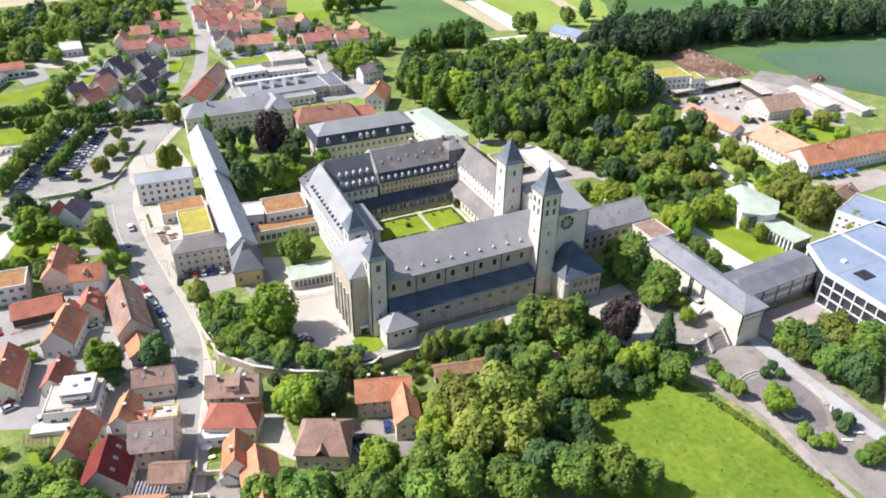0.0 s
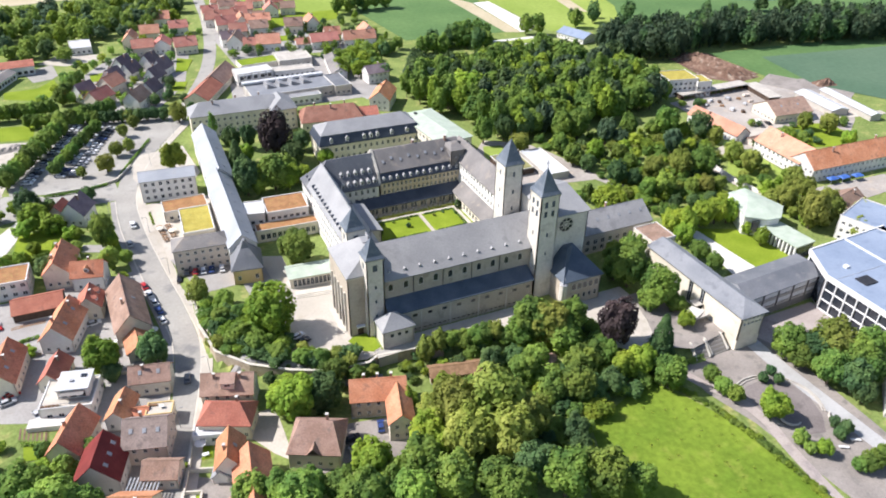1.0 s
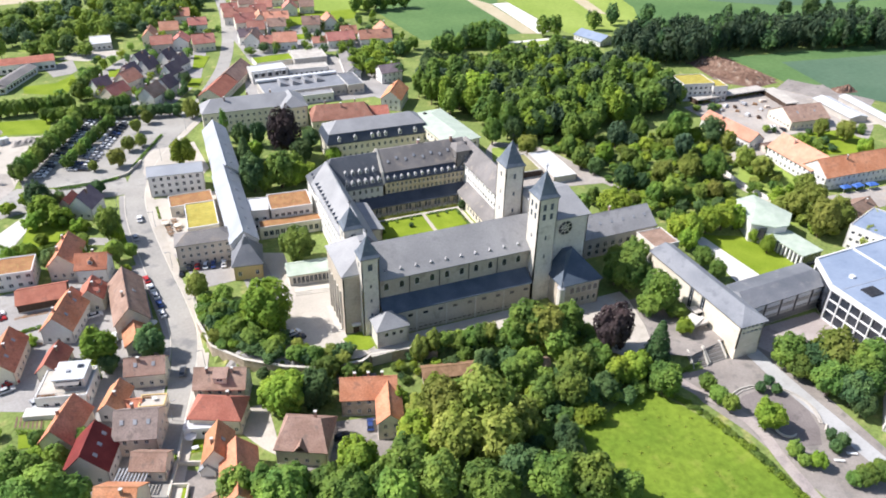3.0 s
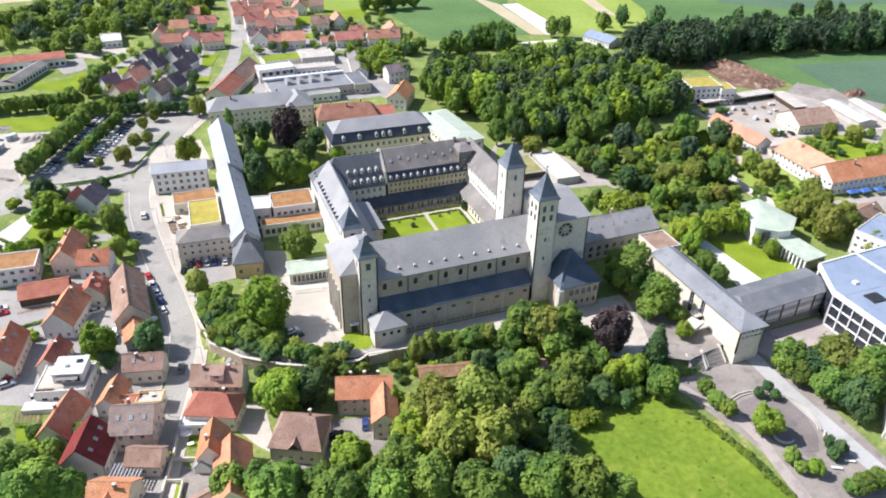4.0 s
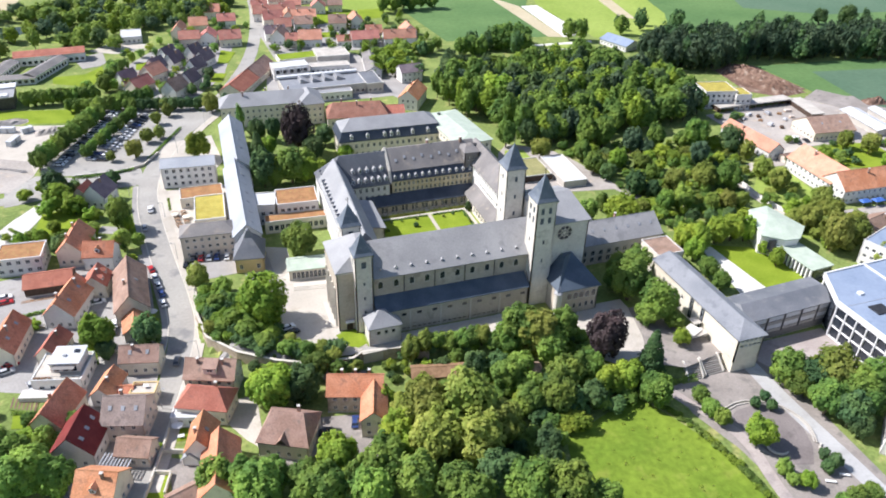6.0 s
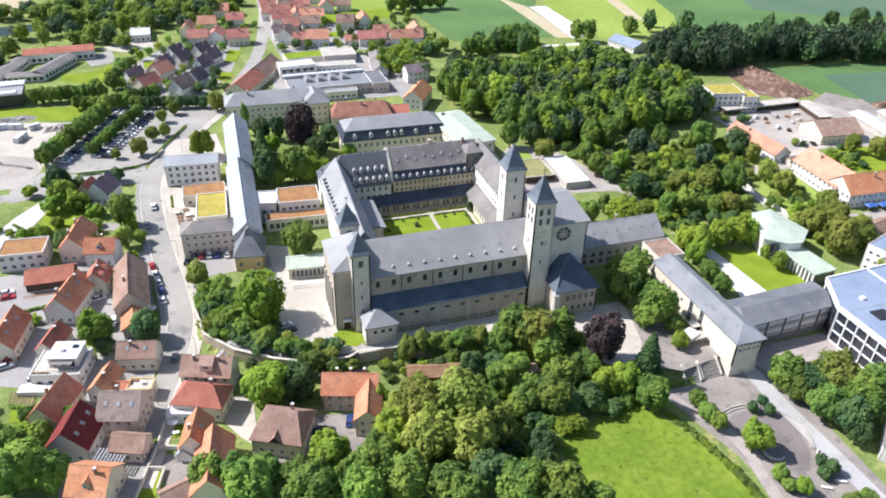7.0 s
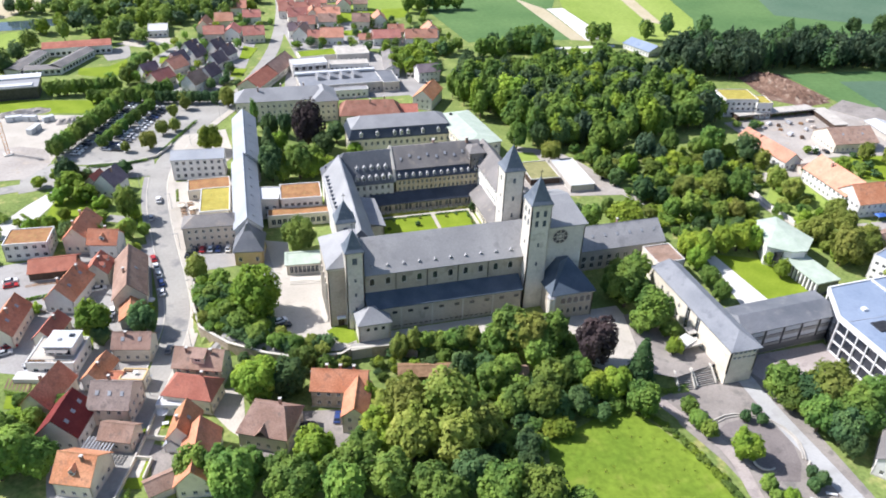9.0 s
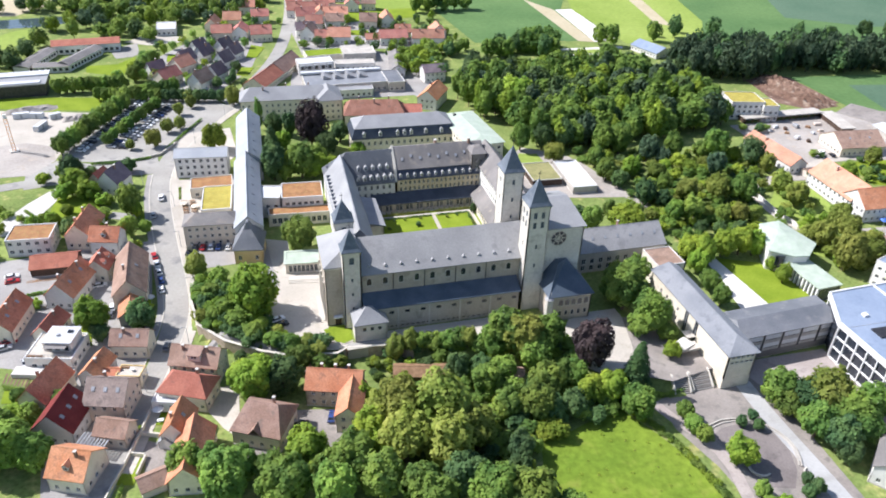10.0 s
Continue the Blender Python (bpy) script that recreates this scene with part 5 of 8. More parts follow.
walkn = thing("cloister_walk_north", "arcaded cloister walk with a dark slate lean-to roof", "cloister", pose(0, 0, 0))
arc = [x for g in range(10) for x in (0.9 + g * 3.95, 2.3 + g * 3.95)]
block(walkn, 17.2, 59.0, 64.2, 68.0, 3.7, STONE_B, [(x, x + 1.15, 0.6, 3.0) for x in arc if x < 39.2], (), (), ())
part("roof", solid(bmesh.new(), [[(x, y, z) for y, z in ((63.5, 3.5), (68.0, 6.4), (68.0, 6.7), (63.5, 3.8))] for x in (16.9, 59.4)][::-1]), SLATE_K, walkn)

walke = thing("cloister_walk_east", "cloister walk with a lavender-grey slate lean-to roof", "cloister", pose(0, 0, 0))
block(walke, 55.6, 59.5, 24.0, 64.2, 4.4, PLASTER_C, (), (), (), rows(40.2, 2.6, 1.3, (1.0,), 2.2))
part("roof", solid(bmesh.new(), [[(x, y, z) for x, z in ((55.0, 4.3), (59.6, 8.0), (59.6, 8.3), (55.0, 4.6))][::-1] for y in (23.5, 64.4)]), SLATE_W, walke)

east = thing("monastery_east_range", "sunlit cream monastery wing with a weathered slate gable roof", "monastery", pose(0, 0, 0))
block(east, 59.5, 70.0, 22.6, 79.0, 14.6, PLASTER_W, (), rows(56, 3, 1.1, (2.4, 6.0, 9.6, 12.2), 1.5), (), rows(56, 2.3, 1.0, (12.4, 9.0), 1.5))
part("roof", solid(bmesh.new(), [rect(59.0, 70.5, 22.2, 79.5, 14.5), rect(59.0, 70.5, 22.2, 79.5, 14.8), [(64.6, 26.0, 20.2), (65.0, 26.0, 20.2), (65.0, 79.5, 20.2), (64.6, 79.5, 20.2)]]), SLATE_W, east)
stairt = thing("stair_tower", "square slate-hung stair block with a brownish flat-pitched roof", "tower", pose(0, 0, 0))
block(stairt, 56.4, 62.0, 68.5, 76.5, 19.2, SLATE_W, rows(5.6, 1.8, 0.8, (13.0, 16.0), 1.3), (), (), rows(8, 2.4, 0.8, (13.0, 16.0), 1.3))
part("roof", solid(bmesh.new(), [rect(56.0, 62.4, 68.1, 76.9, 19.2), rect(56.0, 62.4, 68.1, 76.9, 19.5), rect(58.0, 60.5, 72.0, 73.5, 21.2)]), SLATE_W, stairt)

# cloister garden
patch("cloister_lawn", [(17.0, 24), (55.4, 24), (55.4, 64.1), (17.0, 64.1)], LAWN, 0.03, "mown cloister garden lawn", "lawn")
for nm, a, b, w in (("garden_path", (18, 60.2), (55, 60.2), 1.5), ("garden_path", (54.2, 24), (54.2, 59.4), 1.4), ("garden_path", (39.4, 25), (39.4, 59.4), 1.4), ("garden_path", (19, 44), (53.4, 44), 1.2), ("garden_path", (18, 62.9), (55, 62.9), 0.9)):
    strip(nm, [a, b], w, PAVE_L, 0.055, "pale gravel path in the cloister garden", "path")
for i, (x, y, r, h) in enumerate([(32, 52.5, 1.1, 1.8), (21, 51.5, 0.9, 1.3), (44, 56.6, 0.7, 1.2), (24, 57.4, 0.6, 0.9), (28, 57.4, 0.6, 0.9), (34, 57.5, 0.6, 0.9), (48, 57.3, 0.6, 1.0), (52.4, 55, 0.7, 1.2), (52.4, 50, 0.7, 1.2), (54.8, 58, 1.5, 4.5)]):
    tree(x, y, r, h, ("LEAF_D", "LEAF", "LEAF_Y")[i % 3], "bush", "cloister garden shrubs")

# ---- buildings beside the street, on the abbey's west side ----
GP = "abbey outbuildings"
house(-25.7, 124.0, 89, 47.2, 9.5, 9, 13.2, tiles=SLATE_P, wall=PLASTER_W, label="long white abbey building with a pale grey slate roof", floors=3, chim=0, name="long_building", category="building", group=GP, lights=5)
house(-27.6, 74.7, 89, 53.0, 9, 9, 13.0, tiles=SLATE_P, wall=PLASTER_W, label="long white abbey building with a pale blue-grey slate roof", floors=3, chim=0, name="long_building", category="building", group=GP, lights=7)
house(-40.2, 57.0, -4, 18.2, 8.2, 8.5, 11.2, roof="hip", tiles=SLATE_W, wall=PLASTER_P, label="rosy-beige abbey building with small square windows", floors=3, gap=2.4, ww=1.0, wh=1.2, chim=0, name="building", category="building", group=GP, storey=2.6)
house(-44.6, 112.2, -5, 20.2, 9.0, 9.0, 10.9, tiles=SLATE_P, wall=PLASTER_W, label="white three-storey abbey building with dark windows and a low slate roof", floors=3, gap=2.7, ww=1.25, wh=1.6, chim=0, name="building", category="building", group=GP, storey=2.75, base=1.1)
flat_house(-39.0, 79.9, -2, 10.7, 18.8, 4.6, GREENROOF, PLASTER_C, "low abbey building with a yellow sedum roof", 1, rim=WHITE, group=GP)
flat_house(-41.2, 94.8, 1, 15.8, 9.6, 4.2, SEDUM_R, PLASTER_C, "low abbey building with a wide russet sedum roof", 1, group=GP)
flat_house(-20.0, 74.0, -10, 9.0, 10, 8, METAL_W, PLASTER_W, "white cube-shaped abbey annex", 2, group=GP)
flat_house(-8.0, 73.5, -3, 15.0, 12, 8, SEDUM_R, PLASTER_W, "white abbey wing with a russet planted flat roof", 2, 2.2, 1.4, 1.3, group=GP, rim=WHITE, storey=3.6, base=1.4)
flat_house(-10.0, 64.6, -3, 22.0, 5.5, 4.5, SEDUM_R, PLASTER_C, "low glazed abbey wing with a russet planted roof", 1, 2.0, 1.5, 2.2, group=GP)
gate = thing("gatehouse", "ochre gatehouse with a steep dark pyramid slate roof", "gatehouse", pose(-28.2, 44.5, land(-28.2, 44.5), 0, 0, -8) @ Matrix.Translation((-4.5, -5.5, 0)))
walls(gate, 9, 11, 5.5, PLASTER_Y, ([(1.2, 2.3, 1.5, 3.2), (6.7, 7.8, 1.5, 3.2)], [(4, 7, 0, 3.6)], (), ()))
part("roof", solid(bmesh.new(), [rect(-0.6, 9.6, -0.6, 11.6, 5.4), rect(-0.6, 9.6, -0.6, 11.6, 5.7), rect(3.2, 5.8, 3.8, 7.2, 11.0), rect(4.2, 4.8, 4.6, 6.4, 13.4)]), SLATE, gate)
walk_c = flat_house(-10.2, 33.2, -5, 14.0, 7.0, 4.0, COPPER, PLASTER_C, "low glazed porch building with a pale green copper roof", 1, 1.36, 1.16, 2.7, base=0.5, name="porch_building", rim=COPPER, edge=0.25, over=0.6)
steps = thing("forecourt_steps", "wide low pale stone steps before the glazed porch", "steps", pose(-11.0, 25.6, 0.06, 0, 0, -7))
for k in range(3):
    part("tread", a_box(-6.0, 6.0, -1.9 + 0.65 * k, 1.9, 0.16 * k, 0.16 * k + 0.16), STONE_TRIM, steps)
house(-6.5, 170.0, -2, 43, 13, 10, 14.5, roof="hip", tiles=SLATE_L, wall=PLASTER_C, label="long cream three-storey school wing with a pale slate hipped roof", floors=3, chim=3, name="building", category="building", group=GP, hip=5, gap=2.7)
house(13.0, 167.5, 90, 17, 12, 10, 14.3, roof="hip", tiles=SLATE_L, wall=PLASTER_C, label="cream end pavilion with a pale slate hipped roof", floors=3, chim=0, name="building", category="building", group=GP, hip=4)
man = thing("mansard_building", "cream abbey house with a dark blue mansard roof and white dormers", "building", pose(40.0, 122.5, 0, 0, 0, -1) @ Matrix.Translation((-22.5, -8, 0)), GP)
walls(man, 45, 16, 8.5, PLASTER_C, (rows(45, 2.6, 1.1, (1.6, 5.2), 1.8), rows(16, 2.8, 1.1, (1.6, 5.2), 1.8), rows(45, 2.6, 1.1, (1.6, 5.2), 1.8), rows(16, 2.8, 1.1, (1.6, 5.2), 1.8)))
part("mansard", solid(bmesh.new(), [rect(-0.5, 45.5, -0.5, 16.5, 8.4), rect(-0.5, 45.5, -0.5, 16.5, 8.7), rect(1.0, 44.0, 1.6, 14.4, 12.4)]), SLATE_K, man, "steep blue-black mansard skirt")
mr = part("roof", solid(bmesh.new(), [rect(0.8, 44.2, 1.4, 14.6, 12.4), rect(0.8, 44.2, 1.4, 14.6, 12.6), [(6, 7.9, 16), (39, 7.9, 16), (39, 8.1, 16), (6, 8.1, 16)]]), SLATE_L, man)
for x in (5, 12, 19.5, 22.5, 25.5, 32, 39):
    dormer(man, pose(x, -0.1, 9.4), 1.3, 1.6, 1.6, SLATE_L)
house(33.0, 152.0, -8, 28, 15, 7, 12, roof="hip", tiles=TILE_K, wall=PLASTER_C, label="large rust-brown tiled abbey barn", floors=2, chim=3, name="barn", category="barn", group=GP, hip=3)
house(51.5, 153.0, -8, 9, 9, 5.5, 8, tiles=TILE_R, wall=PLASTER_C, label="small red-tiled barn annex", chim=0, name="barn", category="barn", group=GP)
cop = thing("copper_roof_hall", "large hall with a pale green copper roof", "hall", pose(69.0, 113.0, 0, 0, 0, -84) @ Matrix.Translation((-18.0, -8.0, 0)), GP)
walls(cop, 36, 16, 11.0, PLASTER_C, (rows(36, 3, 1.4, (5, 8), 1.4), rows(16, 3, 1.4, (5, 8), 1.4), (), ()))
hip_roof(cop, 36, 16, 11.0, 12.6, COPPER, 0.6, 6)
part("roof_hatch", a_box(4, 5.5, 5, 6.2, 11.9, 12.7), IRON, cop)

# ---- school quarter ----
house(89.8, 18.0, 0.5, 37.6, 14.2, 8.0, 12.7, tiles=SLATE_N, wall=PLASTER_G, label="grey-stuccoed abbey wing with a slate roof and skylights", floors=2, gap=3.1, ww=1.5, wh=1.9, chim=1, name="building", category="building", group=GP, lights=8, storey=2.6, base=0.8)
school = thing("school_building", "long pale school building with a grey low-hipped roof and slit windows", "school", pose(96.0, -46.9, 0))
sl = [(a, a + 1.0, z, z + 1.5) for a in (26, 29.5, 32.5, 36) for z in (1.0, 4.2)]
hl = [(15.5, 17.3, -1.5 + 1.6, 7.6), (20.8, 22.6, 0.1, 7.6)]
end = [(1.0 + 1.5 * i, 2.1 + 1.5 * i, z, z + 0.9) for i in range(5) for z in (6.9, 5.2)]
walls(school, 8.6, 43, 8.5, PLASTER_C, (end, rows(43, 2.4, 1.6, (1.2, 4.6), 1.6), (), [(43 - b, 43 - a, c, d) for a, b, c, d in sl + hl]))
part("plinth", a_box(-0.05, 8.65, -0.05, 43.05, -4.5, 0.2), PLASTER_C, school)
part("roof", solid(bmesh.new(), [rect(-0.7, 9.3, -0.7, 43.5, 8.4), rect(-0.7, 9.3, -0.7, 43.5, 8.7), [(5.2, 5.5, 10.6), (5.6, 5.5, 10.6), (5.6, 43.5, 10.6), (5.2, 43.5, 10.6)]]), SLATE_M, school)
part("canopy", solid(bmesh.new(), [rect(-6.5, -1.0, 11.0, 14.2, 1.9), [(-6.5, 11.0, 2.1), (-1.0, 11.0, 2.7), (-1.0, 14.2, 2.7), (-6.5, 14.2, 2.1)]]), GRAVEL, school, "sloping grey entrance canopy")
part("canopy", solid(bmesh.new(), [rect(-3.0, -0.3, 15.0, 18.2, 3.2), rect(-3.0, -0.3, 15.0, 18.2, 3.5)]), GRAVEL, school)
part("canopy_post", a_box(-5.2, -5.0, 13.3, 13.5, -3.5, 2.6), IRON, school)
part("canopy_post", a_box(-5.2, -5.0, 16.0, 16.2, -3.5, 2.6), IRON, school)
flat_house(103.8, 3.4, 0, 10.0, 10.5, 8.0, TILE_B, PLASTER_C, "brownish flat-roofed connecting block of the school", 1, name="school_annex", category="school")
link = thing("school_link_wing", "school wing with white panel bands and a grey slate roof", "school", pose(124.3, -31.0, -3.5, 0, 0, 3) @ Matrix.Translation((-18, -6, 0)))
bands = [(2.0 + 6.6 * i, 7.6 + 6.6 * i, z, z + 1.9) for i in range(5) for z in (3.4, 6.4)]
walls(link, 36, 12, 9.0, PLASTER_G, (bands, (), bands, ()), frames=False)
for a, b, c, d in bands:
    part("panel", a_box(a + 0.1, b - 0.1, -0.05, 0.2, c + 0.4, d - 0.02), WHITE, link, "pale wall panel")
    part("window", a_box(a + 0.05, b - 0.05, 0.16, 0.22, c + 0.02, c + 0.42), GLASS, link)
for i in range(6):
    part("mullion", a_box(1.25 + 6.6 * i, 1.75 + 6.6 * i, -0.12, 0.0, 2.4, 8.8), IRON, link)
# thin dark sheet just proud of the wall, across the ground floor
part("ground_floor", a_box(1.0, 35.0, -0.03, 0.0, 0.3, 2.6), SLATE_W, link, "dark flat band over the ground floor")
hip_roof(link, 36, 12, 9.0, 11.0, SLATE, 0.5, 2.0)
gym = thing("sports_hall", "modern hall with flat blue-grey roof and white-framed glass front", "hall", pose(136.0, -95.0, -3.5))
plan = [(0, 0), (44, 0), (44, 69), (7.5, 67.4), (0, 54)]
part("body", solid(bmesh.new(), [[(x + (0.6 if x < 1 else 0), y, z) for x, y in plan] for z in (0, 12.0)]), PLASTER_W, gym)
part("roof", solid(bmesh.new(), [[(x, y, z) for x, y in plan] for z in (12.0, 12.5)]), METAL_B, gym, "smooth blue-grey flat roof")
for (ax, ay), (bx, by) in (((0, 0), (0, 54)), ((0, 54), (7.5, 67.4)), ((7.5, 67.4), (44, 69))):
    n = math.hypot(bx - ax, by - ay)
    part("roof_edge", a_box(-0.2, n + 0.2, -0.2, 0.35, 11.2, 12.9), WHITE, gym, at=pose(ax, ay, 0, 0, 0, math.degrees(math.atan2(by - ay, bx - ax))))
part("glass_front", a_box(0.38, 0.55, 0.3, 53.8, 0.3, 11.2), GLASS, gym, "dark glazing")
for i in range(15):
    part("mullion", a_box(-0.15, 0.38, 53.9 - 3.85 * i - 0.35, 53.9 - 3.85 * i, 0, 11.2), WHITE, gym)
for z in (0.2, 3.9, 7.6):
    part("transom", a_box(-0.1, 0.38, 0, 53.5, z, z + 0.32), WHITE, gym)
for k in range(4):
    part("side_glass", a_box(1.0 + 3.4 * k, 3.9 + 3.4 * k, -0.12, 0.1, 1.0 + 0.0, 10.6), GLASS, gym, at=pose(0, 54, 0, 0, 0, math.degrees(math.atan2(13.4, 7.5))))
part("skylight", a_box(6.5, 11.5, 45.0, 49.2, 12.5, 12.9), IRON, gym, "dark square skylight")
part("roof_vent", a_box(9, 10.4, 54.5, 56, 12.5, 13.2), WHITE, gym)
part("roof_seam", a_box(23.6, 24.1, 0, 68.2, 12.5, 12.9), WHITE, gym)
part("roof_seam", a_box(0.3, 24, 51.2, 51.35, 12.5, 12.56), LEAD, gym)
flat_house(186.5, -25.5, -71, 30, 20, 12.4, METAL_B, PLASTER_W, "white school block with square windows under a blue-grey roof", 4, 2.4, 1.2, 1.2, name="school_block", category="school", base=0.8, storey=2.9)
house(121.5, -83.0, 40, 14, 9, 5.5, 8.5, tiles=SLATE_W, wall=PLASTER_W, label="white house with a grey roof beside the square", chim=1, gap=2.6)
chapel = thing("school_chapel", "white school chapel with a pale green copper tent roof", "chapel", pose(151, 6, 0))
ring = [(-9.2, -5.8), (-2.8, -11.0), (2.6, -11.6), (10.2, -5.2), (7.4, 11.6), (-1.4, 11.0)]
part("wall", solid(bmesh.new(), [[(x * 0.95, y * 0.95, z) for x, y in ring] for z in (-0.5, 7.2)]), PLASTER_W, chapel)
part("roof", solid(bmesh.new(), [[(x, y, 7.2) for x, y in ring], [(x, y, 7.6) for x, y in ring], [(x * 0.12 + 1, y * 0.12 + 3, 9.0) for x, y in ring]]), COPPER, chapel, "pale green copper roof")
part("glazing", a_box(-6.6, -3.4, -9.7, -9.2, 2.0, 6.6), GLASS, chapel, at=pose(0, 0, 0, 0, 0, -8))
slat = thing("slatted_hall", "low school hall with white vertical fins and a green copper roof", "hall", pose(147.5, -19.5, 0, 0, 0, 4))
part("body", a_box(0.6, 9, 0, 17, -1, 4.2), GLASS, slat)
part("roof", a_box(-0.3, 9.3, -0.3, 17.3, 4.2, 4.6), COPPER, slat)
for i in range(11):
    part("fin", a_box(-0.1, 0.6, 0.2 + 1.6 * i, 0.8 + 1.6 * i, -1, 4.2), WHITE, slat)
patch("school_lawn", [(129, 10), (142, 4.5), (147.4, -3), (147.2, -19), (130, -20.5)], LAWN, 0.05, "mown courtyard lawn of the school", "lawn", level=0.0)
patch("courtyard_paving", [(125.5, 12), (129, 10), (131, -20.5), (120.0, -21.5)], FLEECE, 0.08, "pale paved terrace beside the lawn", "paving", level=0.0)
slab = thing("shelter_roof", "flat pale concrete shelter on posts beside the school", "shelter", pose(90.8, -33.5, 0, 0, 0, 24))
part("slab", a_box(-3.0, 3.0, -2.0, 2.0, 2.6, 2.85), CONCRETE, slab)
for x in (-2.6, 2.6):
    for y in (-1.7, 1.7):
        part("post", a_box(x - 0.1, x + 0.1, y - 0.1, y + 0.1, -0.1, 2.6), IRON, slab)
low_wall = thing("garden_edging", "row of pale stones before the arcade", "edging", pose(18, 63.7, 0))
for i in range(18):
    part("stone", a_box(0.4 + 2.05 * i, 1.9 + 2.05 * i, -0.25, 0.15, 0, 0.45), STONE_TRIM, low_wall)

# ---- village houses along the street ----
OH = "orange-tiled village house with plastered walls"
house(-83.6, 69.4, 79, 14.5, 8.4, 5.5, 9.8, tiles=TILE_O, wall=PLASTER_C, label="orange-tiled village house with a beige gable", chim=2)
house(-75.4, 61.5, -14, 9.6, 7.6, 5.5, 9.0, tiles=TILE_O, wall=PLASTER_W, label="orange-tiled wing of a village house", chim=1, dormers=1)
house(-65.8, 37.4, 93, 23.4, 9.6, 5.6, 10.5, tiles=TILE_B, wall=PLASTER_C, label="large brown-tiled village house with its gable to the yard", floors=2, chim=1, lights=1)
house(-64.5, 21.5, 94, 8.0, 7.0, 3.2, 6.0, tiles=TILE_O, wall=PLASTER_C, label="low orange-tiled annex of a house", floors=1, chim=0)
house(-83.5, 37.0, 72, 15.5, 8.8, 5.2, 9.6, tiles=TILE_O, wall=PLASTER_W, label="long orange-tiled house with white gable", chim=2, lights=2)
house(-76.0, 46.0, 80, 8.0, 7.0, 5.0, 8.5, tiles=TILE_R, wall=PLASTER_C, label="small red-tiled house with dark dormers", chim=1, dormers=2)
house(-86.3, 17.9, 72, 9.8, 6.0, 3.5, 6.4, tiles=TILE_R, wall=PLASTER_C, label="low rust-red tiled house beside a yard", floors=1)
house(-90.8, 53.1, -1, 14.0, 9.0, 3.2, 5.5, tiles=TILE_R, wall=DARKWOOD, label="open timber shed with a dull red roof", floors=0, chim=0, name="shed", category="shed", group="sheds")
house(-98.4, 23.0, 80, 15.2, 7.4, 5, 8.9, tiles=TILE_O, wall=PLASTER_C, label=OH, lights=2)
house(-82.2, -11.3, 67, 12.4, 7.6, 5, 9.2, tiles=TILE_O, wall=PLASTER_C, label="tall orange-tiled house with a plain grey gable", chim=1)
house(-62.5, 4.5, -13, 10.3, 6.6, 5, 8.0, tiles=TILE_B, wall=PLASTER_C, label="brown-tiled house set end-on to the street", chim=1, lights=2)
house(-70.8, -4.8, 68, 9.0, 5.6, 4.0, 6.6, tiles=TILE_O, wall=PLASTER_W, label="small orange-tiled house with white walls", chim=1)
house(-65.2, -18.3, -16, 10.0, 10.4, 6, 10.4, tiles=TILE_N, wall=PLASTER_P, label="grey-brown tiled house with a rosy windowed gable", chim=1, lights=3)
house(-76.2, -23.6, 73, 11.0, 10.0, 5, 10, tiles=TILE_D, wall=PLASTER_W, label="steep dark-red roofed house with white walls", chim=0, lights=3)
house(-63.5, -29.8, -22, 8.0, 6.0, 4, 6.5, tiles=TILE_B, wall=PLASTER_P, label="small brown-tiled annex with plastered walls", chim=0, floors=1)
house(-70.6, -40.4, -22, 9.0, 9.8, 5.0, 9.2, tiles=TILE_O, wall=PLASTER_C, label="bright orange-tiled house beside the street", chim=1, dormers=1)
house(-44.0, -9.1, -20, 13.2, 7.9, 6, 9.6, tiles=TILE_B, wall=PLASTER_C, label="reddish-brown tiled house with a wide dormer", chim=2, wide=(5.2, 8.6))
house(-46.3, -18.9, -24, 13.0, 8.2, 5.0, 9.0, roof="hip", tiles=TILE_R, wall=PLASTER_C, label="red-tiled hipped house beside the street", chim=1, hip=3)
house(-48.2, -32.2, 77, 9.4, 6.3, 5, 8.9, tiles=TILE_O, wall=PLASTER_W, label="narrow steep-roofed house with orange tiles", chim=1, lights=1)
house(-44.9, -43.0, 83, 17.0, 8.4, 4.5, 8.8, tiles=TILE_O, wall=PLASTER_C, label="long orange-tiled barn house", chim=0, floors=1)
house(-52.8, -47.0, 20, 8.0, 5.0, 2.6, 4.2, tiles=TILE_B, wall=PLASTER_P, label="low brown-tiled outbuilding with plastered walls", floors=0, chim=0, name="outbuilding", category="shed", group="sheds")
house(-27.5, -35.5, -26, 12.4, 11.6, 5.0, 10.3, roof="hip", tiles=TILE_B, wall=PLASTER_P, label="brown-tiled hipped house with a front gablet", chim=1, hip=2.2, gablet=(4.6, 7.8))
house(-8.6, -26.5, -17, 14.4, 8.3, 6, 9.5, tiles=TILE_O, wall=PLASTER_S, label="orange-tiled rubble-stone house with a cross wing", chim=3)
house(-5.6, -34.4, 75, 12.6, 6.2, 6, 8.7, tiles=TILE_O, wall=PLASTER_C, label="orange-tiled cross wing with a cream gable", chim=0)
house(15.5, -23.8, -12, 15.0, 5.0, 2.4, 3.6, tiles=WOOD, wall=WOOD, label="low garden shed with a brown tiled roof", floors=0, chim=0, name="shed", category="shed", group="sheds")
house(39.5, -31.1, -12, 6.5, 6.0, 2.4, 4.4, tiles=TILE_B, wall=WOOD, label="brown-roofed timber garden hut", floors=0, chim=0, name="garden_hut", category="hut", group="sheds")
house(-77.6, 104.0, 65, 10.0, 8.5, 5, 9.5, tiles=TILE_G, wall=PLASTER_W, label="small white house with a steep dark roof", chim=1)
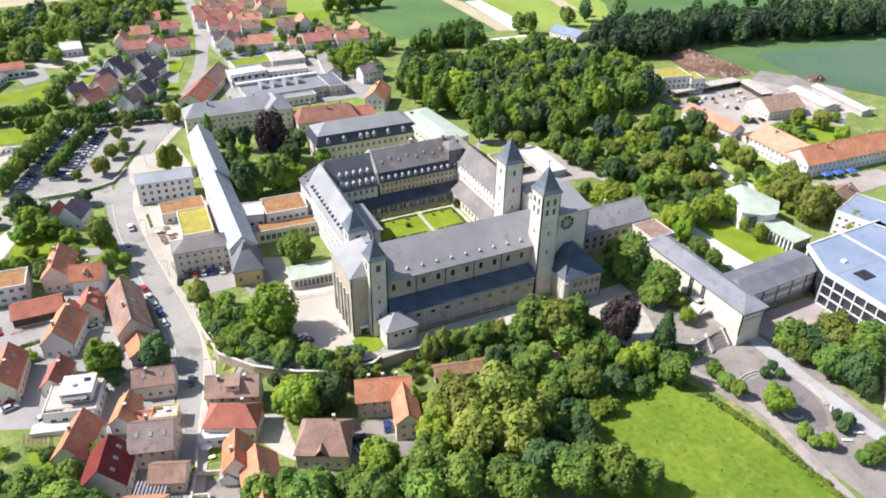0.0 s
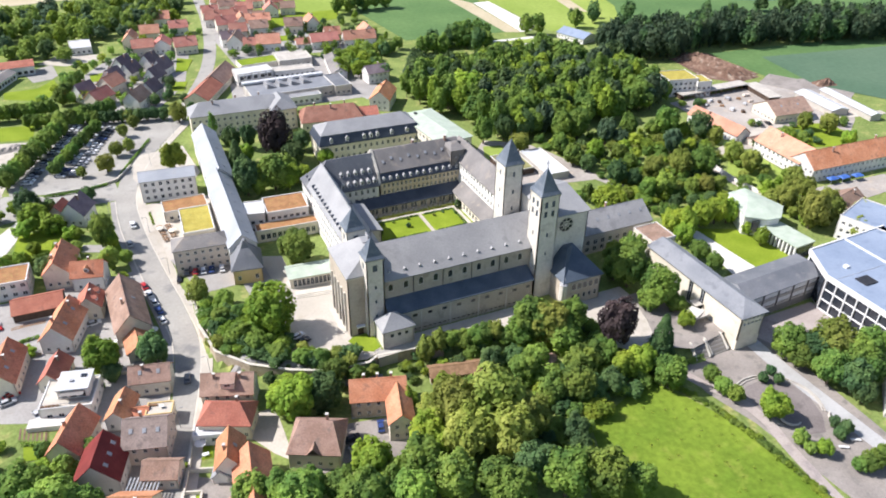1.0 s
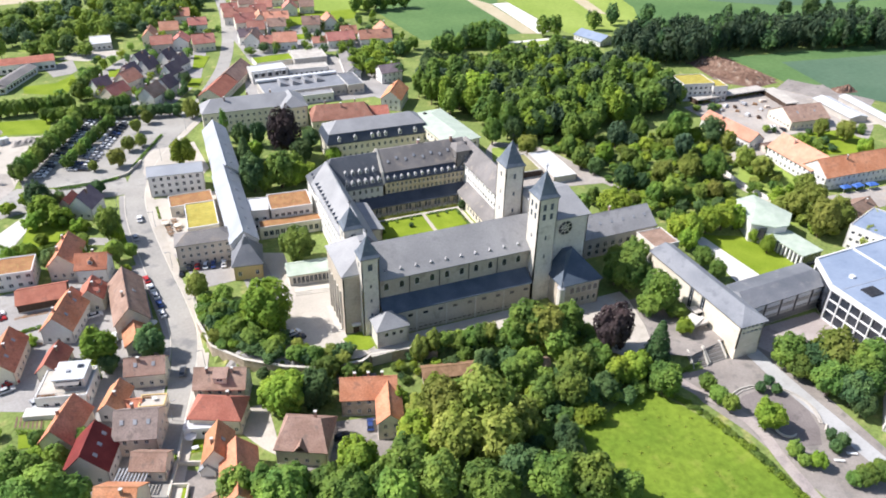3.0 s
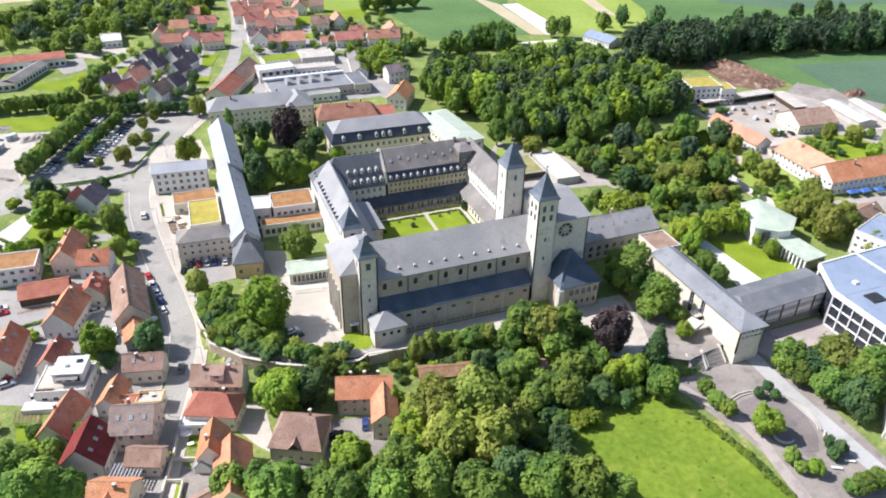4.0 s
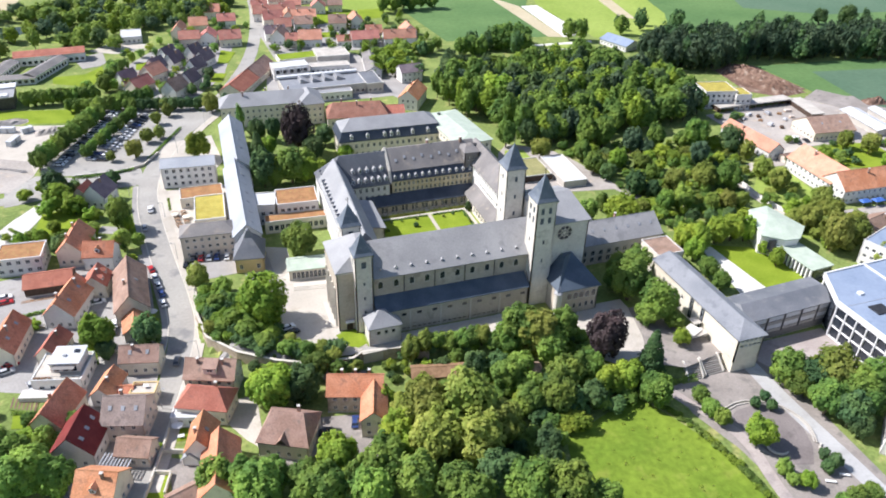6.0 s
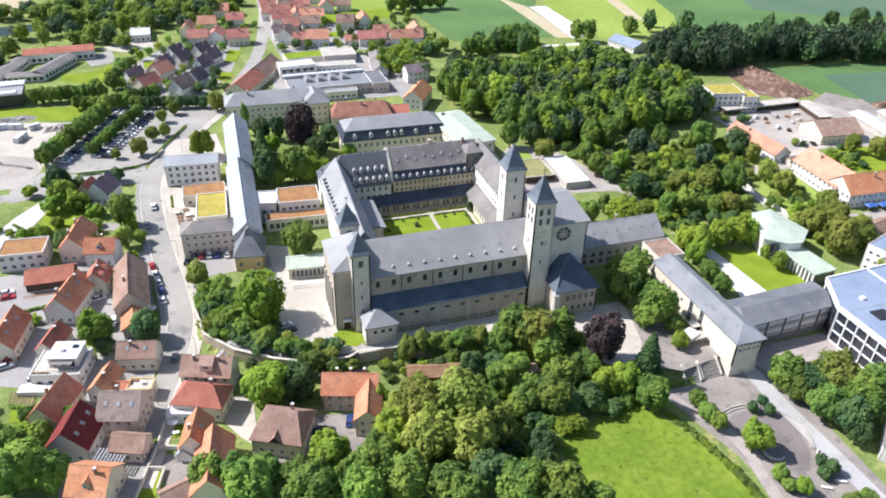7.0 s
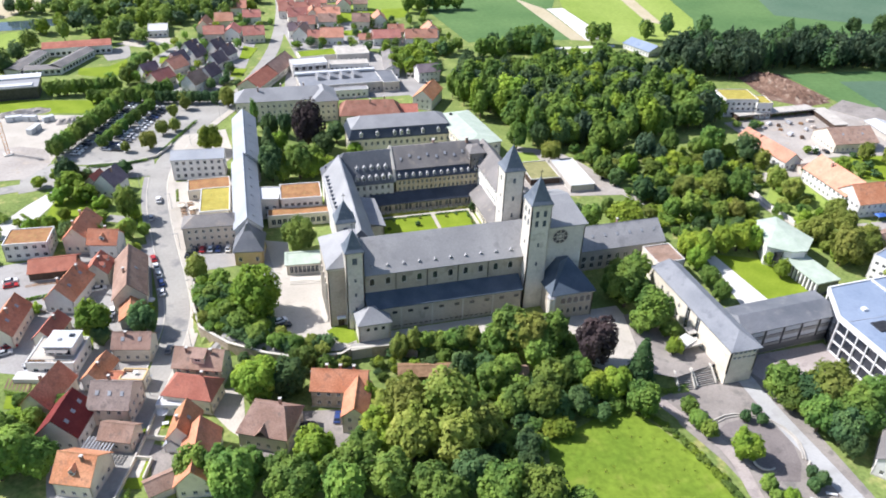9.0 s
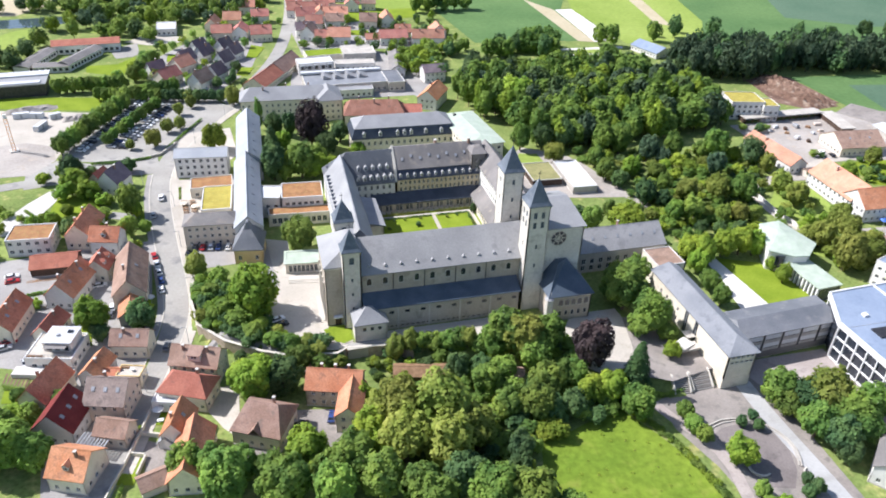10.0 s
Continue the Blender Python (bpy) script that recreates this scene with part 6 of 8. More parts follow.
house(-83.5, 108.5, 65, 7.0, 6.0, 3.5, 6.5, tiles=TILE_R, wall=PLASTER_C, label="small annex with a dull red roof", chim=0, floors=1)
flat_house(-100.0, 67.0, -4, 14.0, 10.5, 6, SEDUM_R, PLASTER_W, "flat-roofed modern house with a white-railed roof terrace", 2, rim=WHITE, group="village houses")
modern = flat_house(-82.6, 6.0, -14, 13.0, 11.5, 4.2, GRAVEL, PLASTER_W, "modern white flat-roofed house with terraces", 1, rim=WHITE, group="village houses")
part("upper_storey", a_box(4.2, 11.8, 3.4, 10.4, 4.2, 7.2), PLASTER_W, modern)
part("upper_roof", a_box(3.9, 12.1, 3.1, 10.7, 7.2, 7.45), METAL_W, modern)
part("terrace_floor", a_box(0.4, 4.0, 0.4, 11.0, 4.3, 4.36), PAVE_L, modern)
part("terrace_floor", a_box(4.0, 12.6, 0.4, 3.0, 4.3, 4.36), PAVE_L, modern)
part("lower_terrace", a_box(-2.6, 13.6, -3.4, -0.1, -0.5, 1.6), CONCRETE, modern, "pale concrete terrace")
part("awning", a_box(5.0, 11.0, 1.6, 3.3, 6.6, 6.7), SLATE_W, modern)
part("roof_vent", a_box(7.0, 7.8, 6.0, 6.8, 7.45, 7.9), LEAD, modern)
part("roof_hatch", a_box(9.4, 10.8, 7.6, 8.8, 7.45, 7.75), GLASS, modern)
for i in range(5):
    part("planter", a_box(0.6 + 0.9 * i, 1.2 + 0.9 * i, 0.5, 1.1, 4.36, 4.9), WOOD, modern)
for i in range(3):
    part("window", a_box(5.0 + 2.3 * i, 6.4 + 2.3 * i, 3.32, 3.42, 4.7, 6.6), GLASS, modern)
flat_house(-51.6, -21.0, -17, 7.5, 4.0, 3.2, METAL_W, PLASTER_W, "low white flat-roofed annex", 1, rim=WHITE, group="village houses")
terrace = flat_house(-61.9, -8.7, -15, 6.6, 4.6, 3.6, PAVE_L, PLASTER_C, "low annex with a sunny roof terrace", 1, rim=PLASTER_Y, group="village houses")
part("terrace_bench", a_box(0.6, 2.6, 3.2, 3.7, 3.7, 4.15), WOOD, terrace)
part("terrace_table", a_box(3.2, 4.4, 2.0, 2.9, 4.3, 4.4), WHITE, terrace)
part("table_leg", a_box(3.7, 3.9, 2.35, 2.55, 3.7, 4.3), LEAD, terrace)
house(-66.5, -7.2, -15, 3.8, 3.6, 3.0, 4.2, tiles=TILE_O, wall=PLASTER_C, label="small orange-tiled lean-to beside a terrace", floors=0, chim=0, name="shed", category="shed", group="sheds")
pergola = thing("pergola", "grey slatted pergola over a house terrace", "pergola", pose(-68.2, -32.6, land(-68.2, -32.6), 0, 0, -22))
for i in range(9):
    part("slat", a_box(-3.6 + 0.85 * i, -3.25 + 0.85 * i, -2.4, 2.4, 3.2, 3.35), LEAD, pergola)
for x in (-3.6, 3.4):
    for y in (-2.2, 2.2):
        part("post", a_box(x - 0.08, x + 0.08, y - 0.08, y + 0.08, 0, 3.05), LEAD, pergola)
    part("beam", a_box(x - 0.1, x + 0.1, -2.4, 2.4, 3.05, 3.2), LEAD, pergola)


def fence_wall(pts, h, t, material, label, name="garden_wall"):
    ob = thing(name, label, "wall", pose(0, 0, 0), "garden walls")
    for (ax, ay), (bx, by) in zip(pts, pts[1:]):
        n = math.hypot(bx - ax, by - ay)
        z = min(land(ax, ay), land(bx, by))
        seg = part("wall_length", a_box(0, n, -t / 2, t / 2, -0.6, h), material, ob, at=pose(ax, ay, z, 0, 0, math.degrees(math.atan2(by - ay, bx - ax))))
        part("coping", a_box(-0.05, n + 0.05, -t / 2 - 0.06, t / 2 + 0.06, h, h + 0.1), STONE_TRIM, seg)


fence_wall([(-58.2, -30), (-60.6, -38.5), (-66, -56)], 1.3, 0.3, PLASTER_C, "pale plastered garden wall along the street")
fence_wall([(-56.4, -22.5), (-58.0, -30.0), (-52.5, -32.0)], 1.4, 0.3, PLASTER_C, "pale garden wall round a small lawn")
fence_wall([(-72, 14), (-66, 12), (-67, 4)], 1.2, 0.25, PLASTER_G, "grey garden wall beside the lawn")
fence_wall([(-57, 144), (-63, 132.5), (-72, 129), (-89, 129)], 1.0, 0.4, PLASTER_G, "low grey wall beside the side street")
fence_wall([(172.4, 50), (171, 33), (173, 20.8)], 1.6, 0.35, PLASTER_W, "pale wall beside the farm track")
fence_wall([(149.5, -20), (160, -21), (164, -12)], 1.6, 0.3, PLASTER_C, "pale wall beside the slatted hall")
house(-50.7, -34.3, 70, 4.4, 4.0, 2.3, 4.2, tiles=LEAD, wall=PLASTER_W, label="small garden house with a blue-grey metal roof", floors=0, chim=0, name="garden_hut", category="hut", group="sheds")
fence_wall([(-97.5, 24.5), (-94.9, 32.8), (-90.5, 30.5)], 1.6, 0.3, PLASTER_S, "rubble garden wall beside a yard")
fence_wall([(-60.2, -36.2), (-56.2, -37.6), (-57.8, -43.5)], 1.2, 0.3, PLASTER_C, "pale garden wall round a lawn")
railing = thing("terrace_railing", "thin metal railing round a house terrace", "railing", pose(-82.6, 6.0, land(-82.6, 6.0) + 4.6, 0, 0, -14))
for i in range(12):
    part("post", a_box(-6.3 + 1.1 * i, -6.24 + 1.1 * i, -5.6, -5.54, 0, 1.0), LEAD, railing)
part("rail", a_box(-6.3, 6.2, -5.62, -5.52, 1.0, 1.07), LEAD, railing)


def parasol(x, y, h, material, label):
    ob = thing("parasol", label, "parasol", pose(x, y, land(x, y)), "garden parasols")
    part("pole", a_box(-0.04, 0.04, -0.04, 0.04, 0, h), LEAD, ob)
    part("canopy", solid(bmesh.new(), [[(1.5 * math.cos(a), 1.5 * math.sin(a), h - 0.45) for a in [i * 0.785 for i in range(8)]], [(0, 0, h)]]), material, ob)


parasol(-54.2, -23.2, 2.4, PLASTER_W, "cream parasol on a small garden lawn")
parasol(-60.5, 26.0, 2.4, LAWN, "green parasol beside a house")
parasol(-59.6, 23.6, 2.4, LAWN, "green parasol beside a house")
parasol(-60.0, 28.4, 2.4, PLASTER_W, "cream parasol beside a house")
for x, y, n, t in ((-93.0, 46.7, 7, 0), (-97.0, 46.5, 4, 6)):
    logs = thing("log_pile", "low pile of stacked firewood in a yard", "wood pile", pose(x, y, land(x, y), 0, 0, t), "firewood piles")
    for i in range(4):
        part("log", solid(bmesh.new(), [[(u, -0.6 + 0.4 * i + 0.2 * math.cos(a), 0.2 + 0.2 * math.sin(a)) for a in [k * 1.047 for k in range(6)]] for u in (-n / 2, n / 2)]), WOOD, logs)

def terrace_table(x, y, turn):
    """A wooden table between two benches."""
    ob = thing("terrace_table", "wooden table with two benches on the pale terrace", "table", pose(x, y, 0.12, 0, 0, turn), "terrace tables")
    part("tabletop", a_box(-1.0, 1.0, -0.4, 0.4, 0.70, 0.76), WOOD, ob)
    for u in (-0.8, 0.7):
        part("trestle", a_box(u, u + 0.1, -0.35, 0.35, 0, 0.70), DARKWOOD, ob)
    for v in (-0.95, 0.65):
        part("bench_seat", a_box(-1.0, 1.0, v, v + 0.3, 0.42, 0.47), WOOD, ob)
        for u in (-0.8, 0.7):
            part("bench_leg", a_box(u, u + 0.1, v + 0.03, v + 0.27, 0, 0.42), DARKWOOD, ob)


for i in range(9):
    terrace_table(-51.6 + 2.9 * (i % 2) + 0.35 * (i // 2), 86.8 - 2.6 * (i // 2), 12 * (i % 3) - 8)
for x, y in ((-51.6, 84.4), (-47.6, 81.6)):
    parasol(x, y, 2.6, PLASTER_C, "cream parasol over a table on the pale terrace")

# ---- farm and workshops on the east ----
GF = "farm buildings"
house(206.5, 41.0, 88, 26, 14.0, 6, 11.2, tiles=TILE_S, wall=PLASTER_W, label="salmon-tiled farmhouse wing with white walls", chim=1, lights=6, group=GF)
house(227.5, 26.5, -2, 56, 13.5, 6.2, 11.2, tiles=TILE_O, wall=PLASTER_W, label="long orange-tiled farmhouse with a blank white gable", chim=2, group=GF)
house(202.0, 79.5, 94, 31, 8.5, 4.2, 7.4, tiles=TILE_S, wall=PLASTER_W, label="narrow salmon-tiled stable with white walls", floors=1, chim=1, group=GF)
house(208.5, 61.0, 4, 9, 4.5, 2.6, 3.6, tiles=TILE_B, wall=PLASTER_P, label="low brown-roofed lean-to at the stable end", floors=0, chim=0, name="shed", category="shed", group="sheds")
house(246.0, 82.5, -5, 22, 17.0, 4.5, 9.0, tiles=TILE_B, wall=PLASTER_C, label="brown-tiled barn with a cream gable", floors=1, chim=0, lights=2, name="barn", category="barn", group=GF)
house(276.0, 85.0, -98, 28, 10, 3.0, 4.0, tiles=METAL_W, wall=PLASTER_G, label="long low shed with a white metal roof", floors=0, chim=0, name="shed", category="shed", group=GF)
house(288.5, 78.0, -100, 38, 6, 3.0, 3.8, tiles=METAL_W, wall=PLASTER_G, label="long narrow shed with a bright metal roof", floors=0, chim=0, name="shed", category="shed", group=GF)
flat_house(219.0, 131.0, -12, 17, 15, 9, GREENROOF, PLASTER_W, "white block with a yellow sedum roof", 3, group=GF, storey=2.6)
flat_house(229.0, 124.5, -12, 8, 11, 8, GREENROOF, PLASTER_W, "white annex with a yellow sedum roof", 2, group=GF)


def open_shed(x, y, turn, n, w, bays, label):
    """A long open-fronted shed: back wall, posts, a low flat roof."""
    ob = thing("open_shed", label, "shed", pose(x, y, land(x, y), 0, 0, turn) @ Matrix.Translation((-n / 2, -w / 2, 0)), GF)
    part("back_wall", a_box(0, n, w - 0.3, w, 0, 2.6), DARKWOOD, ob)
    part("side_wall", a_box(0, 0.25, 0, w - 0.3, 0, 2.6), DARKWOOD, ob)
    part("side_wall", a_box(n - 0.25, n, 0, w - 0.3, 0, 2.6), DARKWOOD, ob)
    part("roof", solid(bmesh.new(), [rect(-0.4, n + 0.4, -0.6, w + 0.4, 2.6), [(-0.4, -0.6, 3.2), (n + 0.4, -0.6, 3.2), (n + 0.4, w + 0.4, 2.85), (-0.4, w + 0.4, 2.85)]]), GRAVEL, ob)
    for i in range(bays + 1):
        part("post", a_box(i * (n - 0.3) / bays, i * (n - 0.3) / bays + 0.25, 0, 0.25, 0, 2.6), WOOD, ob)


open_shed(236.5, 122.0, 1, 45, 6.5, 12, "long open-fronted farm shed with a grey flat roof")
open_shed(259.5, 109.0, 79, 22, 6, 6, "short open-fronted farm shed with a grey flat roof")
house(195.4, 1.0, 13, 13.4, 10.0, 3, 6.2, tiles=TILE_B, wall=PLASTER_W, label="small brown-roofed bungalow with white walls", floors=1, group=GF)
flat_house(104.2, 77.0, 88, 25.0, 10.4, 2.8, METAL_W, PLASTER_G, "long low garden building with a white roof", 1, group=GF)
flat_house(91.2, 81.5, 88, 16.5, 12.6, 2.8, OLIVE, DARKWOOD, "low timber building with an olive planted flat roof", 0, group=GF)

house(224.0, 235.0, -72, 22, 14, 3.5, 6.0, tiles=METAL_B, wall=PLASTER_W, label="low hall with a blue-grey metal roof among trees", floors=1, chim=0, name="hall", category="hall", group=GF)


CANOPY = mat("blue_tarpaulin", (0.05, 0.13, 0.42), (0.08, 0.18, 0.50), 0.6, 0.5, 3, 0.08, 0.1)
for x, y, t, n in ((207.5, 17.6, 0, 4.5), (213.5, 16.8, 4, 5.0), (220.0, 15.6, -3, 4.5)):
    tent = thing("garden_canopy", "blue tarpaulin canopy on posts beside the farmhouse", "canopy", pose(x, y, land(x, y), 0, 0, t), "blue canopies")
    part("canopy", solid(bmesh.new(), [rect(-n / 2, n / 2, -1.5, 1.5, 2.25), rect(-n / 2, n / 2, -1.5, 1.5, 2.4), rect(-n / 2 + 0.8, n / 2 - 0.8, -0.1, 0.1, 3.0)]), CANOPY, tent)
    for sx in (-n / 2 + 0.1, n / 2 - 0.1):
        for sy in (-1.4, 1.4):
            part("post", a_box(sx - 0.05, sx + 0.05, sy - 0.05, sy + 0.05, 0, 2.3), LEAD, tent)


def pallet_stack(x, y, turn, n, m, h, material, label):
    """Goods under a sheet, on a timber pallet."""
    ob = thing("pallet_stack", label, "stack", pose(x, y, land(x, y) + 0.12, 0, 0, turn), "stacks in the farm yard")
    part("pallet", a_box(-n / 2 - 0.1, n / 2 + 0.1, -m / 2 - 0.1, m / 2 + 0.1, 0, 0.16), WOOD, ob)
    part("load", solid(bmesh.new(), [rect(-n / 2, n / 2, -m / 2, m / 2, 0.16), rect(-n / 2, n / 2, -m / 2, m / 2, h * 0.85), rect(-n / 2 + 0.15, n / 2 - 0.15, -m / 2 + 0.15, m / 2 - 0.15, h)]), material, ob)


for i, (x, y, n, m, h) in enumerate(((226, 111, 3.2, 1.6, 1.4), (230, 108.5, 2.4, 1.6, 1.1), (237, 110, 3.0, 1.8, 1.6), (243, 108.5, 2.2, 1.4, 1.0), (250, 110.5, 3.4, 1.8, 1.3), (228, 97.2, 2.8, 2.0, 1.5), (231.5, 93, 2.4, 1.6, 1.2), (219.7, 107.5, 2.6, 1.5, 1.2), (227.5, 103.8, 2.0, 1.5, 0.9), (246, 103, 2.4, 1.4, 1.1), (240, 101, 2.0, 1.6, 1.2))):
    pallet_stack(x, y, 20 + 37 * i, n, m, h, (METAL_W, DARKWOOD, LEAD, WOOD, PLASTER_P)[i % 5], ("goods under a pale sheet on a timber pallet", "dark timber stacked on a pallet", "grey sheeted goods on a pallet", "sawn planks stacked on a pallet", "pinkish blocks stacked on a pallet")[i % 5])


def ridges(name, x, y, turn, nx, ny, dx, dy, height, bars, label, material, seed):
    """Tipped soil in long uneven ridges."""
    rng = random.Random(seed)
    ob = thing(name, label, "earth", pose(x, y, land(x, y), 0, 0, turn), kind="stuff")
    hb = bmesh.new()
    rows = []
    for j in range(ny + 1):
        v = j / ny
        rows.append([])
        for i in range(nx + 1):
            u = i / nx
            edge = min(1, 6 * u, 6 * (1 - u)) * min(1, 5 * v, 5 * (1 - v))
            z = height * edge * (0.35 + 0.65 * abs(math.sin(math.pi * bars * v + 0.5 * math.sin(5 * u)))) + edge * rng.uniform(-0.25, 0.25) * height
            rows[-1].append(hb.verts.new(((u - 0.5) * dx, (v - 0.5) * dy, max(0.02, z))))
    for a, b in zip(rows, rows[1:]):
        for i in range(nx):
            hb.faces.new([a[i], a[i + 1], b[i + 1], b[i]])
    part("soil", hb, material, ob)


ridges("earth_heap", 267, 155, -82, 30, 30, 50, 21, 4.2, 5, "long furrowed heaps of red-brown earth", EARTH, 4)
ridges("gravel_heap", 306, 109, -10, 12, 10, 13, 9, 2.4, 1, "brown heap of soil beside the track", EARTH, 5)

# ---- houses and workshops to the north ----
GN = "northern village houses"
house(75.3, 207.7, 5, 12, 9.0, 6, 9, tiles=TILE_G, wall=PLASTER_W, label="white house with a violet-grey roof", group=GN)
house(66.5, 172.0, 58, 18, 10.0, 6, 10, tiles=TILE_O, wall=PLASTER_W, label="orange-tiled house behind the abbey", group=GN)
saw = flat_house(26.0, 204.0, 2, 43, 20, 5, SLATE_M, PLASTER_G, "workshop hall with a grey roof and skylight humps", 1, group=GN)
part("roof_strip", a_box(-0.6, 42.8, 17.5, 20.4, 5.5, 6.6), METAL_W, saw, "long white roof strip")
for i in range(4):
    part("roof_light", solid(bmesh.new(), [rect(10 + 6.4 * i, 15.4 + 6.4 * i, 9, 16.5, 5.1), rect(10.2 + 6.4 * i, 10.8 + 6.4 * i, 9, 16.5, 7.2)]), SLATE_L, saw)
row_house = flat_house(13.2, 231.5, 5, 19.5, 11, 6.5, METAL_W, PLASTER_W, "white house row with big windows", 2, group=GN)
for i in range(5):
    part("bay", a_box(0.6 + 3.8 * i, 3.2 + 3.8 * i, -0.9, 0, 3.2, 6.2), WHITE, row_house)
    part("window", a_box(0.9 + 3.8 * i, 2.9 + 3.8 * i, -0.95, -0.9, 3.7, 5.7), GLASS, row_house)
flat_house(21.5, 257.0, 5, 23, 12.5, 3, LAWN, PLASTER_C, "low building with a bright green planted roof", 0, group=GN)
house(-4.0, 235.0, 62, 24, 12, 4, 8.5, tiles=TILE_B, wall=PLASTER_C, label="long brown-roofed barn beside the street", floors=1, chim=0, name="barn", category="barn", group=GN)
house(-15.5, 213.5, 62, 24, 12, 4, 7.8, tiles=TILE_R, wall=PLASTER_C, label="low red-roofed barn beside the street", floors=1, chim=0, name="barn", category="barn", group=GN)
flat_house(41.0, 255.0, -1, 19, 18, 4.5, GRAVEL, PLASTER_G, "grey flat-roofed workshop beside the yard", 1, group=GN)
flat_house(36, 234, -3, 22, 9, 4, GRAVEL, PLASTER_W, "low grey flat-roofed workshop", 1, group=GN)
house(60.0, 233, 81, 38, 8.5, 4.5, 7, tiles=SLATE_W, wall=PLASTER_W, label="grey-roofed workshop end-on to the road", floors=1, chim=0, group=GN)
flat_house(24, 190.5, 0, 30, 6, 4, SLATE_L, PLASTER_W, "low grey-roofed workshop annex", 1, group=GN)
flat_house(52, 203, 2, 9, 20, 5, SLATE, PLASTER_G, "dark flat-roofed workshop annex", 1, group=GN)
rng = random.Random(11)


def far_row(pts, roofs, group, turn, l=(9, 13), w=(8, 10)):
    for i, (x, y) in enumerate(pts):
        k = roofs[i % len(roofs)]
        tiles, word = {"R": (TILE_F, "haze-paled red-tiled"), "O": (TILE_S, "salmon-tiled"), "B": (TILE_B, "brown-tiled"), "G": (TILE_G, "dark-roofed")}[k]
        wall, ww = ((PLASTER_W, "white"), (PLASTER_C, "cream"), (PLASTER_P, "rosy"))[i % 3]
        house(x, y, turn + rng.uniform(-6, 6) + (90 if i % 4 == 3 else 0), rng.uniform(*l), rng.uniform(*w), 5.2, rng.uniform(8.6, 9.8), tiles=tiles, wall=wall, label=f"{word} village house with {ww} walls", group=group, chim=1, gap=3.0)


far_row([(-19.8, 366.2), (-29.9, 333.4), (-36.7, 303.6), (-25.3, 305.4), (-13.1, 298.2), (25.6, 350.8), (39.9, 343.8), (28.4, 339.3)], "OORRROBO", GN, -5)
far_row([(35.8, 321.0), (18.0, 337.6), (75.7, 290.0), (98.0, 288.0)], "BRRO", GN, -5)
for x, y, t, n, w, e, k, m in ((20.1, 351.4, -8, 26, 11, 5.5, 9.8, TILE_F), (38.5, 335.6, -6, 16, 11, 5.5, 9.6, TILE_S), (16.7, 296.3, 70, 12, 9, 5.2, 9.4, TILE_B), (24.5, 287.0, -10, 10, 8, 4.5, 8, TILE_F), (34.0, 285.5, -8, 14, 10, 5.2, 9.6, TILE_S), (55.1, 281.5, -4, 10, 7, 3.5, 6, TILE_F), (67.1, 278.6, -3, 17, 9, 5, 8.8, TILE_F), (88.5, 275.3, -6, 20, 9.5, 5, 9, TILE_F)):
    house(x, y, t, n, w, e, k, tiles=m, wall=PLASTER_W, label="broad clay-tiled village house with white walls", group=GN, chim=2, gap=3.4)
far_row([(14.9, 303.3), (12.9, 370.3), (36.9, 372.2), (53.3, 362.8), (65.8, 364.6), (22.6, 398.8), (48.4, 392.0), (34.4, 408.6)], "GRRRBRRO", GN, -5)
for x, y, t in ((-35.7, 273.7, 52), (-46.8, 261.5, 50), (-30.3, 262.0, 54), (-35.7, 248.0, 52), (-39.6, 226.5, 56), (-56.5, 253.0, 48), (-50.0, 273.0, 50), (-71.0, 235.0, 40)):
    house(x, y, t, 9.6, 7.6, 4.6, 9.2, tiles=TILE_G, wall=PLASTER_W, label="steep violet-grey roofed house with white gables", group=GN, chim=1, gap=3.0)
far_row([(-47.5, 214.5), (-58.0, 242.0), (-64.4, 223.4)], "BOR", GN, 50, (10, 12))
far_row([(31, 361), (58, 318), (22, 318), (71, 322), (27, 385), (60, 384), (-12, 340), (-42, 322)], "RBROBRRO", GN, -5)
far_school = thing("far_school", "low courtyard school with a long red roof", "school", pose(0, 0, 0))

# ---- trees and shrubs ----
for x, y, r, h in [(5.5, -43.8, 6.8, 17.8), (15.4, -47.0, 7.9, 20.5), (14.4, -56.6, 6.6, 17.2), (5.1, -52.9, 6.4, 16.6), (22.3, -52.6, 5.5, 14.4), (1.0, -41.8, 4.8, 12.5)]:
    tree(x, y, r, h, "LEAF_Y", "round", "trees round the abbey")
for x, y, r, h in [(-40.2, -48.6, 4.6, 10.5), (-33.7, -49.7, 4.6, 10.5), (-26.7, -53.3, 4.5, 10.4), (-14.5, -54.9, 4.3, 9.9), (-8.1, -54.2, 5.7, 13.1), (-2.2, -61.5, 5.6, 12.8), (5.9, -65.6, 5.2, 11.9), (21.2, -71.9, 6.2, 14.2), (29.5, -75.2, 6.2, 14.4), (-24.0, -59.2, 5.9, 13.5), (-36.9, -55.2, 6.4, 14.7), (-13.4, -62.9, 5.8, 13.4), (37.1, -79.0, 4.3, 9.9), (8.1, -70.1, 5.5, 12.6), (37.2, -30.7, 3.8, 8.9), (-45.9, -46.3, 4.6, 10.6), (41.2, -46.0, 5.1, 11.7), (31.1, -34.3, 4.3, 10.0), (46.3, -39.7, 5.2, 12.1), (67.6, -51.6, 4.8, 10.6), (55.6, -37.6, 4.2, 9.7), (33.8, -44.4, 4.2, 9.7), (-16.9, -14.8, 4.1, 9.4), (-11.4, -17.8, 3.2, 7.4), (-11.5, 43.6, 6.2, 13.4)]:
    tree(x, y, r, h, "LEAF", "round", "trees round the abbey")
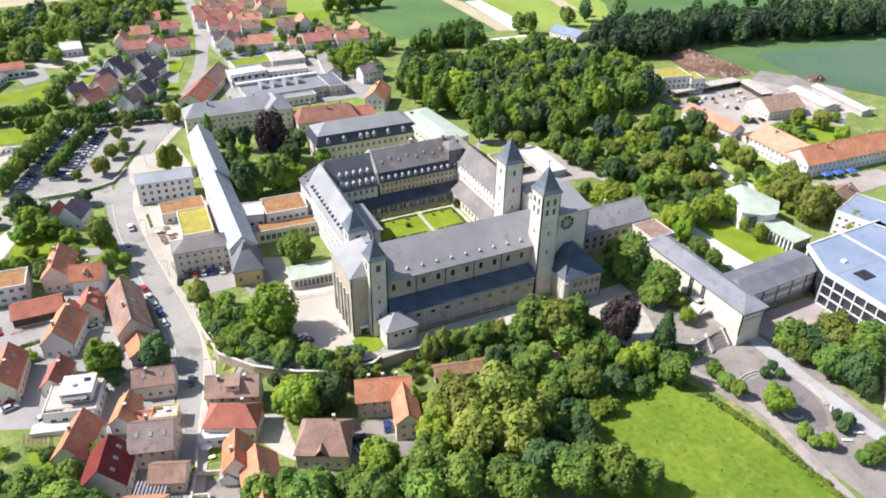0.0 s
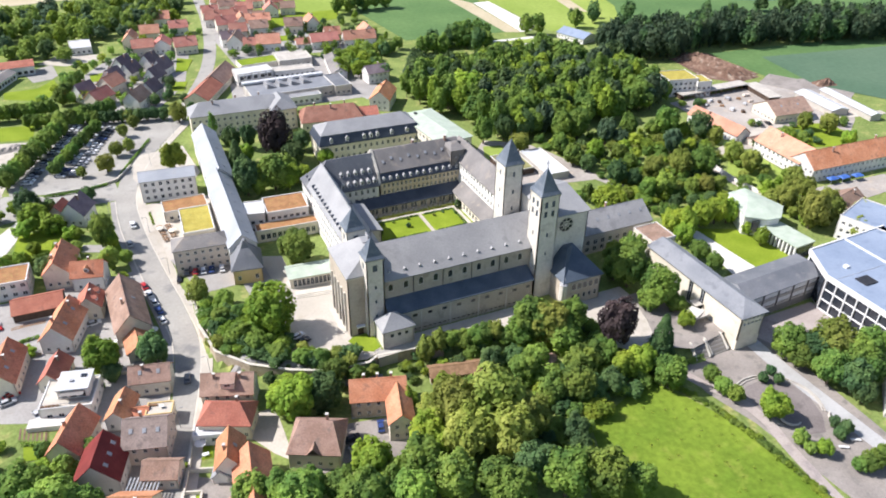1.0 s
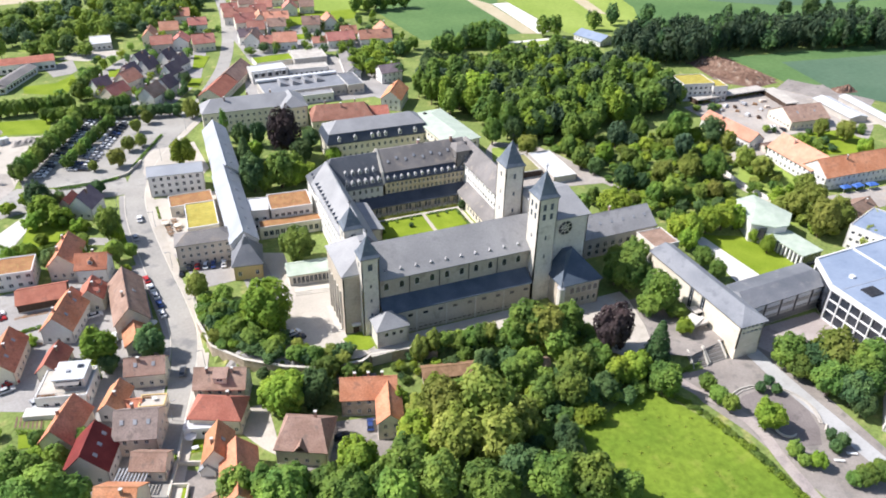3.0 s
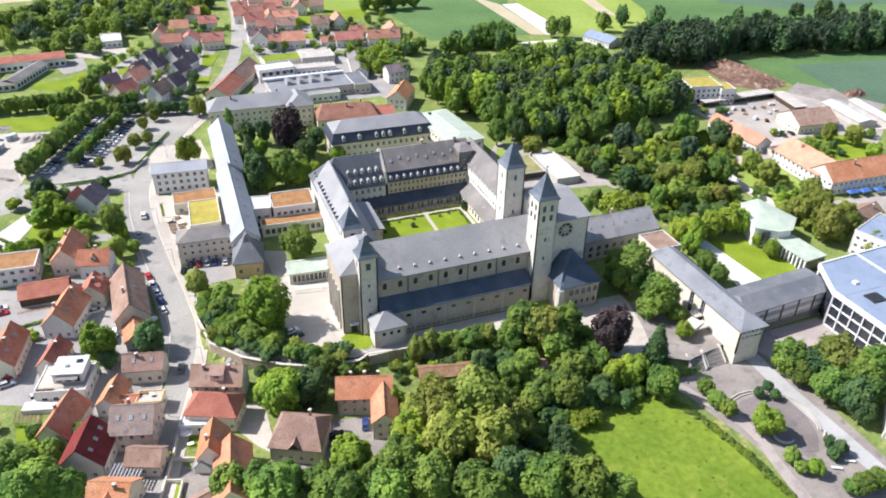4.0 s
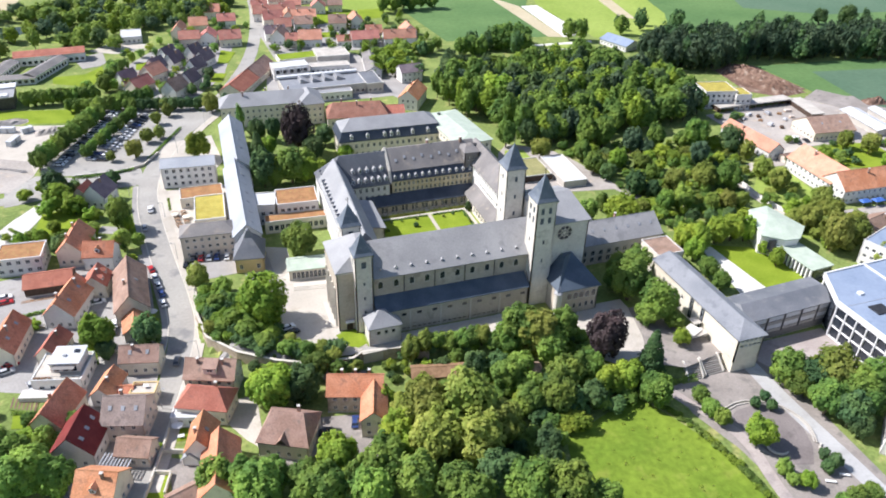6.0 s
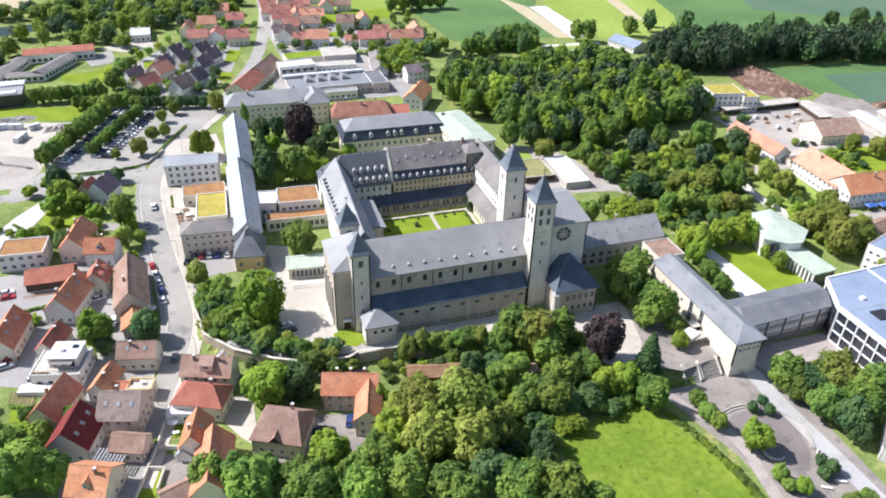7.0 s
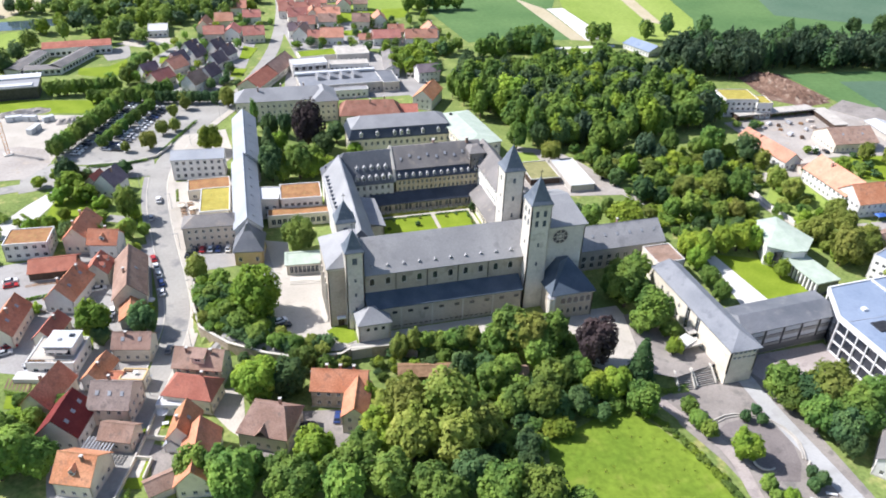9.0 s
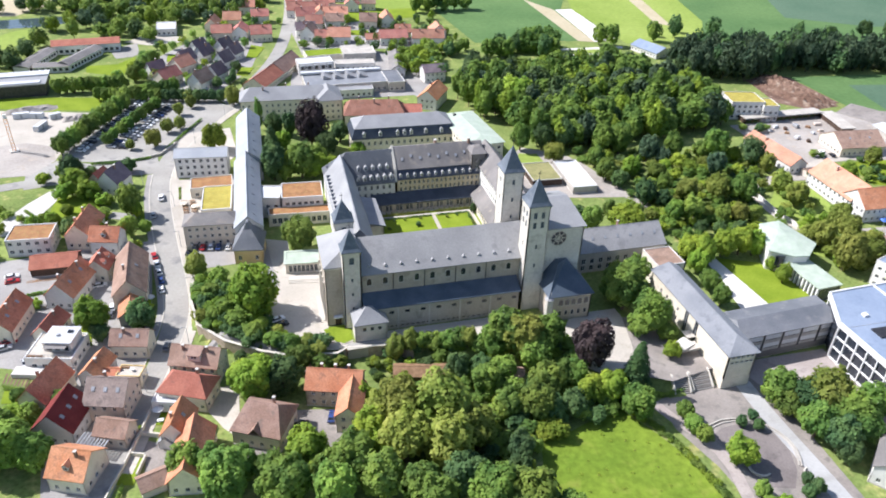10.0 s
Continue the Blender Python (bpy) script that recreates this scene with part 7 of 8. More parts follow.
for x, y, r, h in [(-18.4, -49.5, 5.4, 12.3), (-2.2, -45.6, 5.0, 11.5), (-0.3, -50.0, 4.2, 9.6), (-2.6, -31.5, 3.3, 7.7), (-28.9, -22.7, 5.9, 13.5), (-32.9, -19.8, 4.6, 10.5), (-27.4, 11.0, 7.5, 16.7), (-74.5, 15.0, 5.5, 12.7), (86.2, -35.4, 2.6, 6.0), (63.2, -44.4, 4.5, 10.3), (57.1, -44.2, 4.1, 9.5)]:
    tree(x, y, r, h, "LEAF_L", "round", "trees round the abbey")
for x, y, r, h in [(-22.2, -22.1, 5.1, 11.7), (32.1, -58.7, 4.0, 9.2), (30.3, -63.7, 3.4, 7.9), (16.2, -66.0, 5.6, 13.0), (25.2, -26.5, 3.8, 8.8), (31.4, -28.2, 3.5, 8.2), (50.9, -47.4, 3.8, 8.6), (45.8, -47.4, 3.4, 7.9)]:
    tree(x, y, r, h, "LEAF_D", "round", "trees round the abbey")
for x, y, r, h in [(41.0, -21.6, 6.1, 14.0), (37.2, -21.2, 4.3, 9.8), (52.5, -24.2, 5.3, 12.1), (46.6, -29.1, 5.4, 12.5), (83.0, -10.9, 6.8, 16.4), (81.3, -5.9, 4.5, 9.1), (86.1, -22.3, 6.0, 13.8), (82.2, -23.6, 4.3, 8.7), (91.9, -0.3, 5.0, 11.6), (87.0, 1.8, 4.0, 9.1), (115.5, -7.3, 3.4, 7.8), (115.0, -15.2, 3.3, 7.6), (89.3, -27.3, 3.4, 5.4), (43.0, -23.7, 4.6, 10.5), (52.7, -36.6, 4.2, 9.6)]:
    tree(x, y, r, h, "LEAF", "round", "trees round the abbey")
for x, y, r, h in [(9.9, -15.2, 3.0, 9.0), (14.3, -14.9, 2.7, 8.1), (44.8, -24.8, 6.1, 14.0), (30.7, -17.7, 3.1, 7.0)]:
    tree(x, y, r, h, "LEAF_Y", "round", "trees round the abbey")
for x, y, r, h in [(21.0, -15.6, 3.4, 6.4), (25.1, -16.5, 3.4, 6.4), (28.5, -16.9, 3.4, 6.4), (33.6, -19.7, 3.1, 5.8), (17.6, -15.5, 2.7, 5.2), (22.1, -19.7, 2.7, 5.2)]:
    tree(x, y, r, h, "LEAF", "round", "trees round the abbey")
for x, y, r, h in [(61.9, -33.8, 5.5, 16.4), (1.0, 127.0, 6.8, 22.5)]:
    tree(x, y, r, h, "LEAF_P", "round", "trees round the abbey")
for x, y, r, h in [(71.7, -42.1, 4.6, 15.6), (-16.4, 122.0, 4.6, 13.8)]:
    tree(x, y, r, h, "LEAF_D", "cone", "trees round the abbey")
for x, y, r, h in [(-20.6, 152.5, 2.6, 16.5), (-12.0, 149.0, 1.6, 9.0), (-16.2, 131.0, 1.8, 10.5)]:
    tree(x, y, r * 1.5, h, "LEAF", "column", "trees round the abbey")
for x, y, r, h in [(-14.2, 147.1, 4.4, 10.2), (-7.2, 142.1, 3.6, 12.4), (-16.8, 99.4, 5.5, 16.6), (6.9, 119.1, 5.0, 11.6), (13.9, 133.1, 4.3, 9.9)]:
    tree(x, y, r, h, "LEAF_D", "round", "trees round the abbey")
for x, y, r, h in [(-5.9, 100.1, 6.5, 14.9), (-12.7, 97.9, 3.6, 8.4), (1.2, 109.1, 4.5, 10.2)]:
    tree(x, y, r, h, "LEAF", "round", "trees round the abbey")
for x, y, r, h in [(-11.7, 127.7, 4.2, 9.7), (-11.5, 100.6, 3.9, 11.6), (-7.4, 168.6, 4.2, 9.6), (55.7, 118.9, 4.5, 7.7), (19.3, 115.1, 3.4, 7.9), (-0.9, 98.8, 3.5, 8.0), (-40.5, 133.3, 5.4, 12.5), (6.6, 101.7, 3.5, 8.1), (2.1, 101.9, 3.9, 9.0)]:
    tree(x, y, r, h, "LEAF_L", "round", "trees round the abbey")
for x, y, r, h in [(-38.4, 29.5, 3.3, 5.9), (-40.9, 21.3, 3.0, 5.4), (-35.2, 20.9, 3.0, 5.4), (-37.0, 12.2, 2.9, 5.2), (-33.9, 5.2, 3.2, 5.7), (-28.8, -1.1, 2.9, 5.3), (-23.8, -6.3, 2.7, 4.9), (-18.5, -7.9, 2.7, 4.9), (-32.0, 13.3, 2.9, 5.3), (-40.1, 9.9, 2.6, 4.6), (-26.3, 2.5, 2.2, 4.0)]:
    tree(x, y, r, h, "LEAF", "round", "trees round the abbey")
for x, y, r, h in [(-45.4, 14.5, 2.0, 3.5), (-43.4, 10.5, 2.3, 4.1), (-22.1, -1.0, 1.9, 3.4), (-11.5, -11.3, 2.4, 4.3), (-5.9, -14.7, 2.1, 3.8), (-14.1, -8.3, 2.4, 4.4), (-45.2, 34.9, 3.8, 9.2)]:
    tree(x, y, r, h, "LEAF_Y", "round", "trees round the abbey")
for x, y, r, h in [(107.8, -54.8, 5.0, 11.7), (119.5, -68.0, 5.7, 12.5), (109.8, -68.5, 5.0, 11.4), (121.2, -71.7, 4.6, 10.2), (108.0, -60.0, 3.9, 8.5), (128.3, -65.5, 5.1, 11.8)]:
    tree(x, y, r, h, "LEAF", "round", "trees on the school square")
for x, y, r, h in [(112.4, -59.6, 5.0, 10.9), (112.4, -73.8, 5.2, 11.4), (112.2, -77.8, 3.4, 7.6)]:
    tree(x, y, r, h, "LEAF_D", "round", "trees on the school square")
for x, y, r, h in [(117.4, -61.6, 6.8, 14.9)]:
    tree(x, y, r, h, "LEAF_Y", "round", "trees on the school square")
for x, y, r, h in [(-70.1, 82.1, 4.5, 13.4), (-69.0, 67.2, 3.5, 9.1), (-64.1, 69.6, 2.4, 5.4), (-89.2, -11.2, 2.1, 4.9), (-84.5, -19.8, 2.9, 6.7), (-91.4, -26.3, 5.7, 13.1), (-85.9, -34.0, 6.2, 14.2), (-80.5, -35.9, 4.8, 11.0), (-78.5, -15.7, 2.7, 6.1), (-89.4, -35.3, 5.5, 12.7)]:
    tree(x, y, r, h, "LEAF", "round", "village trees")
for x, y, r, h in [(-61.0, 14.7, 4.5, 10.4), (-72.2, 10.8, 2.9, 6.7), (-93.9, 110.7, 4.5, 12.5), (-87.2, 112.3, 2.9, 6.7), (-74.1, 117.7, 3.2, 6.4), (-88.3, 69.7, 3.6, 8.2)]:
    tree(x, y, r, h, "LEAF_D", "round", "village trees")
for x, y, r, h in [(-95.8, 78.0, 3.1, 7.1), (-101.7, 76.3, 3.1, 7.1), (-84.1, 82.5, 2.7, 6.2), (-79.9, 71.2, 2.6, 5.9), (-92.5, 86.7, 2.5, 4.3), (-88.5, 97.2, 2.4, 4.1), (-67.5, 79.6, 2.0, 8.1)]:
    tree(x, y, r, h, "LEAF_L", "round", "village trees")
for x, y, r, h in [(-92.0, 102.7, 5.7, 9.7), (-86.2, 96.5, 4.7, 8.1), (-95.7, 97.6, 3.9, 6.7), (-99.4, 117.9, 3.2, 5.5), (-104.7, 112.6, 3.2, 5.4), (-80.6, 92.2, 3.0, 5.1), (-96.8, 30.7, 2.1, 3.6), (-93.2, 32.2, 2.1, 3.6), (-66.1, 59.7, 1.9, 3.3), (-58.2, -27.8, 0.8, 1.4)]:
    tree(x, y, r, h, "LEAF_L", "bush", "village trees")
for x, y, r, h in [(-102.9, 140.0, 3.9, 8.9), (-101.2, 144.4, 3.9, 9.0), (-99.4, 148.3, 3.9, 9.1), (-97.4, 152.8, 4.0, 9.2), (-95.6, 157.5, 4.0, 9.3), (-93.7, 162.3, 4.1, 9.4), (-91.7, 166.7, 4.1, 9.5), (-89.7, 171.8, 4.2, 9.6), (-87.4, 177.0, 4.2, 9.8), (-85.3, 181.7, 4.3, 9.9), (-83.1, 187.2, 4.4, 10.0), (-82.5, 199.2, 3.6, 8.5), (-78.3, 200.9, 3.7, 8.5), (-74.0, 202.7, 3.7, 8.5), (-69.7, 204.4, 3.7, 8.6), (-65.3, 206.2, 3.7, 8.6), (-60.9, 208.0, 3.7, 8.6)]:
    tree(x, y, r, h, "LEAF", "round", "car park trees")
for x, y, r, h in [(-85.4, 147.5, 2.8, 6.3), (-83.2, 152.6, 2.8, 6.3), (-80.9, 157.9, 2.9, 6.4), (-78.6, 163.4, 2.9, 6.5), (-76.1, 169.1, 2.9, 6.6), (-73.6, 175.0, 2.9, 6.7), (-71.0, 181.0, 2.9, 6.8), (-68.3, 187.2, 3.0, 6.9)]:
    tree(x, y, r, h, "LEAF", "round", "car park trees")
for x, y, r, h in [(-66.0, 142.1, 3.6, 8.4), (-61.2, 156.7, 3.0, 7.0), (-56.0, 160.4, 2.8, 6.5), (-57.2, 177.6, 2.9, 6.7), (-51.9, 186.7, 3.0, 6.9), (-53.6, 195.7, 2.8, 6.4), (-75.6, 140.7, 2.2, 5.0), (-31.6, 187.1, 4.4, 10.0)]:
    tree(x, y, r, h, "LEAF_Y", "round", "car park trees")
for x, y, r, h in [(-116.7, 217.5, 3.7, 8.4), (-113.1, 218.0, 3.7, 8.4), (-109.4, 217.6, 3.7, 8.4), (-105.7, 217.3, 3.6, 8.4), (-102.0, 217.7, 3.6, 8.4), (-98.2, 218.2, 3.6, 8.4), (-94.4, 217.9, 3.6, 8.4), (-90.6, 217.5, 3.6, 8.4), (-86.8, 218.0, 3.6, 8.4), (-81.9, 230.3, 3.9, 9.1), (-79.4, 238.2, 4.0, 9.3), (-76.9, 246.4, 4.1, 9.4), (-74.2, 254.9, 4.2, 9.6), (-96.3, 204.4, 3.0, 7.1), (-92.8, 203.3, 3.0, 7.0), (-89.1, 202.9, 3.0, 7.0), (-85.6, 202.6, 3.0, 7.0), (-81.9, 201.5, 3.0, 7.0), (-78.4, 200.4, 3.0, 7.0), (-74.8, 200.1, 3.0, 6.9), (-71.0, 199.7, 3.0, 6.9), (-67.5, 198.6, 3.0, 6.9)]:
    tree(x, y, r, h, "LEAF", "round", "village trees")
for x, y, r, h in [(-63.9, 197.5, 2.9, 6.7), (-60.1, 197.1, 2.9, 6.7), (-56.5, 196.8, 2.9, 6.6), (-52.9, 195.7, 2.9, 6.6), (-49.1, 194.5, 2.9, 6.6), (-45.5, 194.2, 2.9, 6.6), (-41.6, 193.8, 2.9, 6.6), (-37.9, 192.6, 2.9, 6.6), (-25.7, 211.4, 2.3, 5.4), (-24.2, 198.5, 2.2, 5.2), (-31.8, 222.0, 2.4, 5.4), (-39.3, 213.4, 2.8, 6.4), (-44.3, 225.8, 2.4, 5.5), (-29.1, 237.1, 3.0, 6.8), (-53.0, 215.5, 2.3, 5.4)]:
    tree(x, y, r, h, "LEAF_D", "round", "village trees")
for x, y, r, h in [(118.1, 10.8, 4.3, 9.9), (122.2, 7.7, 4.7, 10.8), (131.6, 10.6, 4.8, 11.1), (138.3, 10.3, 4.9, 11.3), (142.8, 8.8, 4.5, 10.4), (117.4, 3.2, 3.9, 8.9), (143.0, -8.4, 2.8, 7.3), (144.0, -0.6, 2.4, 5.6), (244.2, 41.0, 3.8, 8.7), (217.5, 51.6, 4.2, 9.6)]:
    tree(x, y, r, h, "LEAF_L", "round", "trees of the school grounds")
for x, y, r, h in [(170.7, 8.7, 4.8, 11.1), (165.8, 10.2, 3.9, 9.0), (168.9, -6.1, 6.2, 16.0), (184.5, 0.4, 4.5, 10.3), (179.7, -5.7, 4.7, 10.8), (185.7, 12.5, 4.1, 9.5), (186.7, 19.4, 4.2, 9.6), (183.6, 49.9, 4.4, 10.1), (181.9, 38.0, 4.8, 10.9), (191.7, -9.8, 4.0, 9.3), (249.0, 56.9, 4.5, 10.3), (241.8, 64.5, 3.9, 9.0), (177.5, -19.2, 4.2, 9.8), (193.5, 24.6, 3.3, 7.7)]:
    tree(x, y, r, h, "LEAF_Y", "round", "trees of the school grounds")

for x, y, r, h in [(126.4, 98.6, 5.3, 14.7), (134.2, 97.1, 5.6, 15.6), (117.6, 86.0, 4.3, 9.9), (117.0, 73.7, 4.4, 10.1), (137.4, 69.3, 3.8, 8.7), (135.9, 59.7, 3.7, 8.4), (93.5, 36.5, 4.5, 10.4), (103.9, 43.7, 3.3, 7.7), (127.2, 36.1, 3.6, 9.5), (133.3, 34.3, 4.6, 11.9), (160.8, 43.7, 5.4, 14.1), (134.4, 11.7, 3.5, 8.1), (140.5, 11.7, 3.8, 8.7), (122.0, 17.9, 2.6, 6.0), (154.6, 87.0, 4.8, 13.5), (168.2, 86.1, 3.8, 8.8), (173.5, 83.3, 5.5, 15.3), (91.6, 109.1, 4.6, 13.0)]:
    tree(x, y, r, h, "LEAF", "round", "trees of the abbey park")
for x, y, r, h in [(119.4, 66.8, 3.4, 7.8), (122.3, 50.4, 4.4, 11.5), (128.6, 47.3, 3.5, 8.1), (91.6, 43.5, 3.1, 7.0), (186.3, 75.1, 5.2, 13.6), (132.3, 25.4, 2.7, 6.2), (138.2, 23.0, 2.7, 6.3), (145.6, 20.9, 3.0, 6.9), (101.7, 108.5, 4.7, 13.1), (111.5, 107.3, 5.3, 14.7)]:
    tree(x, y, r, h, "LEAF_D", "round", "trees of the abbey park")
for x, y, r, h in [(128.6, 74.8, 4.3, 9.8), (103.6, 29.8, 6.4, 14.3), (153.2, 79.2, 4.5, 6.7), (156.3, 74.9, 3.7, 5.5), (147.0, 78.4, 3.1, 5.0), (161.0, 70.9, 3.2, 5.0), (122.5, 10.8, 4.3, 9.8), (181.2, 79.8, 3.3, 7.6), (175.6, 67.9, 2.9, 5.3), (181.7, 64.8, 2.7, 4.8), (103.7, 151.0, 9.8, 19.6)]:
    tree(x, y, r, h, "LEAF_L", "round", "trees of the abbey park")
for x, y, r, h in [(139.2, 47.9, 4.5, 11.8), (152.8, 48.0, 4.9, 12.3), (140.4, 34.4, 2.8, 6.4), (144.7, 31.3, 3.5, 8.1), (151.3, 30.4, 3.8, 8.7), (157.5, 29.6, 3.3, 7.7), (190.3, 68.7, 3.9, 8.9), (101.8, 93.9, 4.5, 9.5)]:
    tree(x, y, r, h, "LEAF_Y", "round", "trees of the abbey park")
for x, y, r, h in [(142.8, 86.8, 4.5, 12.5), (148.1, 82.9, 3.7, 8.5), (163.9, 67.0, 4.4, 12.4)]:
    tree(x, y, r, h, "LEAF_B", "round", "trees of the abbey park")
for x, y, r, h in [(80.1, -54.5, 2.6, 5.7), (79.6, -59.7, 2.6, 5.6), (80.5, -63.6, 2.5, 5.6), (84.7, -82.1, 2.2, 5.1), (84.5, -85.5, 1.8, 4.0), (93.9, -95.2, 2.8, 6.5), (98.4, -95.2, 2.6, 5.9), (91.1, -94.3, 1.9, 4.3)]:
    tree(x, y, r, h, "LEAF", "round", "trees on the school square")
for x, y, r, h in [(93.5, -60.7, 1.6, 3.6), (97.4, -59.5, 1.6, 3.8), (97.0, -62.8, 1.6, 3.6), (97.8, -81.2, 1.6, 3.8), (98.4, -84.1, 2.0, 4.5), (95.6, -84.9, 1.8, 4.1)]:
    tree(x, y, r, h, "LEAF_D", "round", "trees on the school square")
for x, y, r, h in [(84.6, -72.4, 4.3, 9.5), (87.3, -87.0, 2.2, 5.1)]:
    tree(x, y, r, h, "LEAF_L", "round", "trees on the school square")


def school_wing(x0, y0, turn, n, w, eave, top, tiles, label=""):
    fw = part("wing", a_box(0, n, 0, w, 0, eave), PLASTER_W, far_school, label, at=pose(x0, y0, 0, 0, 0, turn))
    part("roof", solid(bmesh.new(), [rect(-0.5, n + 0.5, -0.5, w + 0.5, eave), rect(-0.5, n + 0.5, w * 0.45, w * 0.55, top)]), tiles, fw)
    for x in spaced(n, 3):
        part("window", a_box(x - 0.9, x + 0.9, -0.05, 0.05, 1.0, 2.6), GLASS, fw)


school_wing(-131, 284.5, 4, 36, 10, 5, 7.2, TILE_R)
school_wing(-137.5, 252.0, 74, 32, 8, 3.6, 4.8, SLATE_W)
school_wing(-117.0, 253.0, 66, 32, 8, 3.8, 5.4, SLATE_W)
school_wing(-135, 252.0, 0, 18, 8, 3.4, 4.4, SLATE_W)
far_hall = thing("school_hall", "low sports hall with pale roof bands and dark walls", "hall", pose(-148, 214, 0, 0, 0, 5))
part("body", a_box(0, 26, 0, 20, 0, 6), IRON, far_hall)
part("roof", a_box(-0.6, 26.6, -0.6, 20.6, 6, 6.5), SLATE_L, far_hall)
part("roof_band", a_box(-0.8, 24, 0.5, 4.5, 6.5, 7.0), METAL_W, far_hall)
part("roof_band", a_box(-0.8, 27, 12, 19, 6.5, 7.2), METAL_W, far_hall)
flat_house(-71, 324, 2, 12, 18, 4, METAL_W, PLASTER_W, "low hall with a white metal roof among trees", 1, group=GN)

# ---- woods ----
W1 = [(82, 186), (100, 206), (116, 190), (140, 194), (150, 206), (196, 200), (212, 163), (200, 130), (204, 113.8), (184, 114), (157, 107), (127, 103), (112, 108), (96, 112), (91, 134), (80, 160)]
park = spread(W1, 8.0, 5, [(218, 131, 19), (128, 200, 9), (103, 151, 9), (92, 142, 4)])
woodland("park_wood", park, "dense mixed green trees at the end of the park", (3.4, 6.8), (12, 19), 3, ("LEAF", "LEAF_D", "LEAF", "LEAF_B", "LEAF", "LEAF_L", "LEAF", "LEAF", "LEAF_L"), 500)
woodland("wall_foot_shrubs", [(-33 + 2.6 * i + 0.9 * math.sin(i * 2.1), -6.5 - 0.62 * i - 1.0 * abs(math.sin(i * 1.3))) for i in range(11)] + [(11 + 2.4 * i, -18 - 0.9 * i - abs(math.sin(i))) for i in range(10)], "shrubs along the foot of the terrace wall", (1.4, 2.3), (2.2, 3.8), 21, ("LEAF", "LEAF_D", "LEAF_L"), 300)
W2 = [(222, 186), (240, 177), (252, 174.5), (282, 187), (354, 170), (440, 150), (560, 120), (640, 100), (655, 140), (560, 160), (440, 188), (354, 204), (290, 218), (262, 222), (240, 224), (222, 208)]
woodland("far_wood", spread(W2, 7.0, 7), "tall dark belt of trees beyond the park", (3.6, 5.8), (14.5, 20.5), 5, ("LEAF_N", "LEAF_D", "LEAF_N", "LEAF_B", "LEAF_N"), 200)
for x, y, r, h in [(323.5, 235.2, 2.6, 10.8), (331.9, 236.6, 5.0, 15.7), (414.9, 228.2, 5.0, 15.0), (425.5, 217.0, 5.2, 17.2), (242.1, 269.4, 4.4, 10.2)]:
    tree(x, y, r * 1.4, h, "LEAF_D", "column", "trees beyond the wood")
for x, y, r, h in [(370.5, 251.6, 3.7, 7.4), (392.8, 246.0, 5.7, 11.4), (405.8, 234.9, 6.6, 16.0), (265.4, 274.5, 3.0, 7.2), (261.9, 236.1, 3.2, 9.7)]:
    tree(x, y, r, h, "LEAF_D", "round", "trees beyond the wood")
W3 = [(-175, 392), (-144, 405), (-81, 425), (0, 440), (-6, 372), (-26.7, 350), (-60, 330), (-75, 300), (-95, 303), (-133, 315), (-165, 300)]
woodland("river_wood", spread(W3, 11.5, 9, [(-71, 324, 13), (-150, 358, 22), (-172, 355, 22), (-136, 362, 16), (-157, 322, 17), (-120, 330, 10), (-98, 345, 12)]), "loose green wood beyond the village", (3.6, 6), (8, 13), 6, ("LEAF", "LEAF", "LEAF_D", "LEAF", "LEAF_B", "LEAF_L"), 300)
woodland("river_wood", spread([(-330, 300), (-175, 392), (-165, 300), (-135, 312), (-150, 240)], 11, 10, [(-190, 352, 28), (-165, 356, 24), (-220, 350, 28), (-157, 322, 17), (-175, 320, 12), (-168, 294, 20), (-182, 312, 14)]), "loose green wood beside the village", (3.6, 6), (8, 13), 7, ("LEAF", "LEAF_D", "LEAF", "LEAF_L"), 260)
W4 = [(112, 238), (128, 252), (150, 268), (166, 258), (165, 246), (140, 238), (120, 232)]
woodland("hedge_wood", spread(W4, 7.5, 11), "tall dark trees beside the fields", (4, 5.5), (11, 15), 8, ("LEAF_D", "LEAF"), 330)
woodland("field_trees", [(198, 256), (204, 252), (238, 258), (152, 236), (158, 238), (108, 352), (114, 356), (120, 352), (128, 356), (136, 354), (256, 264), (284, 262), (102, 360), (98, 350)], "group of trees between the fields", (4.5, 6), (11, 15), 9, ("LEAF_D", "LEAF"), 330)
gardens = spread([(-60, 262), (-30, 250), (-6, 300), (4, 350), (-26, 352), (-58, 320)], 14, 12) + spread([(-95, 225), (-60, 225), (-40, 205), (-28, 230), (-45, 300), (-80, 300)], 13, 13)
woodland("park_undergrowth", spread([(112, 100), (127, 102), (150, 96), (186, 88), (192, 66), (168, 40), (158, 24), (128, 20), (108, 34), (118, 52), (124, 68), (116, 84)], 5.6, 62, [(103.6, 29.8, 5)]), "shrubs and saplings between the park trees", (1.5, 3.2), (2.2, 5.0), 63, ("LEAF", "LEAF_L", "LEAF", "LEAF_D", "LEAF_Y"), 200)
woodland("hedge_row", [(108 + 3.2 * i, 223 - 0.4 * i + 1.2 * math.sin(i * 2.2)) for i in range(17)], "row of small trees along the garden plots", (2.2, 3.4), (4, 7), 61, ("LEAF", "LEAF_D"), 260)
woodland("garden_trees", gardens, "small garden trees between the northern houses", (1.8, 3.2), (4, 7), 12, ("LEAF", "LEAF_L", "LEAF_D"), 200)
woodland("garden_trees", spread([(10, 270), (60, 250), (112, 262), (106, 340), (20, 340)], 13, 14), "small trees between the houses and the fields", (1.8, 3.4), (4, 7), 13, ("LEAF", "LEAF_L", "LEAF_D"), 200)
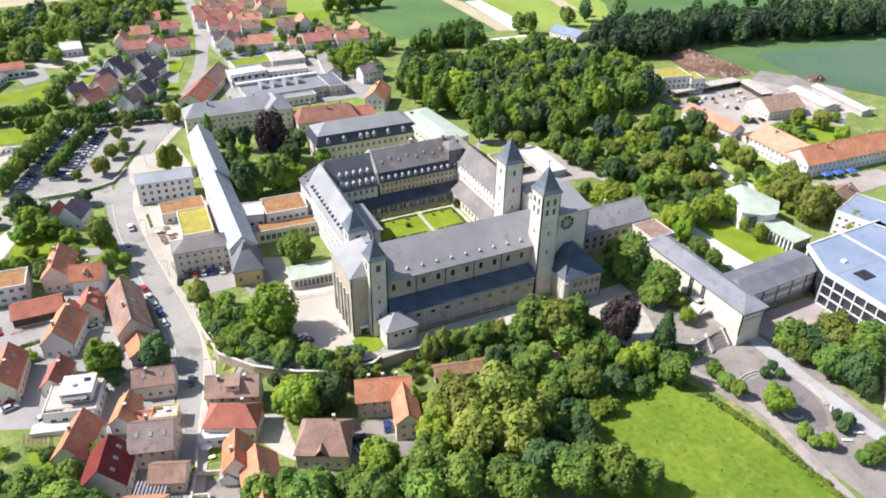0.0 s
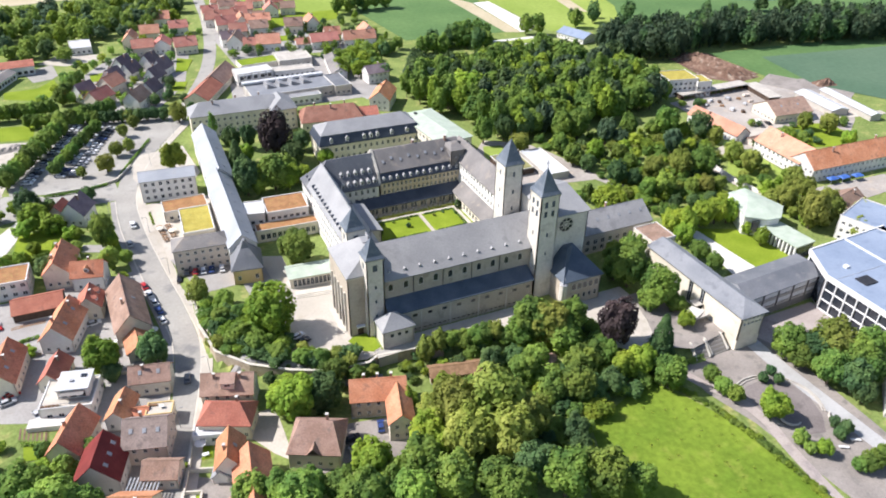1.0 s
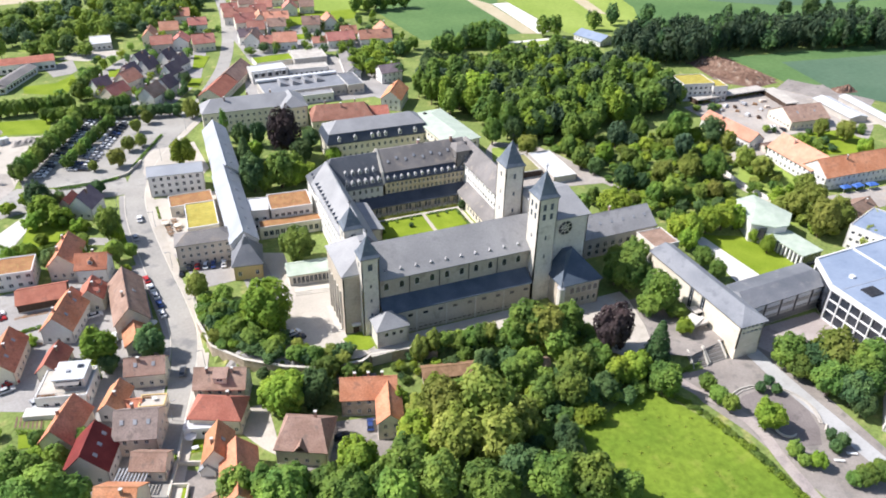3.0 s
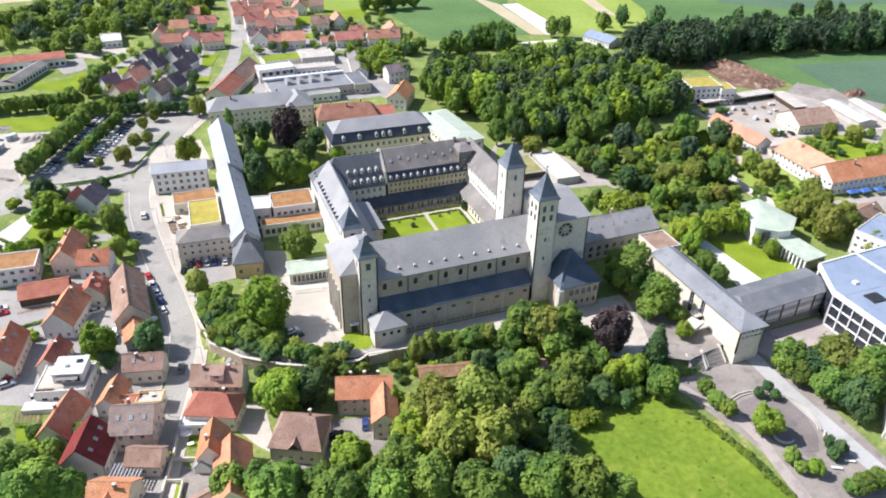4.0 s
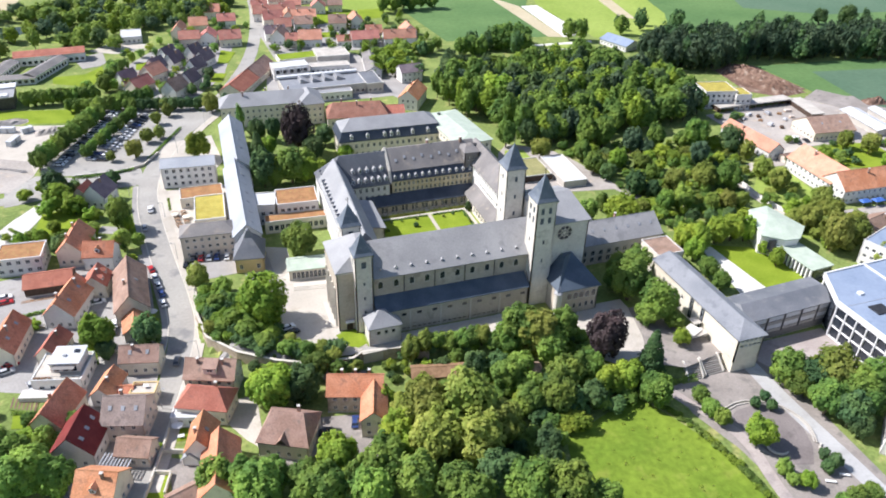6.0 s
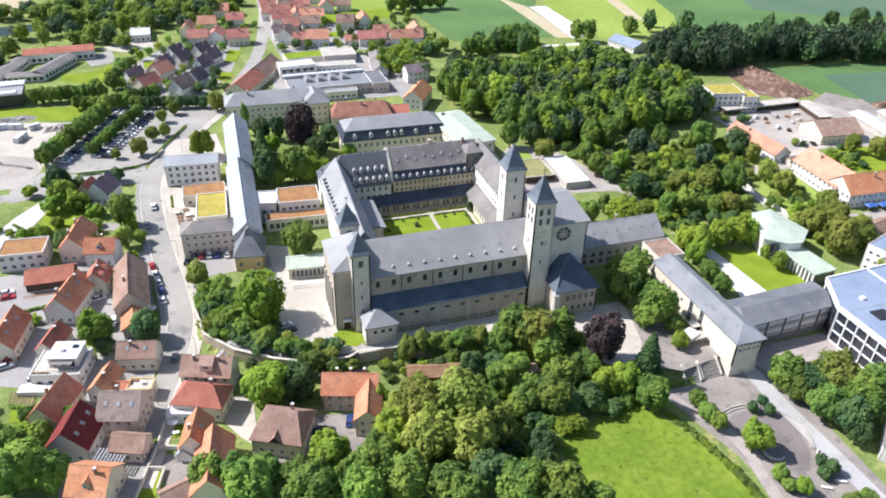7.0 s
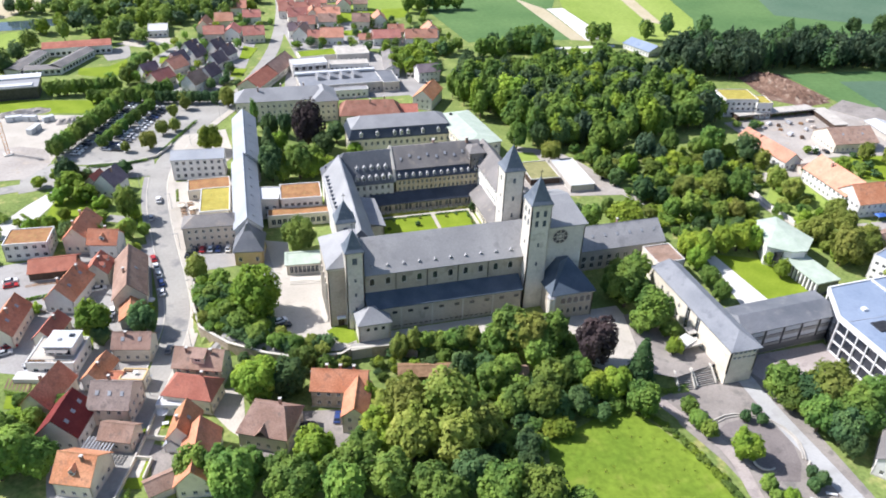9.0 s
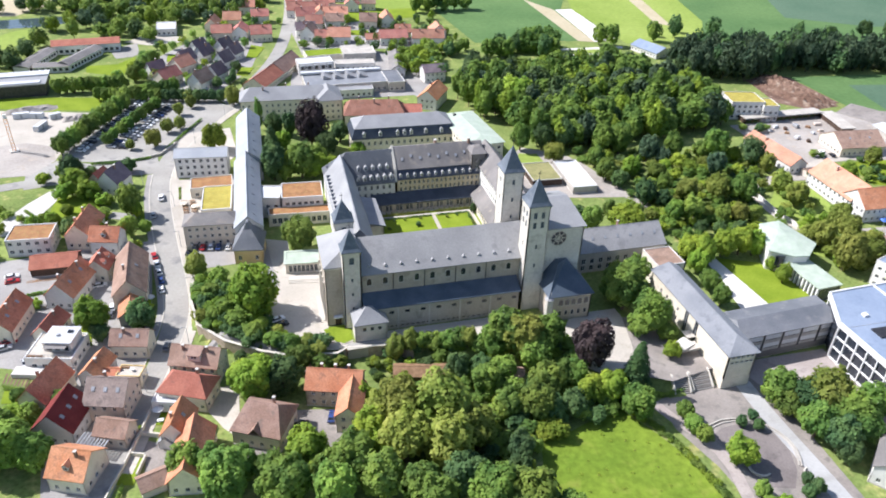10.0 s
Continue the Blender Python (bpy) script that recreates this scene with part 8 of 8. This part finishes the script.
woodland("park_edge_trees", spread([(58, 215), (80, 200), (84, 236), (118, 262), (80, 262), (60, 250)], 8, 15), "trees beside the northern houses", (3, 4.6), (7, 11), 14, ("LEAF", "LEAF_D", "LEAF_L"), 300)
woodland("village_shrubs", spread([(-112, 52), (-70, 70), (-66, 100), (-100, 116), (-118, 90)], 8.0, 16, [(-104, 94, 9), (-92, 93, 8), (-98, 104, 8), (-76, 65, 12), (-72, 61, 8), (-77, 104, 9), (-100, 67, 12), (-90, 53, 10), (-83, 108, 6)]), "loose garden shrubs between the houses", (1.5, 2.8), (2.2, 4.5), 15, ("LEAF", "LEAF_L", "LEAF_L"), 240)
woodland("bank_shrubs", spread([(-44, 33), (-30, 24), (-24, 8), (-24, -2), (2, -11.5), (14, -13.5), (36, -17), (60, -20), (66, -36), (50, -30), (36, -22), (14, -15.5), (-6, -13), (-19, -10), (-28, -6), (-38, 1), (-44, 10), (-46, 22)], 3.4, 17, [(1, -6, 9)]), "dense shrubs on the bank below the church", (1.6, 2.6), (2.4, 4.2), 16, ("LEAF", "LEAF_D", "LEAF_L"), 260)
woodland("garden_thicket", spread([(8, -19), (40, -27), (52, -36), (70, -46), (62, -50), (46, -54), (30, -66), (22, -54), (6, -30)], 4.6, 18, [(15, -24, 7), (39, -31, 5)]), "overgrown thicket below the terrace", (2.0, 3.4), (3.2, 6.0), 17, ("LEAF", "LEAF_D", "LEAF", "LEAF_L"), 300)
woodland("path_hedge", [(66.5 + 11.5 * (1 - math.exp(-i / 16)) + 0.5 * math.sin(i * 2.3), -48.5 - 1.0 * i) for i in range(60)], "low scrubby hedge along the meadow path", (0.8, 1.4), (0.9, 1.7), 18, ("LEAF", "LEAF", "LEAF_L"), 150)
mw = [p for i, p in enumerate(spread([(48, -57), (66, -54), (74, -64), (75, -110), (28, -110), (30, -76)], 3.6, 33)) if (i * 7919) % 13 < 6]
woodland("meadow_tussocks", mw, "loose tufts of taller grass in the meadow", (0.35, 0.9), (0.2, 0.42), 31, ("LEAF_L",), 22)
woodland("orchard_shrubs", spread([(160, 24), (182, 40), (190, 30), (196, 10), (180, -8), (164, -10), (166, 8)], 7.5, 19), "shrubs and fruit trees behind the chapel", (1.6, 3.2), (3, 6), 19, ("LEAF_L", "LEAF", "LEAF_Y"), 260)
woodland("farm_shrubs", [(232, 66), (234, 61), (237, 57), (240, 69), (231, 55), (228, 51), (235, 50), (222, 78), (225, 76), (214, 108), (219, 110), (208, 112), (205, 58), (208, 55), (264, 60), (267, 63), (262, 64), (187, 40), (190, 37), (194, 30), (196, 26), (191, 44), (186, 50), (189, 55), (183, 45), (193, 62)], "shrubs and small trees round the farm yard", (1.5, 3.2), (2.6, 5.5), 20, ("LEAF", "LEAF_D", "LEAF"), 260)

# ---- cars ----
for x, y, k in ((-60.4, 53.5, 3), (-59.3, 48.6, 1), (-58.4, 44.0, 1), (-57.5, 39.2, 4), (-57.1, 34.0, 1)):
    car(x, y, 103, k)
car(-62.3, 80.3, 96, 0, "standing on the street")
car(-60.2, 92.6, 92, 1, "standing on the street", 1.1)
car(-53.7, 3.9, 80, 5, "standing on the street")
for x, y, k in ((-49.2, 53.4, 2), (-46.6, 52.6, 2), (-44.0, 52.0, 3), (-41.4, 51.6, 1), (-38.9, 51.2, 4), (-35.6, 50.4, 1)):
    car(x, y, 82, k, "parked in the abbey yard")
for x, y, t, k in ((-18.9, -35.6, 8, 2), (-18.6, -38.6, 12, 0), (-10.8, -34.4, 75, 4), (-103.3, 47.2, 10, 3), (-103.9, 49.9, 12, 1), (-97.8, 15.7, 20, 3), (-98.5, 12.9, 15, 0), (-76.2, 40.0, 10, 1), (-76.4, 43.4, 12, 2), (-91.2, 4.6, -70, 0), (-21.8, 5.6, 20, 1), (-20.9, 2.9, 15, 2), (-40.5, 25.6, 10, 5), (-71, 27, 90, 1), (-71, 23.5, 85, 5), (-63.5, 15.5, 95, 0), (228.9, 80.1, 75, 1), (226.3, 75.6, 70, 5), (231.5, 76.5, 75, 2)):
    car(x, y, t, k, "parked beside a building")
rng = random.Random(8)
for (ax, ay), (bx, by), n in (((-96.5, 141), (-74.5, 203), 22), ((-84.5, 143), (-66.5, 194), 18), ((-80.0, 141.5), (-61.5, 191), 17)):
    for i in range(n):
        if rng.random() < 0.85:
            f = (i + 0.5) / n
            car(ax + (bx - ax) * f, ay + (by - ay) * f, -22 + rng.uniform(-3, 3), rng.choice((0, 1, 1, 0, 5, 0, 1, 2, 4, 0, 5)), "parked in the car park")

# ---- small things on the square ----
for x, y, t in ((94.2, -87.7, -28), (99.0, -87.1, -28)):
    b = thing("bench", "white stone bench on the paved square", "bench", pose(x, y, -3.4, 0, 0, t), "stone benches")
    part("seat", a_box(-1.3, 1.3, -0.35, 0.35, 0.36, 0.5), WHITE, b)
    part("leg", a_box(-1.0, -0.7, -0.28, 0.28, 0, 0.36), CONCRETE, b)
    part("leg", a_box(0.7, 1.0, -0.28, 0.28, 0, 0.36), CONCRETE, b)
for x, y, r, a0, a1 in ((89.6, -74.6, 2.6, 2.6, 5.2), (101.6, -79.6, 2.4, 1.8, 4.6)):
    w = thing("planter_wall", "curved pale low wall round a planted bed", "wall", pose(x, y, -3.4), "curved planter walls")
    bm = bmesh.new()
    solid(bm, [[(q * math.cos(a), q * math.sin(a), z) for q, z in ((r - 0.2, 0), (r + 0.2, 0), (r + 0.2, 0.55), (r - 0.2, 0.55))] for a in [a0 + (a1 - a0) * i / 14 for i in range(15)]])
    part("kerb", bm, STONE_TRIM, w)

# ---- street lamps, signs and hedges ----
def street_lamp(x, y, turn):
    ob = thing("street_lamp", "slim grey street lamp beside the street", "street lamp", pose(x, y, land(x, y) + 0.1, 0, 0, turn), "street lamps")
    part("pole", solid(bmesh.new(), [[(r * math.cos(a), r * math.sin(a), z) for a in [k * 1.047 for k in range(6)]] for r, z in ((0.09, 0), (0.05, 6.5))]), LEAD, ob)
    part("arm", a_box(0, 1.3, -0.04, 0.04, 6.42, 6.5), LEAD, ob)
    part("lamp_head", a_box(1.0, 1.7, -0.13, 0.13, 6.36, 6.5), LEAD, ob)


for x, y, t in ((-47.6, 4, 180), (-47.0, 30, 180), (-51.8, 58, 180), (-55.2, 86, 180), (-54.6, 112, 180), (-49, 142, 180), (-36, 172, 200), (-67.6, 104, 0), (-58.0, -14, 10)):
    street_lamp(x, y, t)


def hedge(pts, w, h, label, leaf="LEAF"):
    """A clipped hedge: leaf sprays over a long rounded body."""
    rng = np.random.default_rng(int(abs(pts[0][0] * 7 + pts[0][1])))
    cells = []
    for (ax, ay), (bx, by) in zip(pts, pts[1:]):
        n = math.hypot(bx - ax, by - ay)
        m = int(n * (w + 2 * h) * 9)
        u, a = rng.uniform(0, 1, m), rng.uniform(0, math.pi, m)
        dx, dy = (bx - ax) / n, (by - ay) / n
        off, z = np.cos(a) * w / 2, np.sin(a) ** 0.5 * h
        nrm = np.stack([-dy * np.cos(a), dx * np.cos(a), np.sin(a)], 1)
        at = np.stack([ax + (bx - ax) * u - dy * off, ay + (by - ay) * u + dx * off, z + min(land(ax, ay), land(bx, by))], 1) + rng.normal(size=(m, 3)) * 0.06
        t = nrm + rng.normal(size=(m, 3)) * 0.5
        t /= np.linalg.norm(t, axis=1)[:, None]
        p = np.cross(t, rng.normal(size=(m, 3)))
        p /= np.linalg.norm(p, axis=1)[:, None]
        q, s = np.cross(t, p), rng.uniform(0.2, 0.34, m)[:, None]
        cells.append(np.stack([at - p * s, at - q * s, at + p * s, at + q * s], 1).reshape(-1, 3))
    tagged(new("hedge", leaf_mesh("hedge", np.concatenate(cells), LEAVES[leaf][0], 4)), label, "hedge", "clipped hedges")


for pts, w, h in (([(-53.8, 100), (-53.2, 90)], 0.8, 0.9), ([(-51.0, 78), (-50.2, 70)], 0.8, 1.0), ([(-66.4, 130), (-78, 127.4), (-90, 127.6)], 1.0, 1.1), ([(-61, 138), (-56, 150), (-47, 170)], 1.1, 1.0),
                  ([(-95, -4.6), (-88.2, -7.2)], 0.8, 1.0), ([(-79.4, 10.6), (-74.6, 9.6)], 0.9, 1.3), ([(-67.4, 72), (-67.8, 84)], 0.9, 1.3), ([(-97.8, 38.2), (-91, 39.4)], 1.0, 1.4), ([(-60.8, -46), (-62.8, -58)], 0.9, 1.2), ([(-108, 92), (-100, 82), (-88, 84)], 1.0, 1.4), ([(172.6, 51), (186, 53), (199, 53)], 1.4, 1.6), ([(-28, 18), (-31, 28)], 1.0, 1.1), ([(86.5, -45), (79, -46.5), (75, -44)], 1.2, 1.3)):
    hedge(pts, w, h, "clipped green garden hedge")

# ---- curved stone edges on the square ----
RING = [(80.7, -63.1), (83.0, -61.0), (86.0, -59.6), (89.2, -58.8), (92.4, -58.9), (94.4, -59.6), (97.6, -61.2), (100.0, -63.2), (101.4, -65.6), (102.1, -68.4), (102.0, -71.2), (101.0, -74.0), (99.8, -76.1)]
for off, h, label in ((0.0, 0.3, "curved pale stone kerb on the square"), (0.8, 0.45, "curved low stone seat wall on the square")):
    edge = thing("stone_edge", label, "kerb", pose(0, 0, -3.42), "curved stone edges")
    cx, cy = 93.5, -70.0
    for (ax, ay), (bx, by) in zip(RING, RING[1:]):
        k = 1 + off / 11
        p, q = Vector((cx + (ax - cx) * k, cy + (ay - cy) * k)), Vector((cx + (bx - cx) * k, cy + (by - cy) * k))
        part("stone", a_box(0.02, (q - p).length - 0.02, -0.15, 0.15, -0.1, h), PLASTER_G, edge, at=pose(p.x, p.y, 0, 0, 0, math.degrees(math.atan2(q.y - p.y, q.x - p.x))))

for pts, w, h in (([(19, 58.9), (38.4, 58.9)], 0.6, 0.5), ([(40.6, 58.9), (52.6, 58.9)], 0.6, 0.5), ([(52.6, 26), (52.6, 58.2)], 0.6, 0.6), ([(19, 46), (37, 46)], 0.5, 0.5), ([(41, 46), (52, 46)], 0.5, 0.5)):
    hedge(pts, w, h, "low clipped hedge in the cloister garden", "LEAF_D")
for pts in ([(19, 61.6), (38.4, 61.6)], [(40.6, 61.6), (54.6, 61.6)]):
    hedge(pts, 0.7, 0.7, "border of pale flowers before the arcade", "LEAF_Y")
woodland("plot_shrubs", spread([(-106, 0), (-97, -4), (-97, -14), (-84, -14), (-82, -32), (-108, -34)], 4.2, 41, [(-90.5, -8.5, 6), (-92, 0, 5)]), "shrubs round the vegetable plots", (1.2, 2.4), (1.8, 4.0), 42, ("LEAF", "LEAF_L", "LEAF_D"), 240)
sq = thing("garden_table", "small pale table with chairs on a lawn", "table", pose(-53.6, -26.2, land(-53.6, -26.2) + 0.1), "")
part("tabletop", a_box(-0.8, 0.8, -0.5, 0.5, 0.7, 0.76), WHITE, sq)
for x in (-0.7, 0.65):
    for y in (-0.42, 0.37):
        part("leg", a_box(x, x + 0.06, y, y + 0.06, 0, 0.7), LEAD, sq)
woodland("wall_garden_shrubs", spread([(2, -15.5), (13, -17), (24, -19), (24, -22), (12, -21.5), (3, -24), (0, -20)], 3.0, 51), "loose shrubs and perennials below the terrace wall", (0.9, 1.9), (1.2, 3.2), 52, ("LEAF", "LEAF_L", "LEAF_D"), 200)

# ---- building site ----
CRANE = (-123.0, 148.0)
crane = thing("tower_crane", "slim orange lattice tower crane on the building site", "crane", pose(*CRANE, land(*CRANE), 0, 0, 20))
for sx in (-0.6, 0.6):
    for sy in (-0.6, 0.6):
        part("mast_leg", a_box(sx - 0.08, sx + 0.08, sy - 0.08, sy + 0.08, 0, 17), ORANGE, crane)
for i in range(11):
    br = bmesh.new()
    z = 0.6 + 1.5 * i
    for sy in (-0.6, 0.6):
        box(br, -0.6, 0.6, sy - 0.05, sy + 0.05, z, z + 0.1)
        box(br, sy - 0.05, sy + 0.05, -0.6, 0.6, z, z + 0.1)
    part("mast_brace", br, ORANGE, crane)
part("base", a_box(-1.8, 1.8, -1.8, 1.8, 0, 0.6), CONCRETE, crane)
part("cab", a_box(-0.7, 0.7, -1.6, -0.6, 15.2, 17), WHITE, crane)
for x, y, t, n in ((-128, 187, 8, 7), (-121, 186, -12, 6), (-113, 184, 30, 5), (-117, 172, 70, 8)):
    c = thing("site_container", "white steel container on the building site", "container", pose(x, y, land(x, y) + 0.06, 0, 0, t), "site containers")
    part("body", a_box(-n / 2, n / 2, -1.2, 1.2, 0, 2.5), METAL_W, c)
    part("door", a_box(-0.5, 0.5, -1.25, -1.2, 0.1, 2.1), LEAD, c)
for x, y, a, b, m in ((-104, 182, 12, 7, 1), (-126, 196, 24, 6, 2)):
    ridges("rubble_heap", x, y, 12, 12, 8, a, b, 1.6, m, "low pale heap of building rubble", SAND, int(-x))
